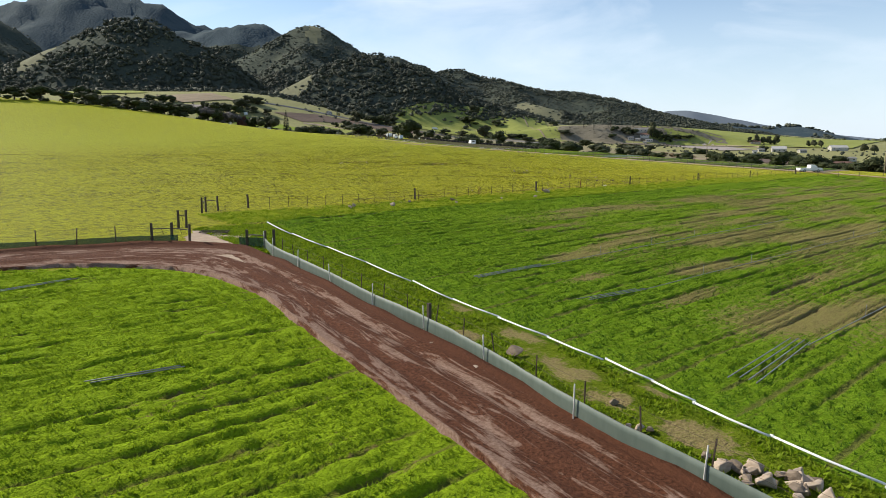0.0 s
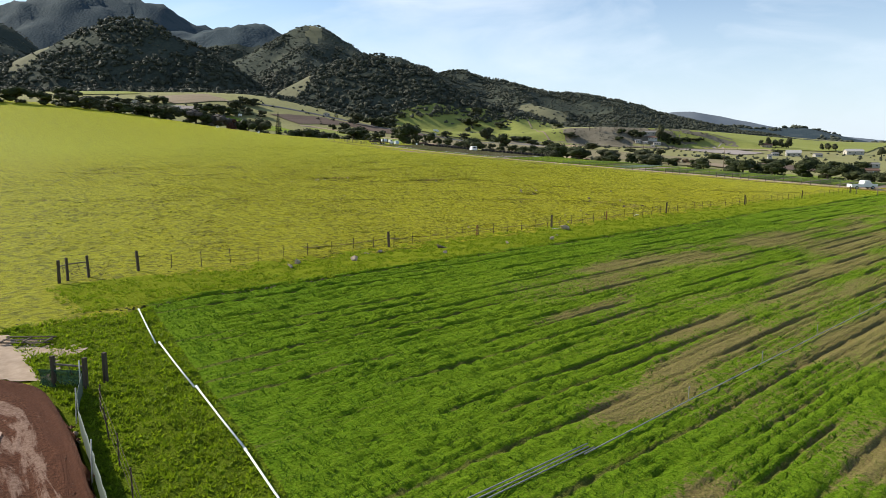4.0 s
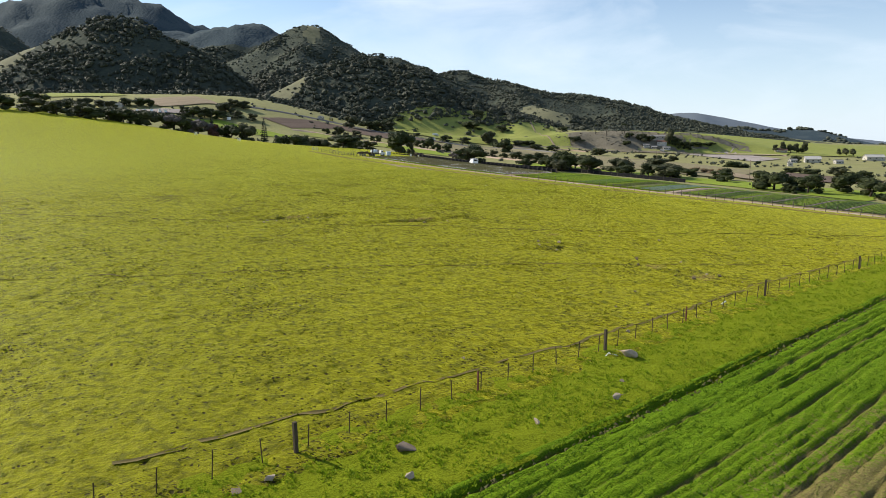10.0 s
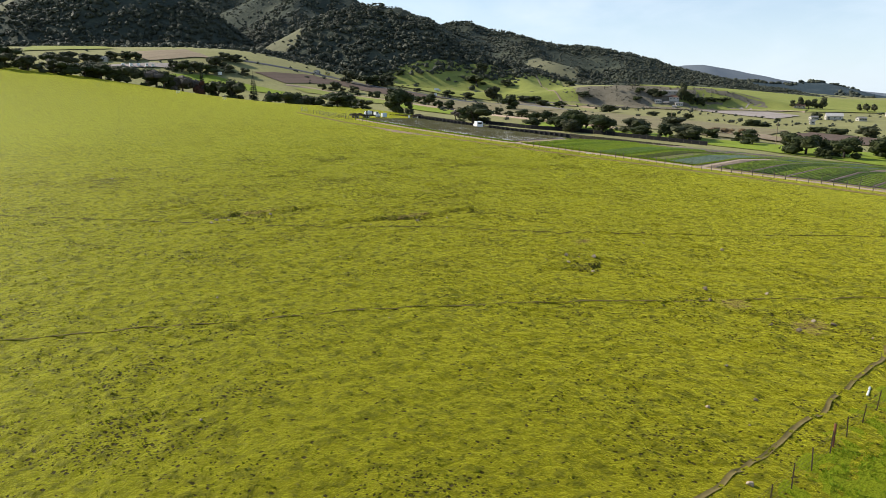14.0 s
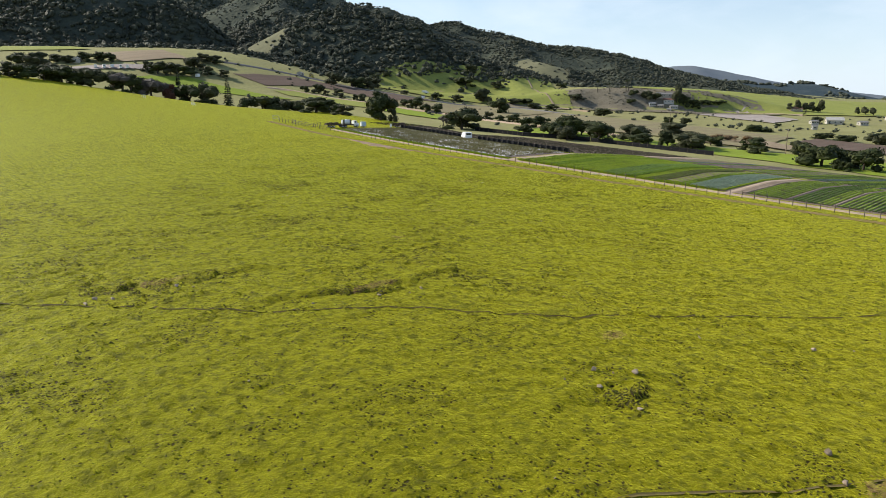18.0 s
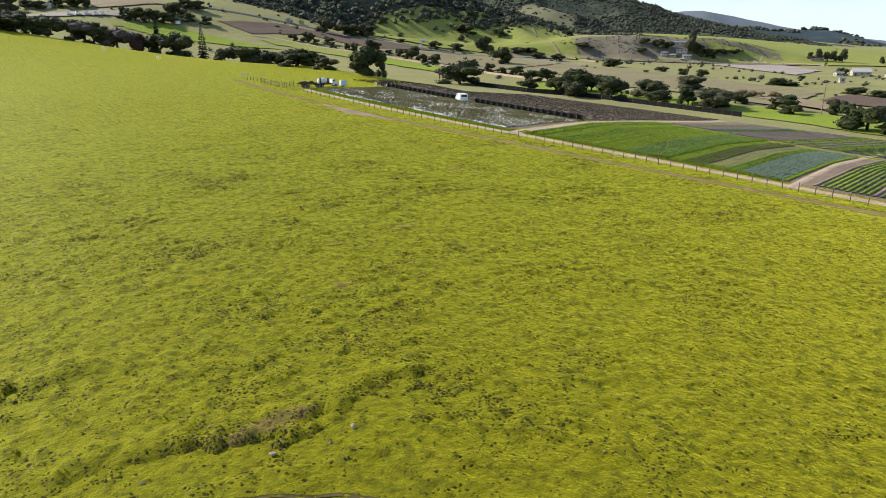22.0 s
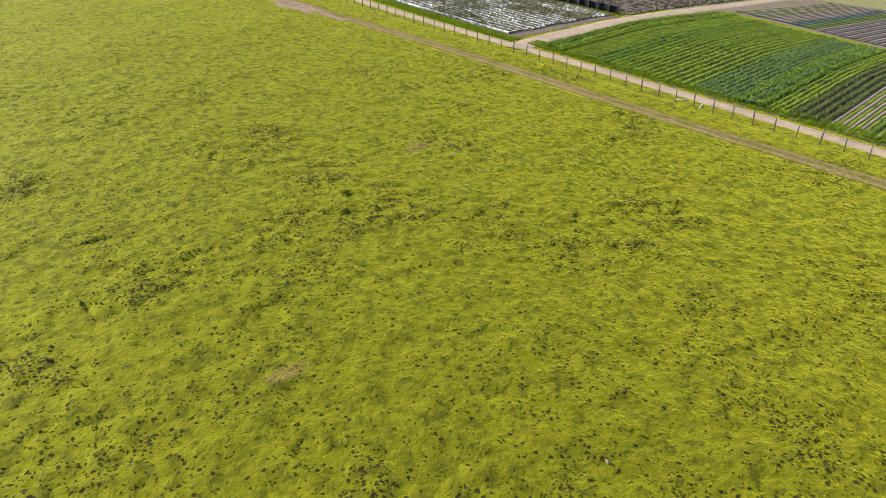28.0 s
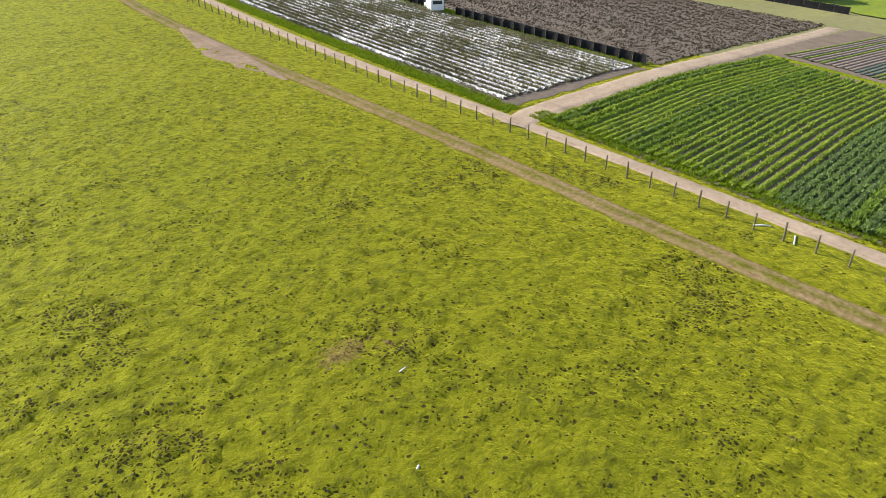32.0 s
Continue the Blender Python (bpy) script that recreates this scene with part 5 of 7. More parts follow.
def gateway():
    brace("gate_post_frame", [(16.0, 49.6), (17.3, 49.3), (18.1, 48.0)], [(0, 1), (1, 2)], 1.5, "dark wooden posts with a rail at the ranch gateway")
    brace("gate_post_frame", [(19.9, 55.0), (20.5, 54.9)], [(0, 1)], 1.5, "pair of tall dark wooden posts joined by a rail")
    brace("gate_post_frame", [(25.1, 63.0), (25.7, 63.5), (27.0, 63.7)], [(0, 1), (1, 2)], 1.5, "dark wooden posts with a cross rail by the wire fence")
    brace("gate_post_frame", [(21.1, 45.0), (22.0, 44.0), (22.8, 44.2)], [(0, 1)], 1.3, "dark wooden posts with netting where the silt fence ends")
    n = thing("netting_screen", put(21.1, 45.0), "dark green netting hung between the gate posts", "netting")
    x, y = np.linspace(20.6, 22.0, 8), np.linspace(45.3, 44.0, 8)
    z = land(x, y)
    part("net", cloth(x - n.location.x, y - n.location.y, z - n.location.z, z + 0.75 - n.location.z, M_NET_GREEN, "net", 0.15), M_NET_GREEN, n)
    g = thing("fallen_gate", put(20.2, 51.5), "old wooden gate lying on the ground by the posts", "gate", rz=-40)
    for k in range(3):
        part("rail", box(bmesh.new(), 1.1, k * 0.32, 0.14 + 0.05 * k, 2.3, 0.09, 0.05, 0.01), M_POST, g)
    for k in range(3):
        part("stile", box(bmesh.new(), 0.1 + k, 0.32, 0.21, 0.09, 0.85, 0.045, 0.01), M_POST, g)
    patch("bare_ground", [(17.8, 47.8), (21.0, 45.4), (23.5, 49.5), (20.0, 53)], 0.4, 0.06, M_PALE_DIRT, "pale trodden dirt in the gateway", "ground", 0.5)
    patch("dried_mud", [(17.7, 43.0), (18.8, 42.6), (18.5, 39.6), (17.5, 40.9)], 0.2, 0.150, M_PALE_DIRT, "pale dried mud in the bend of the road", "ground", 0.15)


def field_fence():
    f = thing("field_fence", put(172.0, 150.0), "wire fence on weathered wooden posts beside the farm path", "fence")
    me = [post_mesh(1.15 + 0.06 * k, 0.055 + 0.006 * k, M_POST_GREY) for k in range(3)]
    ys = np.arange(62, 262, 1.93)
    pts = [(float(np.interp(y, [60, 110, 136, 160, 180, 200, 262], [172.6, 172.2, 172.0, 172.2, 171.5, 171.5, 171.0])) + random.uniform(-0.06, 0.06), float(y)) for y in ys]
    for i, (x, y) in enumerate(pts):
        tilt = 0.25 if i == 60 else 0.06
        part("post", me[i % 3], M_POST_GREY, f, at=put(x, y) - f.location, turn=(random.uniform(-tilt, tilt), random.uniform(-0.06, 0.06), random.uniform(0, 3)))
    strand(f, pts[::2], (0.4, 0.7, 1.0), 0.006, M_STEEL)
    # the fence turns toward the gate at the field's low corner
    g = thing("corner_fence", put(172.6, 60), "weathered post fence at the low corner of the fields", "fence")
    q = [(156.5, 57.8), (159.0, 55.0), (162.5, 52.0), (166.5, 49.2), (171.5, 46.0), (176, 43.0), (181, 39.6)]
    for x, y in q:
        part("post", me[1], M_POST_GREY, g, at=put(x, y) - g.location, turn=(random.uniform(-0.05, 0.05), random.uniform(-0.05, 0.05), 0))
    strand(g, q, (0.5, 0.9), 0.006, M_STEEL)


wire_fence()
silt_fence()
net_fence()
gateway()
field_fence()


# ---- pipes ----
def white_pipe_line():
    ends = [(26.9, 53.3), (25.9, 47.2), (25.25, 41.0), (24.5, 35.0), (23.75, 29.4), (22.95, 25.0), (22.45, 21.2), (21.95, 17.8), (21.5, 14.6), (21.05, 12.2), (20.55, 10.3), (20.05, 7.6), (19.45, 4.4), (18.6, 0.2), (17.8, -5)]
    for a, b in zip(ends[:-1], ends[1:]):
        t = thing("irrigation_pipe", put(*a), "white plastic irrigation pipe lying along the field edge", "pipe", "white pipes laid end to end")
        pa, pb = put(a[0] + random.uniform(-0.14, 0.14), a[1], 0.27) - t.location, put(b[0] + random.uniform(-0.14, 0.14), b[1], 0.27) - t.location
        mid = (pa + pb) / 2
        mid.z = put(*((Vector(a) + Vector(b)) / 2), 0.24).z - t.location.z
        part("tube", pipe([pa, mid, pb], 0.037, M_WHITE_PIPE, "tube", 10), M_WHITE_PIPE, t)
        bm = rod(bmesh.new(), pa, pa.lerp(pb, 0.03), 0.052, 0.052, 10)
        part("coupling", bm, M_WHITE_PIPE, t)


def sprinkler_line(pts, n, spread, label, risers=False):
    """Aluminium hand-line pipes lying in the crop, some side by side."""
    d = (Vector(pts[1]) - Vector(pts[0])).normalized()
    side = Vector((-d.y, d.x))
    for k in range(n):
        o = side * spread * k + d * random.uniform(-0.4, 0.6)
        a, b = Vector(pts[0]) + o, Vector(pts[1]) + o * 0.8
        t = thing("sprinkler_pipe", put(a.x, a.y), label, "pipe", "aluminium pipes in the grain")
        steps = max(2, int((b - a).length / 6))
        q = [put(*(a.lerp(b, i / steps)), 0.17 + 0.02 * k) - t.location for i in range(steps + 1)]
        part("tube", pipe(q, 0.023, M_ALU, "tube", 8), M_ALU, t)
        if risers:
            for i in range(1, steps):
                bm = rod(bmesh.new(), q[i], q[i] + Vector((0, 0, 0.55)), 0.012)
                rod(bm, q[i] + Vector((-0.05, 0, 0.55)), q[i] + Vector((0.05, 0, 0.58)), 0.02)
                part("sprinkler", bm, M_ALU, t, "slim riser with a sprinkler head")


white_pipe_line()
sprinkler_line([(27.5, 28.1), (33.6, 28.0)], 3, 0.16, "aluminium sprinkler pipe lying in the young grain")
sprinkler_line([(33.4, 27.9), (75.0, 28.3)], 1, 0.2, "aluminium sprinkler line with risers along the rows", True)
sprinkler_line([(23.9, 9.8), (31.0, 10.5)], 4, 0.30, "aluminium sprinkler pipe lying in the young grain")
sprinkler_line([(30.5, 10.4), (60.0, 10.1)], 1, 0.2, "aluminium sprinkler line along the rows", True)
sprinkler_line([(28.7, 20.8), (33.2, 20.2)], 3, 0.18, "aluminium sprinkler pipe lying in the young grain")
sprinkler_line([(33.0, 20.2), (80.0, 19.6)], 1, 0.2, "aluminium sprinkler line with risers along the rows", True)
sprinkler_line([(5.3, 24.2), (8.4, 23.8)], 2, 0.15, "aluminium sprinkler pipe lying in the bright young grain")
sprinkler_line([(1.5, 38.5), (9.0, 40.6)], 2, 0.2, "aluminium sprinkler pipe lying in the bright young grain")


# ---- stones ----
def stone_mesh(seed):
    """A broken block: the hull of a few scattered corners, its edges knocked off."""
    rnd = random.Random(seed)
    bm = bmesh.new()
    for _ in range(11):
        v = Vector((rnd.gauss(0, 1), rnd.gauss(0, 1), rnd.gauss(0, 1))).normalized()
        k = max(abs(v.x), abs(v.y), abs(v.z))
        bm.verts.new(v * 0.46 * (0.45 + 0.55 / k))
    hull = bmesh.ops.convex_hull(bm, input=bm.verts[:])
    bmesh.ops.delete(bm, geom=[g for g in hull["geom_interior"] if isinstance(g, bmesh.types.BMVert)], context="VERTS")
    bmesh.ops.bevel(bm, geom=bm.edges[:], offset=0.035, segments=1, affect="EDGES")
    return finish(bm, M_ROCK if seed % 3 else M_ROCK_DARK, False, "stone")


STONES = [stone_mesh(k) for k in range(9)]


def stones(places, label, group=""):
    for x, y, s in places:
        s = s * 1.35 if 54.8 < y < 61.5 else s
        ob = tagged(new("stone", random.choice(STONES)), label, "stone", group)
        ob.location = put(x, y, s * 0.2 + (0.1 if 54.8 < y < 61.5 or y < 30 else 0.0))
        if uw(x, y)[0] > 64 and y > 61:
            ob.location.z = float(on_turf(x, y)) + s * 0.2
        ob.rotation_euler = (random.uniform(-0.4, 0.4), random.uniform(-0.4, 0.4), random.uniform(0, 6))
        ob.scale = (s * random.uniform(0.9, 1.3), s * random.uniform(0.8, 1.1), s * random.uniform(0.65, 0.9))


stones([(19.4, 17.5, 0.75)], "large pale boulder on the verge")
stones([(72.3, 59.7, 0.75)], "large pale boulder beside the wire fence")
stones([(54.1, 58.9, 0.85)], "dark angular boulder on the headland")
stones([(18.5, 12.1, 0.4), (17.3, 10.8, 0.35), (17.4, 10.45, 0.4), (17.6, 10.2, 0.3), (17.1, 11.1, 0.3)], "grey stone lying on the verge", "stones by the silt fence")
pile = random.Random(4)
stones([(17.3 + pile.gauss(0, 0.33), 7.6 + pile.gauss(0, 0.55), pile.uniform(0.3, 0.6)) for _ in range(12)], "pale broken rock in a heap by the fence", "rock heap")
stones([(17.95 + pile.gauss(0, 0.38), 6.0 + pile.gauss(0, 0.42), pile.uniform(0.35, 0.7)) for _ in range(20)], "pale broken rock in a heap by the fence", "rock heap")
stones([(46.9, 60.1, 0.4), (48.4, 60.2, 0.35), (44.8, 58.7, 0.45), (40.5, 60.0, 0.45), (39.3, 58.9, 0.4), (52.7, 56.9, 0.3), (60.5, 57.0, 0.35), (66.2, 56.4, 0.4), (68.5, 57.6, 0.3)], "field stone on the headland", "stones along the fence")
stones([(98.9, 89.9, 0.5), (100.5, 88.0, 0.45), (99.4, 88.8, 0.25), (96.5, 90.2, 0.3), (97.1, 88.2, 0.4), (109.4, 88.5, 0.3), (113.8, 82.5, 0.4), (96.8, 85.3, 0.35)], "pale stone lying in the pasture", "stones in the pasture")
stones([(100.1, 77.0, 0.5), (98.2, 75.6, 0.4), (99.7, 72.2, 0.4), (96.3, 70.3, 0.42), (96.8, 68.6, 0.45), (99.7, 68.8, 0.4), (99.8, 67.6, 0.4), (99.1, 65.0, 0.35), (81.7, 67.1, 0.3), (76.6, 62.6, 0.35), (84.4, 65.9, 0.3), (103.2, 73.6, 0.35), (63.6, 65.4, 0.3)], "pale stone lying in the pasture", "stones in the pasture")
stones([(85.3, 121.0, 0.4), (86.4, 120.2, 0.35), (78.5, 121.0, 0.5), (79.3, 121.6, 0.4), (80.4, 121.0, 0.35), (94.0, 110.0, 0.35), (97.0, 109.2, 0.4), (99.5, 108.4, 0.3), (101.0, 108.8, 0.35), (92.0, 111.0, 0.3)], "dark stone in an old scrape in the pasture", "stones in the scrapes")
small = random.Random(9)
stones([(small.uniform(60, 165), small.uniform(64, 160), small.uniform(0.12, 0.24)) for _ in range(60)], "small stone half sunk in the turf", "small stones in the pasture")
rx = [(x + small.uniform(-0.5, 0.1), y) for x, y in spline(ROAD_R[1:8], 9)]
stones([(x, y, small.uniform(0.12, 0.3)) for x, y in rx], "small rock in the earth bank at the road's edge", "rocks along the road bank")
white_bit = thing("white_pipe_scrap", put(90.4, 62.4), "short white plastic pipe lying by the fence", "pipe")
part("tube", pipe([Vector((-0.6, 0, 0.09)), Vector((0.6, 0.25, 0.09))], 0.06, M_WHITE_PIPE, "tube", 8), M_WHITE_PIPE, white_bit)
for sx, sy, ln, an in ((71.6, 60.8, 0.9, 20), (71.9, 60.6, 0.6, 100), (50.0, 61.0, 0.7, 160), (172.9, 142.9, 1.1, -50), (172.6, 140.7, 1.3, 20), (146.3, 146.6, 0.7, 10), (145.4, 146.2, 0.4, 70), (143.3, 141.9, 0.6, 30)):
    t = thing("white_pipe_scrap", put(sx, sy), "short white plastic pipe lying in the grass", "pipe", rz=an)
    part("tube", pipe([Vector((-ln / 2, 0, 0.06)), Vector((ln / 2, 0, 0.06))], 0.05, M_WHITE_PIPE, "tube", 8), M_WHITE_PIPE, t)

# ---- trees ----
def crown_mesh(seed, blobs, spread, flat, leaf, count, mat, low=0.35, core=0.86):
    """A crown of unit height: leaf clumps on overlapping lobes, with darker cores so that little sky shows through."""
    r = np.random.default_rng(seed)
    V, F = [], []
    n0 = 0
    ico = bmesh.new()
    bmesh.ops.create_icosphere(ico, subdivisions=1, radius=1.0)
    iv = np.array([v.co[:] for v in ico.verts])
    it = np.array([[v.index for v in f.verts] for f in ico.faces])
    ico.free()
    for _ in range(blobs):
        a, d = r.uniform(0, 2 * np.pi), spread * math.sqrt(r.uniform(0, 1))
        rad = r.uniform(0.17, 0.27)
        c = np.array([d * math.cos(a), d * math.sin(a), r.uniform(low + 0.06, 0.80) - 0.22 * (d / spread) ** 2 + 0.05])
        rad3 = np.array([rad * 1.15, rad * 1.15, rad * flat])
        k = iv * (core * (1 + r.normal(0, 0.14, (len(iv), 1)))) * rad3 + c
        V.append(k)
        F.append(np.concatenate([it, it[:, 2:3]], 1) + n0)
        n0 += len(k)
        p = r.normal(0, 1, (count, 3))
        p /= np.linalg.norm(p, axis=1)[:, None]
        p[:, 2] = np.where(p[:, 2] < -0.5, -p[:, 2], p[:, 2])
        base = c + p * rad3 * r.uniform(0.75, 1.12, (count, 1))
        t1 = np.cross(p, r.normal(0, 1, (count, 3)))
        t1 /= np.linalg.norm(t1, axis=1)[:, None]
        t2 = np.cross(p + 0.5 * r.normal(0, 1, (count, 3)), t1)
        t2 /= np.linalg.norm(t2, axis=1)[:, None]
        s = leaf * r.uniform(0.6, 1.4, (count, 1))
        q = np.stack([base - t1 * s, base + t2 * s * 0.7, base + t1 * s, base - t2 * s * 0.7], 1).reshape(-1, 3)
        V.append(q)
        F.append(np.arange(len(q)).reshape(-1, 4) + n0)
        n0 += len(q)
    V, F = np.concatenate(V), np.concatenate(F)
    tri = F[:, 2] == F[:, 3]
    me = bpy.data.meshes.new("crown")
    me.from_pydata(V.tolist(), [], [f[:3].tolist() if t else f.tolist() for f, t in zip(F, tri)])
    me.materials.append(mat)
    return me


def trunk_mesh(seed, limbs, spread, thick=0.035, fork=0.3):
    rnd = random.Random(seed)
    bm = bmesh.new()
    rod(bm, (0, 0, -0.06), (rnd.uniform(-0.03, 0.03), rnd.uniform(-0.03, 0.03), fork), thick * 1.25, thick, 7, 3, 0.008)
    for k in range(limbs):
        a = 2 * math.pi * (k + rnd.uniform(0, 0.5)) / limbs
        e = (spread * 0.62 * math.cos(a), spread * 0.62 * math.sin(a), rnd.uniform(0.5, 0.66))
        m = (e[0] * 0.45, e[1] * 0.45, fork + 0.1)
        rod(bm, (0, 0, fork - 0.02), m, thick * 0.72, thick * 0.5, 6, 2, 0.008)
        rod(bm, m, e, thick * 0.5, thick * 0.15, 5, 2, 0.012)
    return finish(bm, M_BARK, True, "trunk")


def tree_kind(name, seed, mat, blobs=11, spread=0.42, flat=0.8, leaf=0.034, count=95, limbs=5, low=0.12):
    return name, trunk_mesh(seed, limbs, spread), crown_mesh(seed, blobs, spread, flat, leaf, count, mat, low)


OAKS = [tree_kind("oak_tree", 11 + k, M_OAK if k % 3 else M_OLIVE, 12 + k, 0.44 + 0.03 * (k % 3), 0.75) for k in range(5)]
BUSHES = [tree_kind("bush", 31 + k, M_OAK if k else M_OLIVE, 9, 0.40, 0.95, 0.05, 60, 4, 0.02) for k in range(2)]
GREY = [tree_kind("bare_tree", 41, M_GREY_BUSH, 10, 0.38, 0.95, 0.018, 150, 6, 0.12)]
RED = [tree_kind("red_bush", 43, M_RED_BUSH, 8, 0.36, 0.9, 0.04, 70, 4, 0.05)]
TANB = [tree_kind("reed_clump", 45, M_TAN_BUSH, 9, 0.40, 0.95, 0.03, 90, 4, 0.02)]
TALL = [tree_kind("eucalyptus_tree", 51 + k, M_OLIVE, 10, 0.26, 1.0, 0.03, 95, 4, 0.30) for k in range(2)]


def trees(kinds, places, label, group, seed=1, cat="tree"):
    """places: x, y, height, width in metres."""
    rnd = random.Random(seed)
    for x, y, h, w in places:
        name, trunk, crown = rnd.choice(kinds)
        t = thing(name, put(x, y), label, cat, group, rnd.uniform(0, 360))
        t.scale = (max(w, 1.0) * 0.95, max(w, 1.0) * 0.95, max(h, 1.2) * 1.12)
        part("trunk", trunk, M_BARK, t)
        part("crown", crown, M_OAK, t)


def conifer_mesh(seed):
    r = np.random.default_rng(seed)
    V = []
    for k in range(16):
        f = k / 15
        rad, z = 0.30 * (1 - f) ** 0.85 + 0.015, 0.12 + 0.86 * f
        for _ in range(int(26 * (1 - f)) + 6):
            a = r.uniform(0, 2 * np.pi)
            d = np.array([math.cos(a), math.sin(a), -0.28 + 0.5 * f])
            s = np.array([-math.sin(a), math.cos(a), 0]) * 0.05 * (1.2 - f)
            p0 = np.array([0, 0, z + r.uniform(-0.02, 0.02)])
            tip = p0 + d * rad * r.uniform(0.7, 1.15)
            V += [p0 + d * rad * 0.2 - s * 0.4, p0 + d * rad * 0.55 - s, tip, p0 + d * rad * 0.55 + s + np.array([0, 0, 0.02])]
    return mesh_of("crown", np.array(V), np.arange(len(V)).reshape(-1, 4), M_PINE, False)


def trunk_plain(h, r):
    return finish(rod(bmesh.new(), (0, 0, -0.05), (0, 0, h), r, r * 0.4, 7, 3, r * 0.1), M_BARK, True, "trunk")


PINES = [("pine_tree", trunk_plain(0.9, 0.03), conifer_mesh(3))]


def palm_mesh():
    r = np.random.default_rng(8)
    V = []
    for k in range(34):
        a, up = r.uniform(0, 2 * np.pi), r.uniform(-0.5, 1.0)
        d, s = np.array([math.cos(a), math.sin(a), 0]), np.array([-math.sin(a), math.cos(a), 0]) * 0.035
        p = [np.array([0, 0, 0.90]) + d * 0.16 * f + np.array([0, 0, 0.13 * up * f - 0.12 * f * f]) for f in (0, 0.5, 1.0)]
        V += [p[0] - s * 0.3, p[0] + s * 0.3, p[1] + s, p[1] - s, p[1] - s, p[1] + s, p[2] + s * 0.2, p[2] - s * 0.2]
    return mesh_of("crown", np.array(V), np.arange(len(V)).reshape(-1, 4), M_PALM, False)


PALMS = [("palm_tree", trunk_plain(0.9, 0.028), palm_mesh())]

# the wooded creek behind the crest of the pasture
trees(OAKS, [(127, 419, 6.5, 11), (134, 418, 7.5, 12), (140, 417, 7.5, 11), (147, 417, 7, 10), (153, 416, 7, 9), (158, 414, 8.5, 12), (167, 412, 8.5, 10), (174, 409, 9, 11), (199, 402, 9.5, 12), (206, 399, 12, 13), (224, 391, 9, 8), (231, 388, 11, 16), (240, 383, 8, 8), (246, 380, 7.5, 8)],
      "dark evergreen oak on the creek behind the pasture", "creek oaks", 2)
trees(OAKS, [(60, 428, 8, 13), (72, 427, 7, 12), (84, 426, 8, 13), (95, 425, 7, 11), (106, 423, 7.5, 12), (117, 421, 7, 10), (112, 445, 10, 14), (150, 440, 10, 14), (186, 425, 9, 12)], "dark evergreen oak on the creek behind the pasture", "creek oaks", 3)
trees(GREY, [(171, 411, 9.5, 15), (183, 408, 9.5, 14), (190, 406, 9, 10), (246, 392, 9, 9), (309, 337, 5, 8)], "leafless grey-brown willow by the creek", "bare trees", 4)
trees(RED, [(191, 404, 8.5, 8)], "bush with dull red winter leaves by the creek", "", 4, "bush")
trees(PINES, [(215, 393, 15.5, 11.0), (259, 572, 12, 8)], "dark green pine standing above the creek trees", "pines", 5)
trees(OAKS, [(221, 321, 6.3, 13), (226, 328, 5.5, 9), (222, 302, 4.2, 8), (219, 272, 9.0, 11), (221, 275, 10.6, 7), (233, 282, 8.5, 5), (296, 309, 10.0, 17), (301, 315, 8, 10), (323, 266, 9.0, 12), (331, 263, 6.6, 10), (240, 340, 6, 9), (250, 352, 6, 9)], "broad dark oak on the far side of the pasture", "pasture oaks", 6)
# the row along the farm lane across the creek
trees(OAKS, [(342, 534, 5.8, 6), (351, 529, 7.1, 9), (362, 520, 5.3, 10), (356, 504, 4.2, 6), (351, 519, 4.2, 6), (362, 494, 4.1, 5), (361, 484, 5.9, 6.5), (371, 476, 8.4, 11), (379, 469, 3, 5), (379, 457, 5.0, 7), (373, 437, 8.8, 10), (370, 422, 5.4, 6), (373, 414, 6.2, 9), (366, 360, 5.2, 6.5), (390, 396, 4.6, 7), (363, 346, 3.7, 6), (365, 338, 4.9, 8), (343, 307, 5.2, 7.5), (351, 304, 6.1, 8.5)],
      "round-headed oak in the row along the farm lane", "lane oaks", 7)
trees(OAKS, [(434, 413, 10.9, 17), (518, 514, 13.0, 14), (496, 526, 6.3, 12), (477, 534, 6.2, 12), (544, 565, 9.2, 18), (575, 549, 8.1, 13), (537, 491, 5.2, 14), (545, 484, 5.2, 12), (524, 457, 5.0, 11), (510, 427, 5.6, 11), (483, 613, 6.8, 7), (450, 546, 3.3, 8), (568, 583, 10, 14), (649, 527, 7.3, 10), (585, 457, 5.3, 15)], "dark oak among the valley fields", "valley oaks", 8)
trees(OAKS, [(391, 569, 11, 14), (406, 563, 11, 17), (423, 563, 10, 16), (434, 570, 9, 13), (471, 615, 6.7, 11), (180, 686, 10, 15), (193, 680, 10, 14), (205, 685, 6.1, 10), (212, 673, 6, 10), (225, 673, 7, 12), (232, 664, 7, 14), (239, 658, 6.6, 10), (185, 668, 9.9, 13), (252, 614, 8.3, 10), (257, 606, 9.1, 13), (266, 603, 8.4, 13), (274, 598, 8.4, 15), (289, 613, 8.7, 15), (291, 594, 6.8, 12), (300, 586, 6, 10), (302, 630, 7.2, 12), (310, 622, 7.2, 12)],
      "dark oak by the farmyards under the hills", "farmyard oaks", 9)
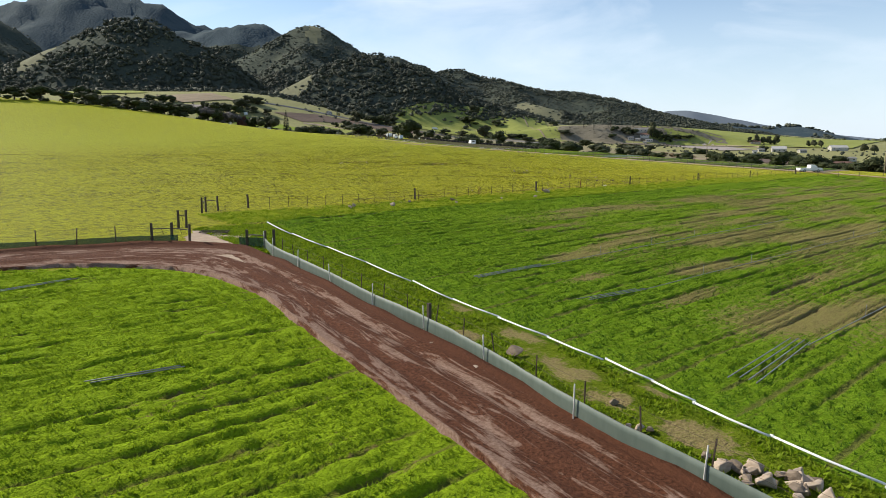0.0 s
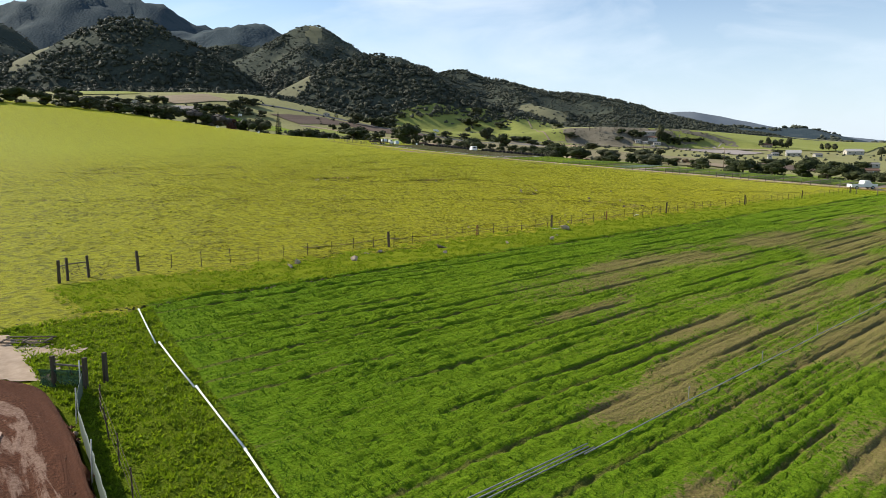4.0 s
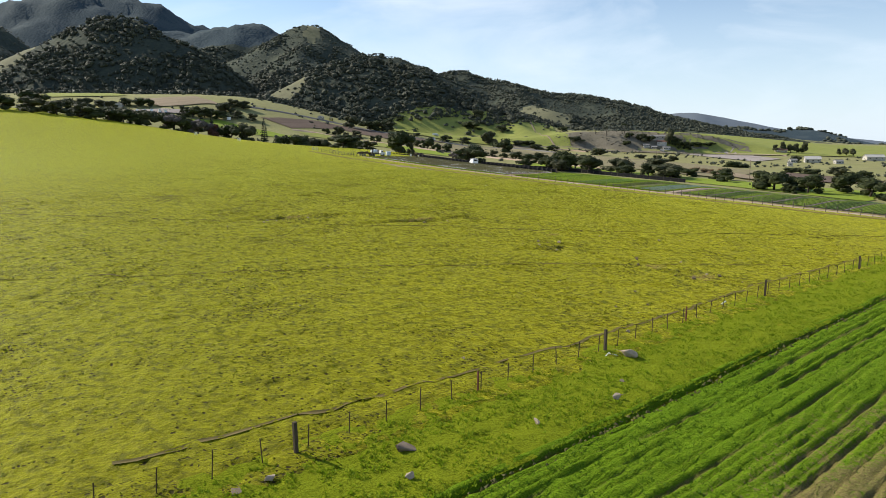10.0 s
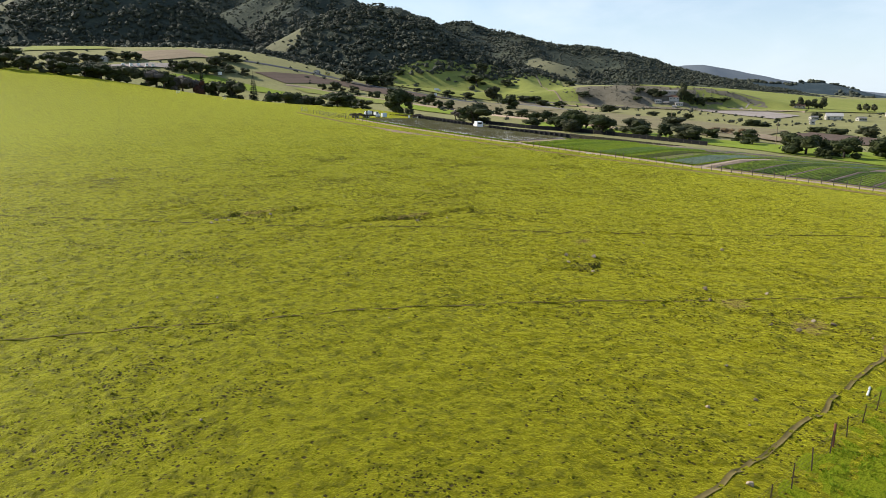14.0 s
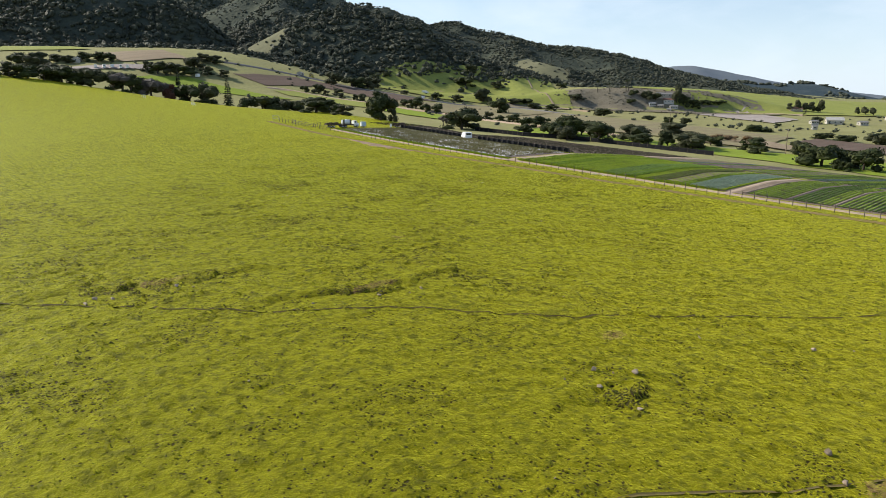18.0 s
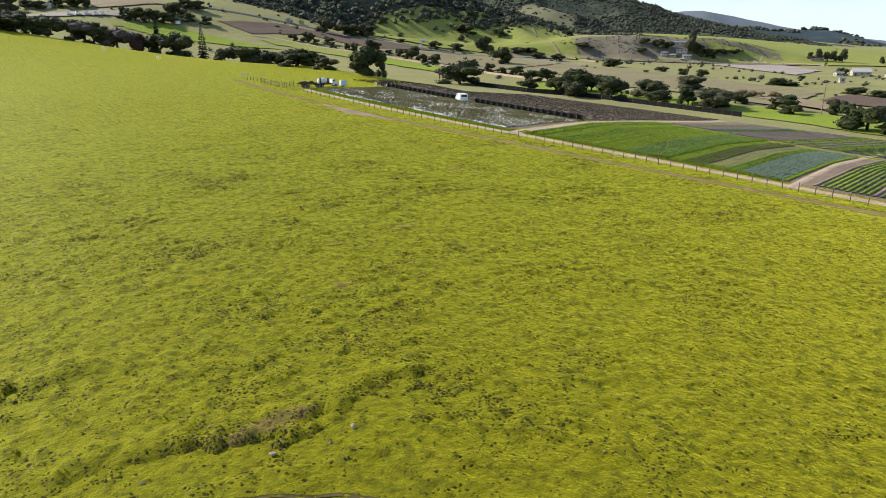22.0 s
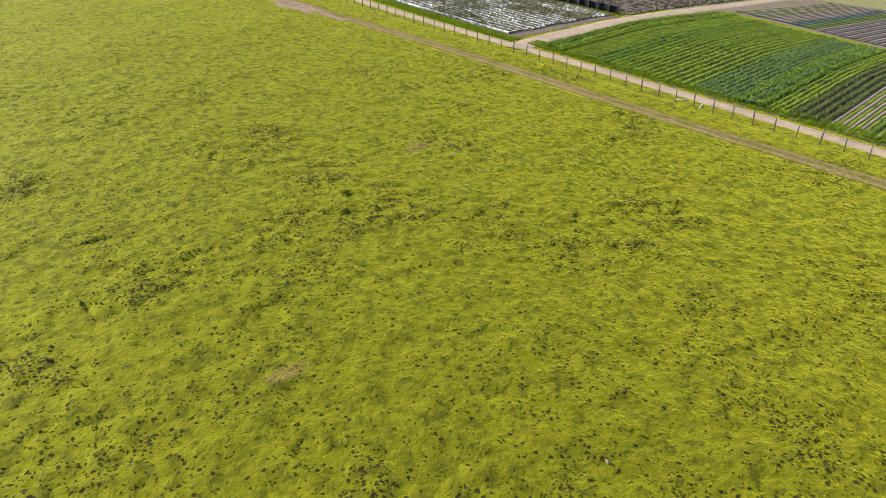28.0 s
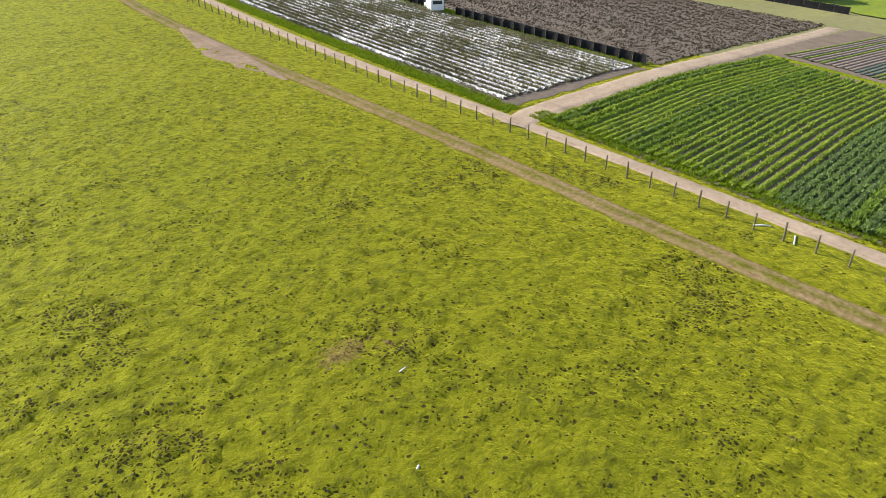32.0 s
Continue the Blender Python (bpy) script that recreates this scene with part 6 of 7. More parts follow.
# oaks along the black fence and the lower creek
trees(OAKS, [(312, 240, 8.3, 14), (328, 233, 7.3, 12), (314, 221, 5.1, 10), (382, 246, 6.3, 14), (321, 212, 6.2, 7), (321, 201, 6.8, 14), (330, 205, 6.2, 11), (346, 206, 4.9, 7.5), (341, 186, 5.2, 9), (343, 169, 5.4, 7), (309, 149, 9.1, 12), (322, 146, 6.8, 9.5), (311, 137, 7.2, 10), (304, 141, 3.5, 5.5), (326, 128, 8, 12), (318, 118, 7, 11), (312, 108, 8, 12), (300, 96, 7.5, 11), (290, 82, 8.5, 13), (284, 70, 9, 13)],
      "spreading dark oak standing beyond the vegetable fields", "oaks beyond the plots", 10)
trees(OAKS, [(303, 250, 6, 9), (306, 262, 6.5, 10), (305, 276, 5, 9), (330, 178, 4, 7), (262, 60, 8.5, 13), (270, 48, 8, 12), (255, 38, 9, 13), (247, 25, 8, 12)], "spreading dark oak standing beyond the vegetable fields", "oaks beyond the plots", 12)
trees(TANB, [(372, 218, 3.6, 9), (378, 212, 3.2, 8), (384, 206, 3.4, 8), (367, 223, 3.0, 7)], "clump of tan winter reeds by the creek bank", "reed clumps", 13, "reeds")
trees(BUSHES, [(500, 368, 5.5, 15), (492, 325, 2.9, 9), (479, 302, 5.2, 8), (479, 290, 4.0, 7.5), (460, 238, 5.1, 11), (532, 253, 2.6, 5), (597, 252, 5, 8), (444, 196, 4, 9), (440, 183, 4.4, 12), (458, 198, 2.4, 8), (463, 232, 3.2, 10), (438, 169, 5.3, 11), (452, 160, 4.6, 10), (470, 150, 5, 11)], "dark shrub on the dry valley bank", "bank shrubs", 14, "shrub")
trees(PALMS, [(606, 450, 10.5, 10), (612, 441, 8.8, 9), (623, 430, 10.8, 10), (625.5, 429, 10.4, 10)], "tall slim palm in the farmyard", "farm palms", 15)
trees(OAKS, [(615, 418, 5.1, 8), (624, 422, 7, 8), (630, 412, 8.5, 10), (635, 406, 9, 10), (649, 385, 10.7, 10), (656, 380, 8.4, 9), (659, 377, 7.2, 8), (666, 376, 4.4, 8), (671, 373, 4.1, 8), (676, 369, 3.8, 8), (681, 365, 3.5, 8)], "dense dark tree round the bench farm", "bench farm trees", 16)
trees(TALL, [(646, 391, 14.5, 12), (726, 321, 6.8, 8), (732, 317, 9.5, 9), (739, 312, 8.6, 10), (743, 308, 8.6, 9), (746, 302, 10.5, 10), (768, 278, 6, 6), (765, 270, 7.8, 10), (766, 264, 7.8, 8), (700, 205, 9, 9), (706, 198, 8, 9), (690, 160, 11, 11), (672, 148, 12, 12), (664, 138, 11, 12)], "tall grey-green eucalyptus near the houses", "eucalyptus", 17)


def clumps(name, x, y, size, mat, label, category, seed, tall=0.8, sprays=0):
    """Woodland too far and too many to count: a knobbly crown for each tree, with loose sprays round it, all in one mesh."""
    r = np.random.default_rng(seed)
    ico = bmesh.new()
    bmesh.ops.create_icosphere(ico, subdivisions=1, radius=0.5)
    iv = np.array([v.co[:] for v in ico.verts])
    it = np.array([[v.index for v in f.verts] for f in ico.faces])
    ico.free()
    n = len(x)
    v = iv[None] * (1 + r.normal(0, 0.26, (n, len(iv), 1))) * (0.66 if sprays else 1.0)
    sc = np.stack([size * r.uniform(0.8, 1.3, n), size * r.uniform(0.8, 1.3, n), size * tall * r.uniform(0.7, 1.3, n)], -1)
    base = np.stack([x, y, land(x, y) + sc[:, 2] * 0.28], -1)[:, None, :]
    f = (it[None] + (np.arange(n) * len(iv))[:, None, None]).reshape(-1, 3)
    v = (v * sc[:, None, :] + base).reshape(-1, 3)
    if sprays:
        d = r.normal(0, 1, (n, sprays, 3))
        d[..., 2] = np.abs(d[..., 2]) - 0.2
        d /= np.linalg.norm(d, axis=2)[..., None]
        c = d * r.uniform(0.36, 0.52, (n, sprays, 1))
        t1 = np.cross(d + r.normal(0, 0.4, d.shape), r.normal(0, 1, d.shape))
        t1 /= np.linalg.norm(t1, axis=2)[..., None]
        t2 = np.cross(d, t1)
        k = r.uniform(0.14, 0.30, (n, sprays, 1))
        q = np.stack([c - t1 * k, c + (t1 + t2) * k * 0.6, c + (t1 - t2) * k * 0.6], 2)
        q = (q * sc[:, None, None, :] + base[:, :, None, :]).reshape(-1, 3)
        f = np.concatenate([f, np.arange(len(q)).reshape(-1, 3) + len(v)])
        v = np.concatenate([v, q])
    return tagged(new(name, mesh_of(name, v, f, mat, True)), label, category, kind="stuff")


M_WOOD = leaf_material("hill_wood", (0.050, 0.060, 0.042), (0.120, 0.128, 0.084), relief=0.6)
M_CHAP = leaf_material("chaparral", (0.070, 0.078, 0.054), (0.112, 0.118, 0.078), relief=0.4)
hr = np.random.default_rng(77)
hu, hw = hr.uniform(700, 1660, 96000), hr.uniform(-1150, 700, 96000)
hx, hy = xy(hu, hw)
hz = hills(hu, hw)
inview = np.abs(hw) < 0.74 * hu
grassy = np.zeros(len(hu), bool)
for gu, gw, ru, rw in GRASSY:
    grassy |= ((hu - gu) / ru) ** 2 + ((hw - gw) / rw) ** 2 + 0.5 * wavy(hx, hy, 60, 4.0) < 1
dense = fbm(hx / 75, hy / 75, 90, 3) + 0.12 * (hz < 120)
near = hu < 1130
keep_far = hu < 1620
open_foot = (hw > -85) & (hw < 150) & (hz < 33 + 6 * wavy(hx, hy, 30, 6.0)) & (hr.uniform(0, 1, len(hu)) > 0.04)
grassy |= open_foot
wood = inview & (hz > 18) & ~grassy & (dense > 0.38)
k = wood & near
clumps("hillside_woods", hx[k], hy[k], 2.8 + 6.5 * hr.uniform(0, 1, k.sum()) ** 1.5, M_WOOD, "dark oak woods covering the near hillsides", "woods", 1, 0.8, 10)
k = wood & ~near & keep_far & (dense > 0.50) & (hr.uniform(0, 1, len(hu)) < 0.55)
clumps("upper_woods", hx[k], hy[k], hr.uniform(4.0, 9.0, k.sum()), M_WOOD, "dark oak woods on the higher slopes", "woods", 2, 0.7, 4)
k = inview & (hz > 9) & keep_far & ~(wood & (near | (dense > 0.52))) & (hr.uniform(0, 1, len(hu)) < np.where(open_foot, 0.03, np.where(grassy, 0.08, 0.25)))
clumps("hillside_scrub", hx[k], hy[k], hr.uniform(1.8, 4.5, k.sum()), M_CHAP, "grey-green chaparral scrub between the woods", "scrub", 3, 0.6)
# scattered bushes in the valley and on the bank
vu, vw = hr.uniform(400, 900, 2600), hr.uniform(-420, 560, 2600)
vx, vy = xy(vu, vw)
k = (hills(vu, vw) < 10) & (fbm(vx / 40, vy / 40, 120, 3) > 0.62) & ((vu < 690) | (vw < 60)) & (np.abs(vw) < 0.72 * vu)
clumps("valley_bushes", vx[k], vy[k], hr.uniform(1.6, 4.0, k.sum()), M_WOOD, "dark bushes dotted over the valley", "bushes", 4, 0.8, 10)
bu, bw = hr.uniform(698, 744, 900), hr.uniform(100, 290, 900)
bx_, by_ = xy(bu, bw)
clumps("bank_scrub", bx_, by_, hr.uniform(0.9, 2.4, len(bu)), leaf_material("bank_brush", (0.14, 0.125, 0.085), (0.22, 0.195, 0.14)), "brown brush on the eroded bank", "scrub", 5, 0.7, 8)
fu, fw = hr.uniform(1900, 2500, 3000), hr.uniform(500, 1500, 3000)
fx_, fy_ = xy(fu, fw)
k = fbm(fx_ / 120, fy_ / 120, 130, 3) > 0.5
clumps("far_woods", fx_[k], fy_[k], hr.uniform(8, 18, k.sum()), M_WOOD, "woods on the low ridge down the valley", "woods", 6, 0.6)

# ---- fields of the valley ----
def field(name, c, mat, label, lift=0.5, cell=9.0, ragged=2.0):
    return patch(name, c, cell, lift, mat, label, "field", ragged)


field("green_field", [(240, 606), (275, 590), (318, 504), (262, 556)], M_BRIGHT_FAR, "light green field beyond the creek trees")
field("green_field", [(318, 540), (338, 536), (362, 470), (342, 450)], M_GREEN_FAR, "light green field along the farm lane")
field("green_field", [(342, 452), (362, 468), (362, 360), (336, 372)], M_BRIGHT_FAR, "light green field along the farm lane")
field("ploughed_field", [(312, 594), (366, 588), (372, 552), (322, 558)], M_BROWN_FAR, "brown ploughed field under the hill road")
field("ploughed_field", [(368, 556), (366, 586), (460, 512), (388, 490)], M_BROWN_FAR, "brown ploughed field under the hill road")
field("row_field", [(384, 490), (500, 496), (486, 402), (374, 366)], M_VINE, "dull row-crop field across the creek")
field("row_field", [(372, 360), (486, 400), (466, 290), (362, 236)], M_VINE, "dull row-crop field across the creek")
field("row_field", [(362, 234), (466, 290), (434, 206), (348, 190)], M_VINE, "dull row-crop field across the creek")
field("ploughed_field", [(376, 148), (392, 192), (436, 196), (420, 130)], M_BROWN_FAR, "dark ploughed field by the lower creek")
field("bright_field", [(312, 200), (336, 204), (346, 120), (296, 112)], M_BRIGHT_FAR, "bright green field behind the vegetable plots", 0.25, 5.0)
field("bright_field", [(306, 296), (346, 300), (338, 206), (312, 206)], M_BRIGHT_FAR, "bright green field behind the vegetable plots", 0.25, 5.0)
field("pale_bank", [(350, 172), (378, 216), (388, 200), (362, 162)], M_TAN_FAR, "pale eroded earth bank by the creek", 0.7, 5.0)
field("grey_field", [(560, 268), (620, 360), (700, 352), (640, 280)], M_GREY_DIRT, "bare grey soil below the bench farms")
field("bench_field", [(640, 392), (840, 640), (1100, 420), (700, 300)], M_GREEN_FAR, "green bench field above the farms", 0.8, 14)
field("bench_field", [(700, 300), (1100, 420), (1250, 330), (780, 240)], M_GREEN_FAR, "green bench field above the farms", 0.8, 14)
field("hill_meadow", [tuple(float(v) for v in xy(u_, w_)) for u_, w_ in ((722, -75), (728, 120), (872, 120), (792, -55))], M_GREEN_FAR, "light green meadow at the foot of the hills", 0.9, 7.0)
field("scrub_bank", [tuple(float(v) for v in xy(u_, w_)) for u_, w_ in ((694, 60), (690, 300), (742, 300), (750, 60))], M_SCRUB, "brown scrub-covered eroded bank below the bench", 0.7, 7.0)
field("hill_meadow", [(200, 838), (244, 790), (244, 730), (176, 768)], M_GREEN_FAR, "light green meadow at the foot of the hills", 0.8)
field("tan_slope", [(238, 700), (290, 684), (296, 640), (246, 648)], M_TAN_FAR, "tan dry slope at the foot of the hills", 0.8)
field("hill_meadow", [(476, 622), (548, 604), (572, 580), (505, 548)], M_GREEN_FAR, "light green meadow at the foot of the hills", 0.8)
field("hill_meadow", [(520, 520), (575, 578), (650, 540), (560, 440)], M_GREEN_FAR, "light green meadow at the foot of the hills", 0.8)
field("yard_ground", [(190, 664), (196, 650), (262, 612), (262, 630)], M_GREY_DIRT, "bare grey farmyard ground", 0.8)
line_of("hill_road", [(300, 640), (385, 586), (420, 531), (470, 508), (510, 470), (486, 402), (470, 372)], 2.2, M_ASPHALT, "pale grey road along the foot of the hills", 0.9, 10, 4, 0.0)
line_of("farm_lane", [(320, 552), (336, 535), (361, 471), (372, 410), (361, 361), (352, 296), (347, 250)], 1.6, M_PALE_DIRT, "pale farm lane beside the oak row", 0.8, 10, 4, 0.0)
line_of("hill_lane", [(640, 571), (600, 520), (571, 482), (535, 407)], 2.0, M_TAN_FAR, "pale dirt lane climbing over the meadow", 1.2, 10, 4, 0.0)
line_of("farm_lane", [(662, 375), (690, 330), (700, 300)], 1.6, M_PALE_DIRT, "pale lane between the bench fields", 1.2, 10, 4, 0.0)

# ---- vegetable plots behind the field fence ----
def mulch_material():
    m, t, b = nodes_of("white_mulch_film", 0.7, 0.15)
    v = coords(t)
    tear = noise_of(t, coords(t, (1.0, 0.5, 1)), 4.0, 6, 0.7, 0.3)
    wide = noise_of(t, v, 0.09, 4, 0.6, 0.4)
    g = noise_of(t, v, 3.0, 5, 0.7)
    plant = mix(t, ramp(t, g, (0.35, 0.0), (0.65, 1.0)), (0.060, 0.060, 0.020), (0.15, 0.125, 0.065))
    cover = maths(t, "ADD", maths(t, "MULTIPLY", tear, 1.0), maths(t, "MULTIPLY", wide, 0.4))
    c = mix(t, ramp(t, cover, (0.74, 0.0), (0.84, 1.0)), mix(t, ramp(t, g, (0.35, 0.0), (0.7, 0.5)), (0.80, 0.80, 0.81), (0.52, 0.51, 0.51)), plant)
    col(t, b, c)
    bump(t, b, maths(t, "ADD", tear, g), 0.7, 0.08)
    return m


def rowmat(name, a, b_, soil, k=1.0):
    m, t, b = nodes_of(name, 0.85, 0.2)
    v = coords(t)
    f = noise_of(t, v, 4.5 * k, 5, 0.7)
    w = noise_of(t, v, 0.5, 3, 0.6)
    c = mix(t, ramp(t, f, (0.3, 0.0), (0.7, 1.0)), a, b_)
    c = mix(t, ramp(t, w, (0.52, 0.0), (0.66, 0.7)), c, soil)
    c = mix(t, ramp(t, noise_of(t, v, 9.0 * k, 4, 0.6), (0.5, 0.0), (0.7, 0.5)), c, tuple(0.35 * x for x in a))
    col(t, b, c)
    bump(t, b, f, 1.0, 0.5)
    return m


M_MULCH = mulch_material()
M_SOIL = dirt_material("plot_soil", (0.175, 0.130, 0.092), (0.265, 0.205, 0.150), 2.0)
M_SOIL_PALE = dirt_material("pale_bed_soil", (0.24, 0.175, 0.130), (0.34, 0.26, 0.20), 2.0)
M_SOIL_DARK = dirt_material("dark_plot_soil", (0.125, 0.098, 0.076), (0.215, 0.172, 0.138), 1.6)
ROWS_GREEN = [rowmat("leafy_green", (0.230, 0.316, 0.023), (0.356, 0.443, 0.044), (0.10, 0.085, 0.04)), rowmat("mid_green", (0.178, 0.259, 0.023), (0.293, 0.374, 0.041), (0.10, 0.085, 0.04)),
              rowmat("dark_green", (0.103, 0.167, 0.021), (0.190, 0.259, 0.041), (0.08, 0.07, 0.035))]
M_CABBAGE = rowmat("cabbage_green", (0.130, 0.185, 0.120), (0.235, 0.300, 0.235), (0.10, 0.11, 0.06))
M_KALE = rowmat("kale_green", (0.090, 0.145, 0.034), (0.160, 0.220, 0.062), (0.07, 0.07, 0.045))
M_OLIVE_ROW = rowmat("olive_row", (0.105, 0.130, 0.030), (0.175, 0.195, 0.055), (0.10, 0.065, 0.060))


ROW_LEAN = 0.06
LEAVES = {}


def crop_row(plot, x0, x1, y, half, high, mat, seed, name="bed", bare=0.0):
    """A planted row, running like the lane: a bumpy mound of leaves. y is where it would meet the fence path."""
    n, s = max(8, int((x1 - x0) / (0.32 if x0 < 210 else 0.6))), np.linspace(-1, 1, 6)
    x = np.linspace(x0, x1, n)[:, None] + 0 * s
    wob = 0.03 * wavy(x, x * 0 + y, 6.0, seed)
    grow = 1 - bare * 1.6 * step(0.52, 0.66, vnoise(x / 5, x * 0 + y / 1.5, seed + 5))
    yy = y + ROW_LEAN * (x - 176.5) + wob + half * s * (0.75 + 0.5 * vnoise(x / 0.6, x * 0 + y, seed))
    lump = (0.55 + 0.6 * vnoise(x / 0.5, yy / 0.25, seed)) * (0.75 + 0.4 * vnoise(x / 4, x * 0 + y / 2, seed + 3)) * np.clip(grow, 0.1, 1)
    z = land(x, yy) + 0.03 + (0.5 * high * lump + 0.04) * np.clip(1 - s ** 4, 0, 1) - 0.06 * (np.abs(s) == 1) - plot.location.z
    me = mesh_of(name, np.stack([(x - plot.location.x).ravel(), (yy - plot.location.y).ravel(), z.ravel()], -1), grid_faces(n, 6)[:, ::-1], mat)
    part(name, me, mat, plot)


patch("plot_soil", [(176.2, 60), (302, 60), (284, 176.6), (176.2, 164.4)], 1.6, 0.03, M_SOIL, "brown soil of the vegetable plots", "soil", 0.4)
LANE_X, LANE_Y = [p[0] for p in LANE], [p[1] for p in LANE]


def band(label, x1, y0, y1, gap, half, high, mats, seed, bare=0.0, name="bed"):
    """Rows of one crop between two lines, from the path by the fence to the far beds."""
    plot = thing("vegetable_plot", put(177, y1), label, "crop rows", "vegetable plots")
    n = max(1, round((y0 - y1) / gap))
    for i in range(n):
        y = y0 - (i + 0.5) * (y0 - y1) / n
        lo = 176.7 + random.uniform(0, 0.8)
        crop_row(plot, lo, x1 + random.uniform(-1.2, 1.2), y, half, high * random.uniform(0.8, 1.2), mats[i % len(mats)], seed + i, name, bare)
        if mats[i % len(mats)] is not M_SOIL_PALE:
            m_ = int(60 * 11 * (half / 0.3))
            lx = lo + (x1 - lo) * rng.uniform(0, 1, m_) ** 1.25
            ly = y + ROW_LEAN * (lx - 176.5) + rng.normal(0, 0.42 * half, m_)
            LEAVES.setdefault(mats[i % len(mats)].name, []).append((lx, ly, high * rng.uniform(0.3, 0.95, m_)))


G0, G1, G2 = ROWS_GREEN
band("bushy green rows at the corner of the farm paths", 225, 164.3, 160.8, 0.88, 0.31, 0.66, (G1, G2, G0), 320)
band("low light green rows on brown soil", 224, 160.8, 157.2, 0.80, 0.25, 0.36, (G0,), 330, 0.25)
band("patchy dark green rows", 223, 157.2, 154.0, 0.84, 0.30, 0.50, (G2, G1), 340, 0.3)
band("light green leafy rows on brown soil", 222, 154.0, 148.5, 0.80, 0.25, 0.42, (G0, G0, G1), 350, 0.1)
band("crisp bright green rows with dark gaps", 221, 148.5, 144.2, 0.80, 0.25, 0.44, (G0,), 370)
band("dark blue-green leafy rows", 219, 144.2, 139.6, 0.66, 0.32, 0.44, (M_KALE,), 380)
band("dark bushy vegetables in wide rows", 218, 139.6, 136.7, 0.95, 0.50, 0.75, (G2, M_KALE), 390, 0.15)
band("thin bright green rows", 217, 136.7, 134.4, 0.58, 0.20, 0.36, (G0,), 400)
band("bushy olive rows on purple-brown soil", 216, 134.4, 131.0, 0.84, 0.33, 0.44, (M_OLIVE_ROW,), 410)
band("grey plastic-covered beds between green rows", 215, 131.0, 127.9, 0.39, 0.20, 0.10, (M_SOIL_PALE, G0), 420, 0.0, "bed")
band("green rows beside the cabbages", 214, 127.9, 125.8, 0.68, 0.28, 0.34, (G2, G1), 430)
band("blue-grey cabbages in rows", 213, 125.8, 119.9, 0.72, 0.36, 0.40, (M_CABBAGE,), 440)
band("bright green row at the end of the cabbages", 211, 119.9, 119.2, 0.7, 0.30, 0.40, (G0,), 450)
low_plot = thing("vegetable_plot", put(178, 90), "plot of young green rows on brown soil", "crop rows", "vegetable plots")
for i in range(72):
    crop_row(low_plot, 177.4, 214 + random.uniform(-2, 2), 116.0 - 0.76 * i, 0.27, 0.30, ROWS_GREEN[i // 5 % 3] if i % 9 else M_SOIL_PALE, 80 + i)
far_plot = thing("vegetable_plot", put(232, 150), "plot of brown beds and thin green rows", "crop rows", "vegetable plots")
for i in range(78):
    y = 163.6 - 0.82 * i
    k = (G0, M_SOIL_PALE, M_SOIL_PALE)[i % 3] if i < 9 else M_SOIL_PALE if i < 12 else M_CABBAGE if i < 15 else G1 if i < 18 else (M_SOIL_PALE, M_SOIL_DARK)[i % 2] if i < 32 else G0 if i < 36 else (G0, M_SOIL_PALE, G1)[i % 3] if i < 46 else (G2, G1, M_CABBAGE, G0)[i // 4 % 4]
    crop_row(far_plot, float(np.interp(y, [110, 135, 160], [217, 222, 230])) + random.uniform(0, 1), float(np.interp(y, [100, 163], [296, 282])), y, 0.34 if k in (M_SOIL_PALE, M_SOIL_DARK) else 0.26, 0.2, k, 140 + i, "bed")
line_of("grass_strip", [(227.5, 168.0), (226.0, 160), (222.5, 148), (219, 136), (215.5, 124), (214.5, 118)], 1.8, M_HEAD, "strip of yellowish grass between the plots", 0.09, 12, 5, 0.5)
for key, tone in (("leafy_green", ((0.228, 0.330, 0.024), (0.396, 0.460, 0.060))), ("mid_green", ((0.168, 0.264, 0.024), (0.318, 0.414, 0.050))), ("dark_green", ((0.135, 0.225, 0.028), (0.275, 0.380, 0.060))),
                  ("kale_green", ((0.150, 0.235, 0.055), (0.280, 0.385, 0.110))), ("olive_row", ((0.126, 0.156, 0.038), (0.228, 0.258, 0.084))), ("cabbage_green", ((0.180, 0.246, 0.162), (0.324, 0.402, 0.312)))):
    vx_, vy_, vh_ = (np.concatenate(c) for c in zip(*LEAVES[key]))
    tufts("vegetable_leaves", vx_, vy_, land(vx_, vy_) + 0.05 + 0.45 * vh_, 0.05 + 0.30 * vh_, 0.12 + 0.30 * vh_, 3, leaf_material(key + "_leaf", *tone, thin=0.4), "leaves standing up from the vegetable rows", "crop", 0.7, 21)
vx_, vy_ = scatter(176.2, 178.6, 120, 166, 5000, lambda x, y: x > 0)
tufts("path_weeds", vx_, vy_, land(vx_, vy_) + 0.03, rng.uniform(0.1, 0.3, len(vx_)), rng.uniform(0.12, 0.3, len(vx_)), 3, M_BLADE_L, "green weeds between path and plots", "weeds", 0.7, 22)
vx_, vy_ = scatter(175.3, 177.4, 168, 236, 6000, lambda x, y: x > 0)
tufts("path_weeds", vx_, vy_, land(vx_, vy_) + 0.03, rng.uniform(0.1, 0.25, len(vx_)), rng.uniform(0.12, 0.3, len(vx_)), 3, M_BLADE_L, "green weeds between path and plots", "weeds", 0.7, 23)

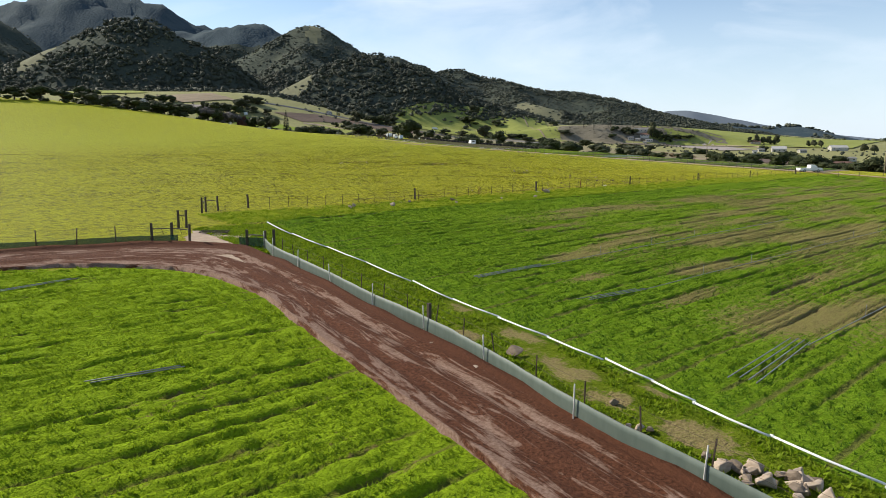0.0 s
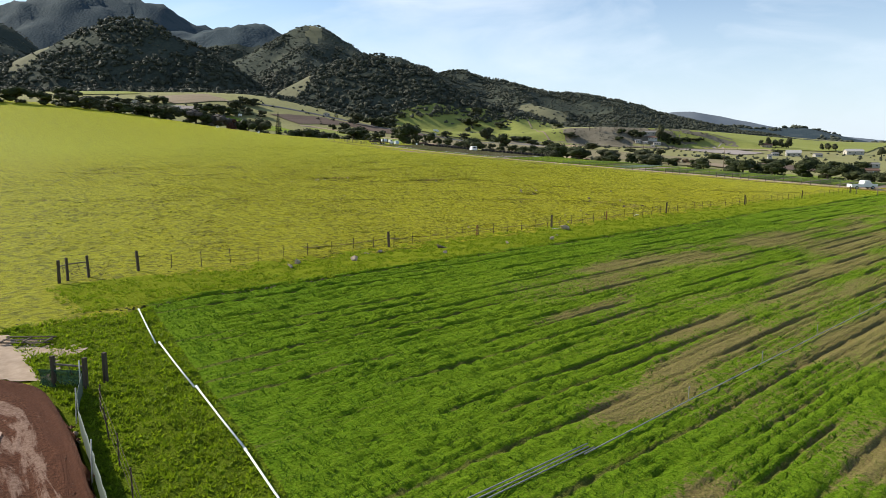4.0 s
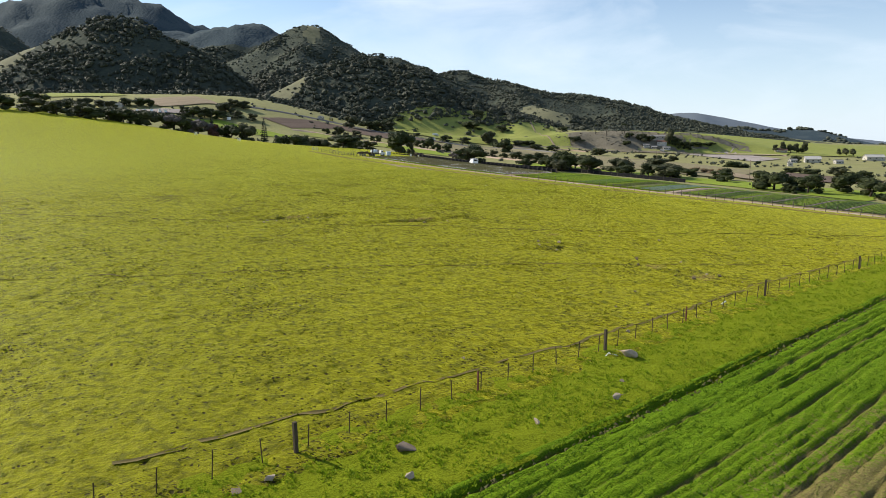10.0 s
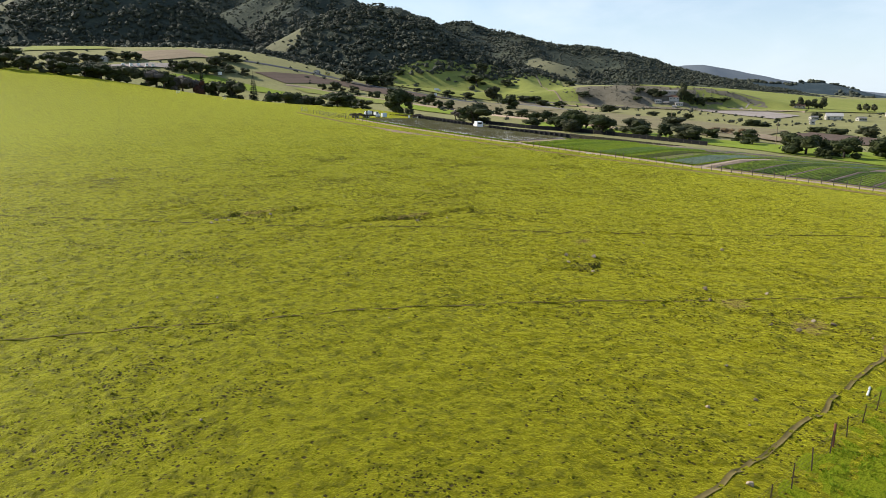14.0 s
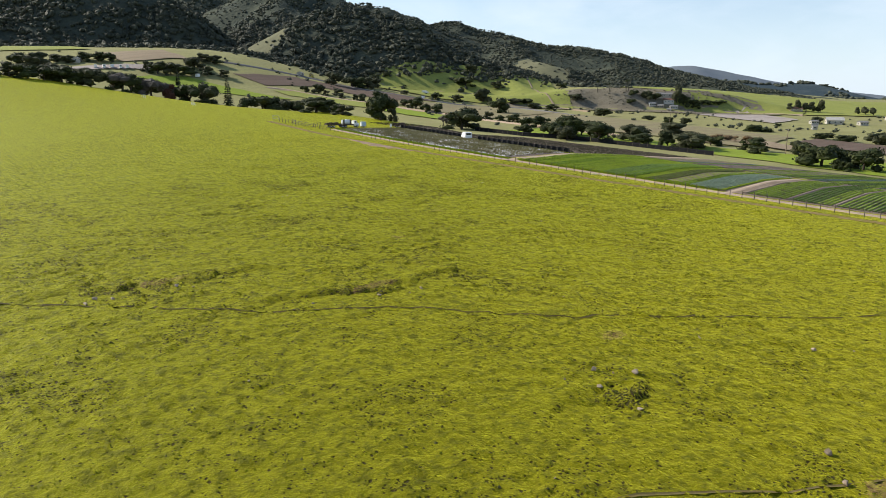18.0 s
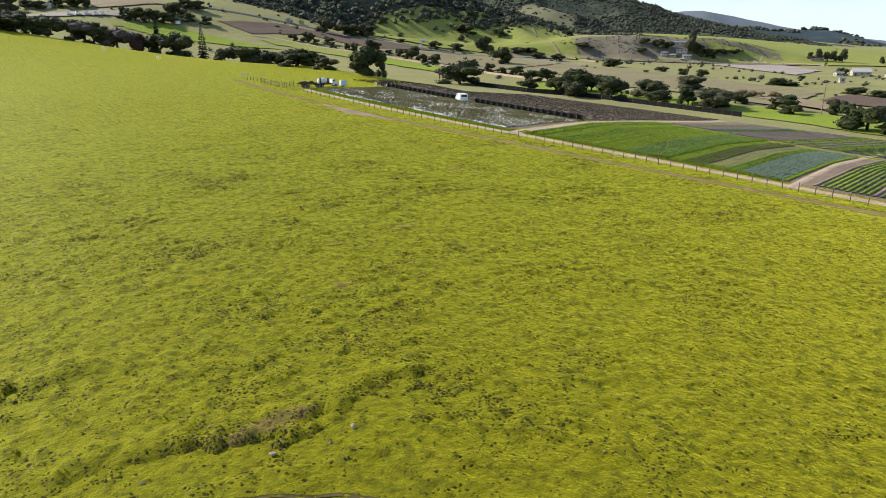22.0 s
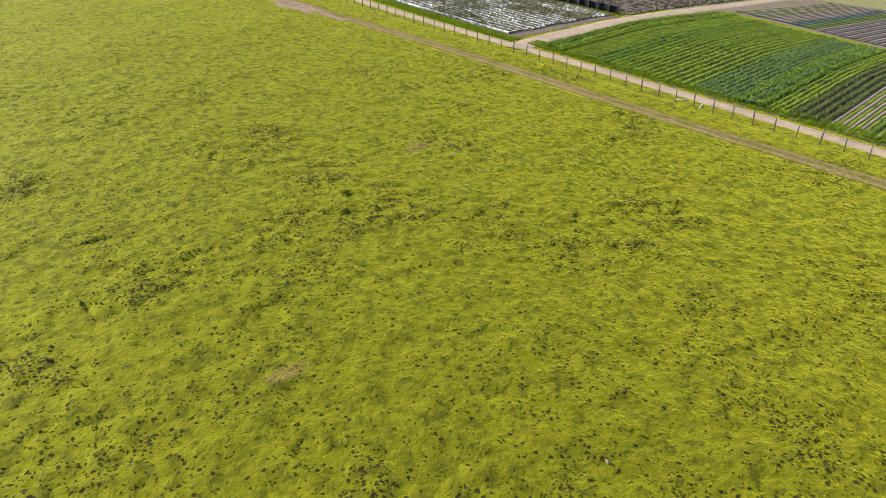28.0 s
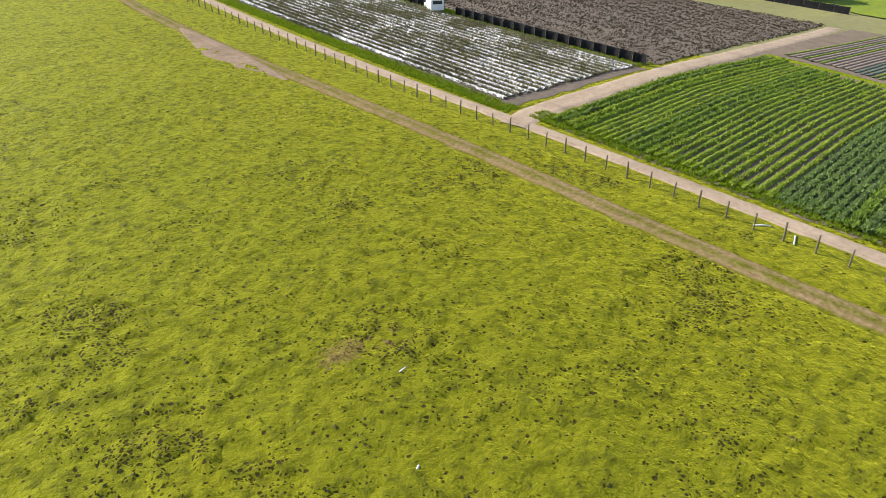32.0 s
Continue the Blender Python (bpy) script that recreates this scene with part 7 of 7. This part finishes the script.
# the plot under torn white mulch film, its beds along the fence
patch("plot_soil", [(176.8, 168.6), (199.8, 169.2), (200.4, 238), (177.2, 236)], 1.2, 0.03, M_SOIL_DARK, "dark soil of the mulched plot", "soil", 0.4)
mulch = thing("mulched_plot", put(188, 200), "strawberry plot under torn white plastic mulch", "crop rows")
for i in range(20):
    x0 = 178.2 + 1.09 * i
    ys, s = np.arange(170.6 + 0.2 * math.sin(i), 235.0, 0.5), np.linspace(-1, 1, 5)
    yy = ys[:, None] + 0 * s
    x = x0 + 0.31 * s + 0.04 * wavy(yy, yy, 2.0, i)
    z = land(x, yy) + 0.05 + 0.16 * np.clip(1 - s ** 4, 0, 1) + 0.04 * vnoise(yy / 0.4, x / 0.2, i) - mulch.location.z
    me = mesh_of("bed", np.stack([(x - mulch.location.x).ravel(), (yy - mulch.location.y).ravel(), z.ravel()], -1), grid_faces(len(ys), 5), M_MULCH)
    part("bed", me, M_MULCH, mulch)
vx_, vy_ = scatter(177.8, 199.5, 170.5, 235, 64000, lambda x, y: rng.uniform(0, 1, x.shape) < 0.28 + 0.72 * step(0.42, 0.62, fbm(x / 3.0, y / 4.0, 210, 3)) * step(0, 14, (x - 178) * 0.6 + (y - 172) * 0.5))
vx_ = np.where(rng.uniform(0, 1, len(vx_)) < 0.7, 178.2 + 1.09 * (np.round((vx_ - 178.745) / 1.09) + 0.5) + rng.normal(0, 0.13, len(vx_)), vx_)
M_DRY = leaf_material("dry_strawberry_leaf", (0.165, 0.155, 0.060), (0.30, 0.270, 0.125))
tufts("strawberry_plants", vx_, vy_, land(vx_, vy_) + 0.15, rng.uniform(0.16, 0.40, len(vx_)), rng.uniform(0.10, 0.22, len(vx_)), 3, M_DRY, "straggling strawberry plants and weeds on the mulch", "crop", 0.8, 24)
vx_, vy_ = scatter(199.6, 203.2, 170.5, 238, 5000, lambda x, y: x > 0)
tufts("path_weeds", vx_, vy_, land(vx_, vy_) + 0.03, rng.uniform(0.1, 0.3, len(vx_)), rng.uniform(0.12, 0.3, len(vx_)), 3, M_BLADE_L, "green weeds along the black screen", "weeds", 0.7, 26)
# the brown plot beyond, ridged
patch("brown_plot", [(202.8, 169.9), (282, 181.2), (288, 262), (202.8, 246)], 0.55, 0.06, M_SOIL_DARK, "brown ridged plot with low dark plants", "field", 0.3, shape=lambda x, y: 0.10 * np.sin(2 * np.pi * x / 1.15) + 0.06 * vnoise(x / 0.7, y / 0.7, 5))
vx_, vy_ = scatter(203.2, 284, 169, 258, 26000, lambda x, y: y > np.interp(x, LANE_X, LANE_Y) + 2.0)
vx_ = np.round((vx_ - 0.29) / 1.15) * 1.15 + 0.29 + rng.normal(0, 0.12, len(vx_))
tufts("brown_plot_plants", vx_, vy_, land(vx_, vy_) + 0.12, rng.uniform(0.1, 0.24, len(vx_)), rng.uniform(0.18, 0.4, len(vx_)), 3, leaf_material("dusty_leaf", (0.055, 0.052, 0.028), (0.11, 0.095, 0.055)), "low dusty plants on the brown ridges", "crop", 0.8, 25)


# ---- black screens round the plots ----
def screen(name, pts, h, label, bulge, post_h, near=True):
    f = thing(name, put(*pts[0]), label, "screen fence")
    me = post_mesh(post_h, 0.04, M_POST_GREY)
    for (xa, ya), (xb, yb) in zip(pts[:-1], pts[1:]):
        s = np.linspace(0, 1, 9)
        d = np.array([yb - ya, xa - xb]) / math.hypot(xb - xa, yb - ya)
        x = xa + (xb - xa) * s - d[0] * bulge * np.sin(np.pi * s)
        y = ya + (yb - ya) * s - d[1] * bulge * np.sin(np.pi * s)
        z = land(x, y)
        part("panel", cloth(x - f.location.x, y - f.location.y, z + 0.02 - f.location.z, z + h - 0.10 * np.sin(np.pi * s) - f.location.z, M_BLACK_CLOTH, "panel", 0.08), M_BLACK_CLOTH, f)
    for x, y in pts:
        part("post", me, M_POST_GREY, f, at=put(x, y) - f.location, turn=(random.uniform(-0.06, 0.06), random.uniform(-0.06, 0.06), 0))
    if near:
        for x, y in pts:
            part("stay", pipe([put(x, y, post_h * 0.85) - f.location, put(x - 0.7, y + 0.1, 0.02) - f.location], 0.012, M_STEEL, "stay", 4), M_STEEL, f)


screen("black_screen", [(201.2 - 0.04 * k, 170.3 + 1.86 * k) for k in range(18)], 1.25, "black fabric screen sagging between slim posts", -0.34, 1.65)
screen("black_screen", [(200.4, 208.4 + 1.86 * k) for k in range(16)], 1.25, "black fabric screen sagging between slim posts", -0.34, 1.65)
screen("dark_boundary_screen", [(299.2 - 0.02 * k, 303 - 3.1 * k) for k in range(11)] + [(302, 262), (305.5, 252), (307.6, 241)], 1.9, "tall black boundary screen under the oaks", -0.1, 2.3, False)
screen("dark_boundary_screen", [(307.6 - 0.1 * k, 240.8 - 3.5 * k) for k in range(17)], 1.7, "tall black boundary screen under the oaks", -0.1, 2.2, False)


# ---- vehicles ----
def wheel(parent, x, y, r, wdt=0.24):
    bm = bmesh.new()
    bmesh.ops.create_cone(bm, cap_ends=True, segments=20, radius1=r, radius2=r, depth=wdt, matrix=Matrix.Rotation(math.pi / 2, 4, "X"))
    bmesh.ops.bevel(bm, geom=[e for e in bm.edges if len(e.link_faces) == 2 and max(len(f.verts) for f in e.link_faces) > 4], offset=r * 0.14, segments=2, affect="EDGES")
    t = part("wheel", bm, M_RUBBER, parent, "black tyre on a pale rim", at=(x, y, r))
    bm = bmesh.new()
    bmesh.ops.create_cone(bm, cap_ends=True, segments=14, radius1=r * 0.58, radius2=r * 0.5, depth=wdt * 1.05, matrix=Matrix.Rotation(math.pi / 2, 4, "X"))
    part("rim", bm, M_GALV, t)


def body_mesh(profile, wide, mat, bevel=0.06, tuck=0.1):
    """A vehicle's shell: a side profile (x, z) pushed across, its upper part drawn in."""
    bm = bmesh.new()
    top = max(z for _, z in profile)
    rows = []
    for f in (-1, -0.94, 0.94, 1):
        rows.append([bm.verts.new((x, f * (wide / 2) * (1 - tuck * max(0, z - top * 0.5) / top), z - (0.03 if abs(f) == 1 else 0))) for x, z in profile])
    n = len(profile)
    for a, b in zip(rows[:-1], rows[1:]):
        for i in range(n):
            bm.faces.new((a[i], a[(i + 1) % n], b[(i + 1) % n], b[i]))
    bm.faces.new(list(reversed(rows[0])))
    bm.faces.new(rows[-1])
    bmesh.ops.recalc_face_normals(bm, faces=bm.faces)
    return finish(bm, mat, False, "body")


def van(x, y, rz, label, mat, L=5.4, H=2.25):
    v = thing("van", put(x, y), label, "van", rz=rz)
    prof = [(-L / 2, 0.35), (-L / 2, H - 0.12), (-L / 2 + 0.15, H), (L * 0.22, H), (L * 0.36, H * 0.62), (L / 2 - 0.05, H * 0.50), (L / 2, 0.42), (L / 2 - 0.1, 0.32)]
    part("body", body_mesh(prof, 1.95, mat), mat, v)
    w = bmesh.new()
    box(w, L * 0.292, 0, H * 0.80, 0.05, 1.55, 0.72)
    bmesh.ops.rotate(w, cent=(L * 0.292, 0, H * 0.80), matrix=Matrix.Rotation(-0.62, 3, "Y"), verts=w.verts)
    part("windscreen", w, M_GLASS_DARK, v)
    for s in (-1, 1):
        part("side_window", box(bmesh.new(), L * 0.16, s * 0.93, H * 0.76, 0.85, 0.03, 0.5, 0.01), M_GLASS_DARK, v)
        for wx in (-L * 0.31, L * 0.30):
            wheel(v, wx, s * 0.86, 0.34)
        part("headlight", box(bmesh.new(), L / 2 - 0.03, s * 0.72, 0.82, 0.06, 0.26, 0.18, 0.02), M_GALV, v)
        part("mirror", box(bmesh.new(), L * 0.27, s * 1.08, H * 0.62, 0.1, 0.2, 0.26, 0.03), M_RUBBER, v)
    part("bumper", box(bmesh.new(), L / 2, 0, 0.42, 0.14, 1.8, 0.2, 0.04), M_RUBBER, v)
    part("rear_window", box(bmesh.new(), -L / 2 - 0.005, 0, H * 0.76, 0.02, 1.4, 0.5, 0.005), M_GLASS_DARK, v)
    return v


def pickup(x, y, rz, label, mat, L=5.3):
    v = thing("pickup_truck", put(x, y), label, "pickup", rz=rz)
    prof = [(-L / 2, 0.45), (-L / 2, 1.05), (-0.25, 1.05), (-0.1, 1.75), (1.0, 1.75), (1.45, 1.12), (L / 2 - 0.05, 1.0), (L / 2, 0.5)]
    part("body", body_mesh(prof, 1.9, mat, tuck=0.14), mat, v)
    part("cargo_bed", box(bmesh.new(), -1.5, 0, 1.03, 2.1, 1.6, 0.06, 0.01), M_RUBBER, v)
    for s in (-1, 1):
        part("side_window", box(bmesh.new(), 0.45, s * 0.83, 1.42, 0.9, 0.03, 0.4, 0.01), M_GLASS_DARK, v)
        for wx in (-1.6, 1.65):
            wheel(v, wx, s * 0.85, 0.38)
    w = bmesh.new()
    box(w, 1.22, 0, 1.44, 0.05, 1.5, 0.7)
    bmesh.ops.rotate(w, cent=(1.22, 0, 1.44), matrix=Matrix.Rotation(-0.62, 3, "Y"), verts=w.verts)
    part("windscreen", w, M_GLASS_DARK, v)
    part("bumper", box(bmesh.new(), L / 2, 0, 0.5, 0.14, 1.8, 0.22, 0.04), M_GALV, v)
    return v


def truck(x, y, rz, label, load):
    v = thing("truck", put(x, y), label, "truck", rz=rz)
    part("chassis", box(bmesh.new(), -0.6, 0, 0.85, 7.2, 0.9, 0.22, 0.03), M_STEEL, v)
    prof = [(1.7, 0.55), (1.7, 2.35), (2.6, 2.4), (2.95, 1.6), (3.6, 1.45), (3.65, 0.6)]
    part("cab", body_mesh(prof, 2.1, M_WHITE), M_WHITE, v)
    part("windscreen", box(bmesh.new(), 2.83, 0, 1.98, 0.06, 1.7, 0.6, 0.01), M_GLASS_DARK, v)
    for s in (-1, 1):
        part("side_window", box(bmesh.new(), 2.2, s * 1.01, 1.95, 0.7, 0.03, 0.5, 0.01), M_GLASS_DARK, v)
        for wx in (-2.8, -1.7, 2.9):
            wheel(v, wx, s * 0.95, 0.48, 0.3)
    part("deck", box(bmesh.new(), -1.2, 0, 1.08, 5.6, 2.3, 0.14, 0.02), M_POST, v)
    if load == "tank":
        bm = bmesh.new()
        bmesh.ops.create_cone(bm, cap_ends=True, segments=20, radius1=0.82, radius2=0.82, depth=3.6, matrix=Matrix.Translation((-1.0, 0, 1.95)) @ Matrix.Rotation(math.pi / 2, 4, "Y"))
        bmesh.ops.bevel(bm, geom=[e for e in bm.edges if max(len(f.verts) for f in e.link_faces) > 4], offset=0.22, segments=3, affect="EDGES")
        part("tank", bm, M_WHITE, v, "round white water tank")
        part("hatch", rod(bmesh.new(), (-1.0, 0, 2.7), (-1.0, 0, 2.92), 0.28, 0.28, 12), M_WHITE, v)
        for k in (-2.3, 0.3):
            part("tank_strap", box(bmesh.new(), k, 0, 1.95, 0.08, 1.72, 1.72, 0.3), M_STEEL, v)
    return v


def box_trailer(x, y, rz, label, mat):
    v = thing("box_trailer", put(x, y), label, "trailer", rz=rz)
    part("body", box(bmesh.new(), 0, 0, 1.75, 2.6, 2.1, 2.3, 0.08), mat, v)
    part("door", box(bmesh.new(), -1.31, 0, 1.7, 0.04, 1.5, 1.9, 0.01), M_WHITE, v)
    part("drawbar", rod(bmesh.new(), (1.3, 0, 0.55), (2.4, 0, 0.45), 0.06), M_STEEL, v)
    for s in (-1, 1):
        wheel(v, -0.2, s * 0.95, 0.36)
    return v


def flatbed(x, y, rz, label, clutter=True):
    v = thing("flatbed_trailer", put(x, y), label, "trailer", rz=rz)
    part("deck", box(bmesh.new(), 0, 0, 0.85, 4.6, 2.1, 0.14, 0.02), M_POST, v)
    part("drawbar", rod(bmesh.new(), (2.3, 0, 0.7), (3.4, 0, 0.5), 0.06), M_STEEL, v)
    for s in (-1, 1):
        part("side_rail", box(bmesh.new(), 0, s * 1.05, 1.1, 4.6, 0.06, 0.3, 0.01), M_STEEL, v)
        for wx in (-0.9, 0.0):
            wheel(v, wx, s * 0.95, 0.36)
    if clutter:
        for k in range(4):
            part("crate", box(bmesh.new(), -1.6 + k * 0.95, random.uniform(-0.3, 0.3), 1.2, 0.8, 1.0, 0.55 + 0.2 * (k % 2), 0.03), M_STEEL if k % 2 else M_POST, v)
    return v


van(200.1, 206.2, 62, "white panel van parked in the gap of the black screen", M_WHITE, 4.5, 1.9)
flatbed(177.3, 240.0, -10, "dark flatbed trailer loaded with crates")
truck(183.2, 240.3, -8, "flatbed truck carrying a round white water tank", "tank").scale = (0.84, 0.84, 0.84)
box_trailer(188.0, 239.6, -8, "pale blue box trailer parked by the plots", M_BLUE).scale = (0.6, 0.6, 0.6)
flatbed(202.5, 239.5, 20, "flatbed trailer by the end of the black screen")
pickup(172.0, 61.5, -42, "pale grey pickup parked at the field corner", M_WHITE)
for bx0, by0 in ((203.6, 240.6), (204.3, 239.8), (199.4, 240.4)):
    t = thing("water_drum", put(bx0, by0), "white plastic water drum standing by the trailer", "drum", "drums")
    part("barrel", rod(bmesh.new(), (0, 0, 0), (0, 0, 1.0), 0.33, 0.33, 14, 3, 0.0), M_WHITE, t)
    part("lid", rod(bmesh.new(), (0, 0, 1.0), (0, 0, 1.05), 0.35, 0.35, 14), M_BLUE, t)


# ---- corral, feeders, poles ----
def rail_fence(name, pts, h, rails, label, mat):
    f = thing(name, put(*pts[0]), label, "fence")
    me = post_mesh(h, 0.07, mat)
    for x, y in pts:
        part("post", me, mat, f, at=put(x, y) - f.location, turn=(random.uniform(-0.04, 0.04), random.uniform(-0.04, 0.04), 0))
    for a, b in zip(pts[:-1], pts[1:]):
        for k in range(rails):
            part("rail", rod(bmesh.new(), put(*a, h * (k + 0.7) / rails) - f.location, put(*b, h * (k + 0.7) / rails) - f.location, 0.045, 0.04), mat, f)


rail_fence("corral", [(171.7, 254.0), (170.6, 250.0), (170.4, 246.5), (170.7, 243.6), (171.4, 241.2), (173.6, 242.4), (176.0, 244.6)], 1.35, 3, "weathered rail corral at the head of the farm path", M_POST_GREY)
rail_fence("rail_gate", [(173.2, 269.0), (174.4, 267.2)], 1.4, 3, "pale rail gate panel standing in the pasture", M_CONCRETE)
for fx0, fy0 in ((166, 368), (177, 343)):
    t = thing("feeder", put(fx0, fy0), "white metal hay feeder standing in the pasture", "feeder", "feeders", 30)
    for k in range(4):
        part("leg", rod(bmesh.new(), (1.2 * (k // 2), 0.9 * (k % 2), -0.1), (1.2 * (k // 2), 0.9 * (k % 2), 1.4), 0.05), M_WHITE, t)
    for k in range(3):
        part("rail", box(bmesh.new(), 0.6, 0, 0.5 + 0.4 * k, 1.3, 0.05, 0.12, 0.01), M_WHITE, t)
        part("rail", box(bmesh.new(), 0.6, 0.9, 0.5 + 0.4 * k, 1.3, 0.05, 0.12, 0.01), M_WHITE, t)
M_POLE = speckled("pole_wood", (0.20, 0.145, 0.095), (0.29, 0.22, 0.155), 9, streak=(1, 1, 0.1))
for px0, py0, ph in ((338.5, 172, 10.0), (262, 70, 9.5), (420, 268, 9.5)):
    t = thing("utility_pole", put(px0, py0), "brown wooden utility pole with a crossarm", "utility pole", "utility poles", 30)
    part("pole", rod(bmesh.new(), (0, 0, -0.5), (0, 0, ph), 0.16, 0.11, 8, 3, 0.01), M_POLE, t)
    part("crossarm", box(bmesh.new(), 0, 0, ph - 0.6, 2.2, 0.1, 0.13, 0.01), M_POLE, t)
    for k in (-0.95, -0.35, 0.35, 0.95):
        part("insulator", rod(bmesh.new(), (k, 0, ph - 0.54), (k, 0, ph - 0.34), 0.05, 0.04, 8), M_WHITE, t)


# ---- farmhouses and sheds ----
def house(x, y, rz, L, W, H, roof_h, label, wall=M_WALL, roof=M_ROOF, cat="house", group="", openings=3):
    L, W, H, roof_h = 0.75 * L, 0.75 * W, 0.78 * H, 0.7 * roof_h
    h = thing("house" if cat == "house" else "shed", put(x, y), label, cat, group, rz)
    bm = bmesh.new()
    v = [bm.verts.new(p) for p in ((-L / 2, -W / 2, -1.5), (L / 2, -W / 2, -1.5), (L / 2, W / 2, -1.5), (-L / 2, W / 2, -1.5), (-L / 2, -W / 2, H), (L / 2, -W / 2, H), (L / 2, W / 2, H), (-L / 2, W / 2, H), (-L / 2, 0, H + roof_h), (L / 2, 0, H + roof_h))]
    for f in ((0, 1, 5, 4), (2, 3, 7, 6), (1, 2, 6, 9, 5), (3, 0, 4, 8, 7), (3, 2, 1, 0)):
        bm.faces.new([v[i] for i in f])
    part("wall", bm, wall, h)
    for s in (-1, 1):
        ang = math.atan2(roof_h, W / 2)
        ln = math.hypot(roof_h, W / 2) + 0.4
        bm = bmesh.new()
        bmesh.ops.create_cube(bm, size=1.0, matrix=Matrix.Translation((0, s * W / 4, H + roof_h / 2 + 0.08)) @ Matrix.Rotation(-s * ang, 4, "X") @ Matrix.Diagonal((L + 0.8, ln, 0.14, 1)))
        part("roof", bm, roof, h)
    for s in (-1, 1):
        for k in range(openings):
            ox = (k + 0.5) / openings * L - L / 2
            if k == openings // 2 and s == -1:
                part("door", box(bmesh.new(), ox, s * (W / 2 + 0.02), 1.0, 1.0, 0.08, 2.1, 0.01), M_POST, h)
            else:
                w = part("window", box(bmesh.new(), ox, s * (W / 2 + 0.02), H * 0.58, 1.5, 0.08, 1.1, 0.01), M_WHITE, h)
                part("pane", box(bmesh.new(), ox, s * (W / 2 + 0.06), H * 0.58, 1.3, 0.03, 0.9), M_GLASS_DARK, w)
    for s in (-1, 1):
        w = part("window", box(bmesh.new(), s * (L / 2 + 0.02), 0, H * 0.58, 0.08, 1.4, 1.1, 0.01), M_WHITE, h)
        part("pane", box(bmesh.new(), s * (L / 2 + 0.06), 0, H * 0.58, 0.03, 1.2, 0.9), M_GLASS_DARK, w)


house(644, 403, 130, 18, 8, 3.2, 1.8, "long pale farm building with a grey roof on the bench", M_WALL, M_ROOF, "shed")
house(641, 396, 125, 12, 8, 3.2, 2.0, "pale farmhouse with a brown roof on the bench", M_WALL, M_ROOF_RED)
house(628, 405, 140, 8, 6, 2.8, 1.4, "small pale house on the eroded bank", M_WALL, M_ROOF)
house(631, 398, 120, 7, 5, 2.6, 1.2, "small tan house on the eroded bank", M_WALL_TAN, M_ROOF)
house(638, 389, 135, 9, 6, 2.8, 1.4, "white house on the eroded bank", M_WALL, M_ROOF)
house(631, 389, 110, 5, 4, 2.4, 1.0, "white shed on the eroded bank", M_WALL, M_ROOF, "shed", "", 1)
house(730, 318, 130, 14, 9, 3.4, 2.2, "tan house among eucalyptus trees", M_WALL_TAN, M_ROOF_RED)
house(594, 253, 140, 7, 5, 2.6, 1.2, "white cottage in the valley", M_WALL, M_ROOF)
house(614, 246, 120, 15, 10, 3.6, 3.2, "white barn with a steep pale roof", M_WALL, M_CONCRETE, "shed")
house(623, 230, 140, 8, 6, 2.8, 1.4, "small white house with a dark roof", M_WALL, M_ROOF)
house(525, 228, 130, 4, 3, 3.2, 0.8, "narrow white pump house in the valley", M_WALL, M_ROOF, "shed", "", 1)
house(722, 234, 130, 20, 12, 4.0, 3.0, "large white house with a pale roof", M_WALL, M_CONCRETE)
house(682, 168, 120, 9, 7, 3.0, 1.6, "pale cottage beside tall trees", M_WALL, M_ROOF)
house(391, 127, -42, 20, 6, 2.6, 1.2, "long low building with a red-brown roof", M_WALL_TAN, M_ROOF_RED, "shed")
house(480, 150, -42, 14, 6, 2.6, 1.2, "long low shed with a grey roof", M_WALL, M_ROOF, "shed")
house(194, 660, 60, 9, 6, 2.8, 1.6, "pale farmhouse with a grey roof under the hills", M_WALL, M_ROOF)
house(210, 690, 50, 9, 6, 2.8, 1.6, "white farmhouse under the hills", M_WALL, M_CONCRETE)
house(219, 673, 60, 11, 7, 3.0, 1.8, "pale barn under the hills", M_WALL, M_CONCRETE, "shed")
house(376, 598, 40, 8, 6, 2.8, 1.5, "white house beside the hill road", M_WALL, M_ROOF)
house(387, 598, 40, 5, 4, 2.8, 1.0, "small yellow shed beside the hill road", speckled("yellow_wall", (0.50, 0.40, 0.10), (0.58, 0.47, 0.16), 4), M_ROOF, "shed", "", 1)
for i, (vx0, vy0, rz) in enumerate(((223, 640, 70), (228, 637, 80), (233, 634, 60), (238, 630, 75), (242, 627, 70), (257, 616, 60), (281, 589, 20), (487, 560, -40), (452, 522, -50))):
    if i % 2:
        van(vx0, vy0, rz, "white camper van parked far off under the hills", M_WHITE, 6.4, 2.7)
    else:
        box_trailer(vx0, vy0, rz, "white camper trailer parked far off under the hills", M_WHITE)
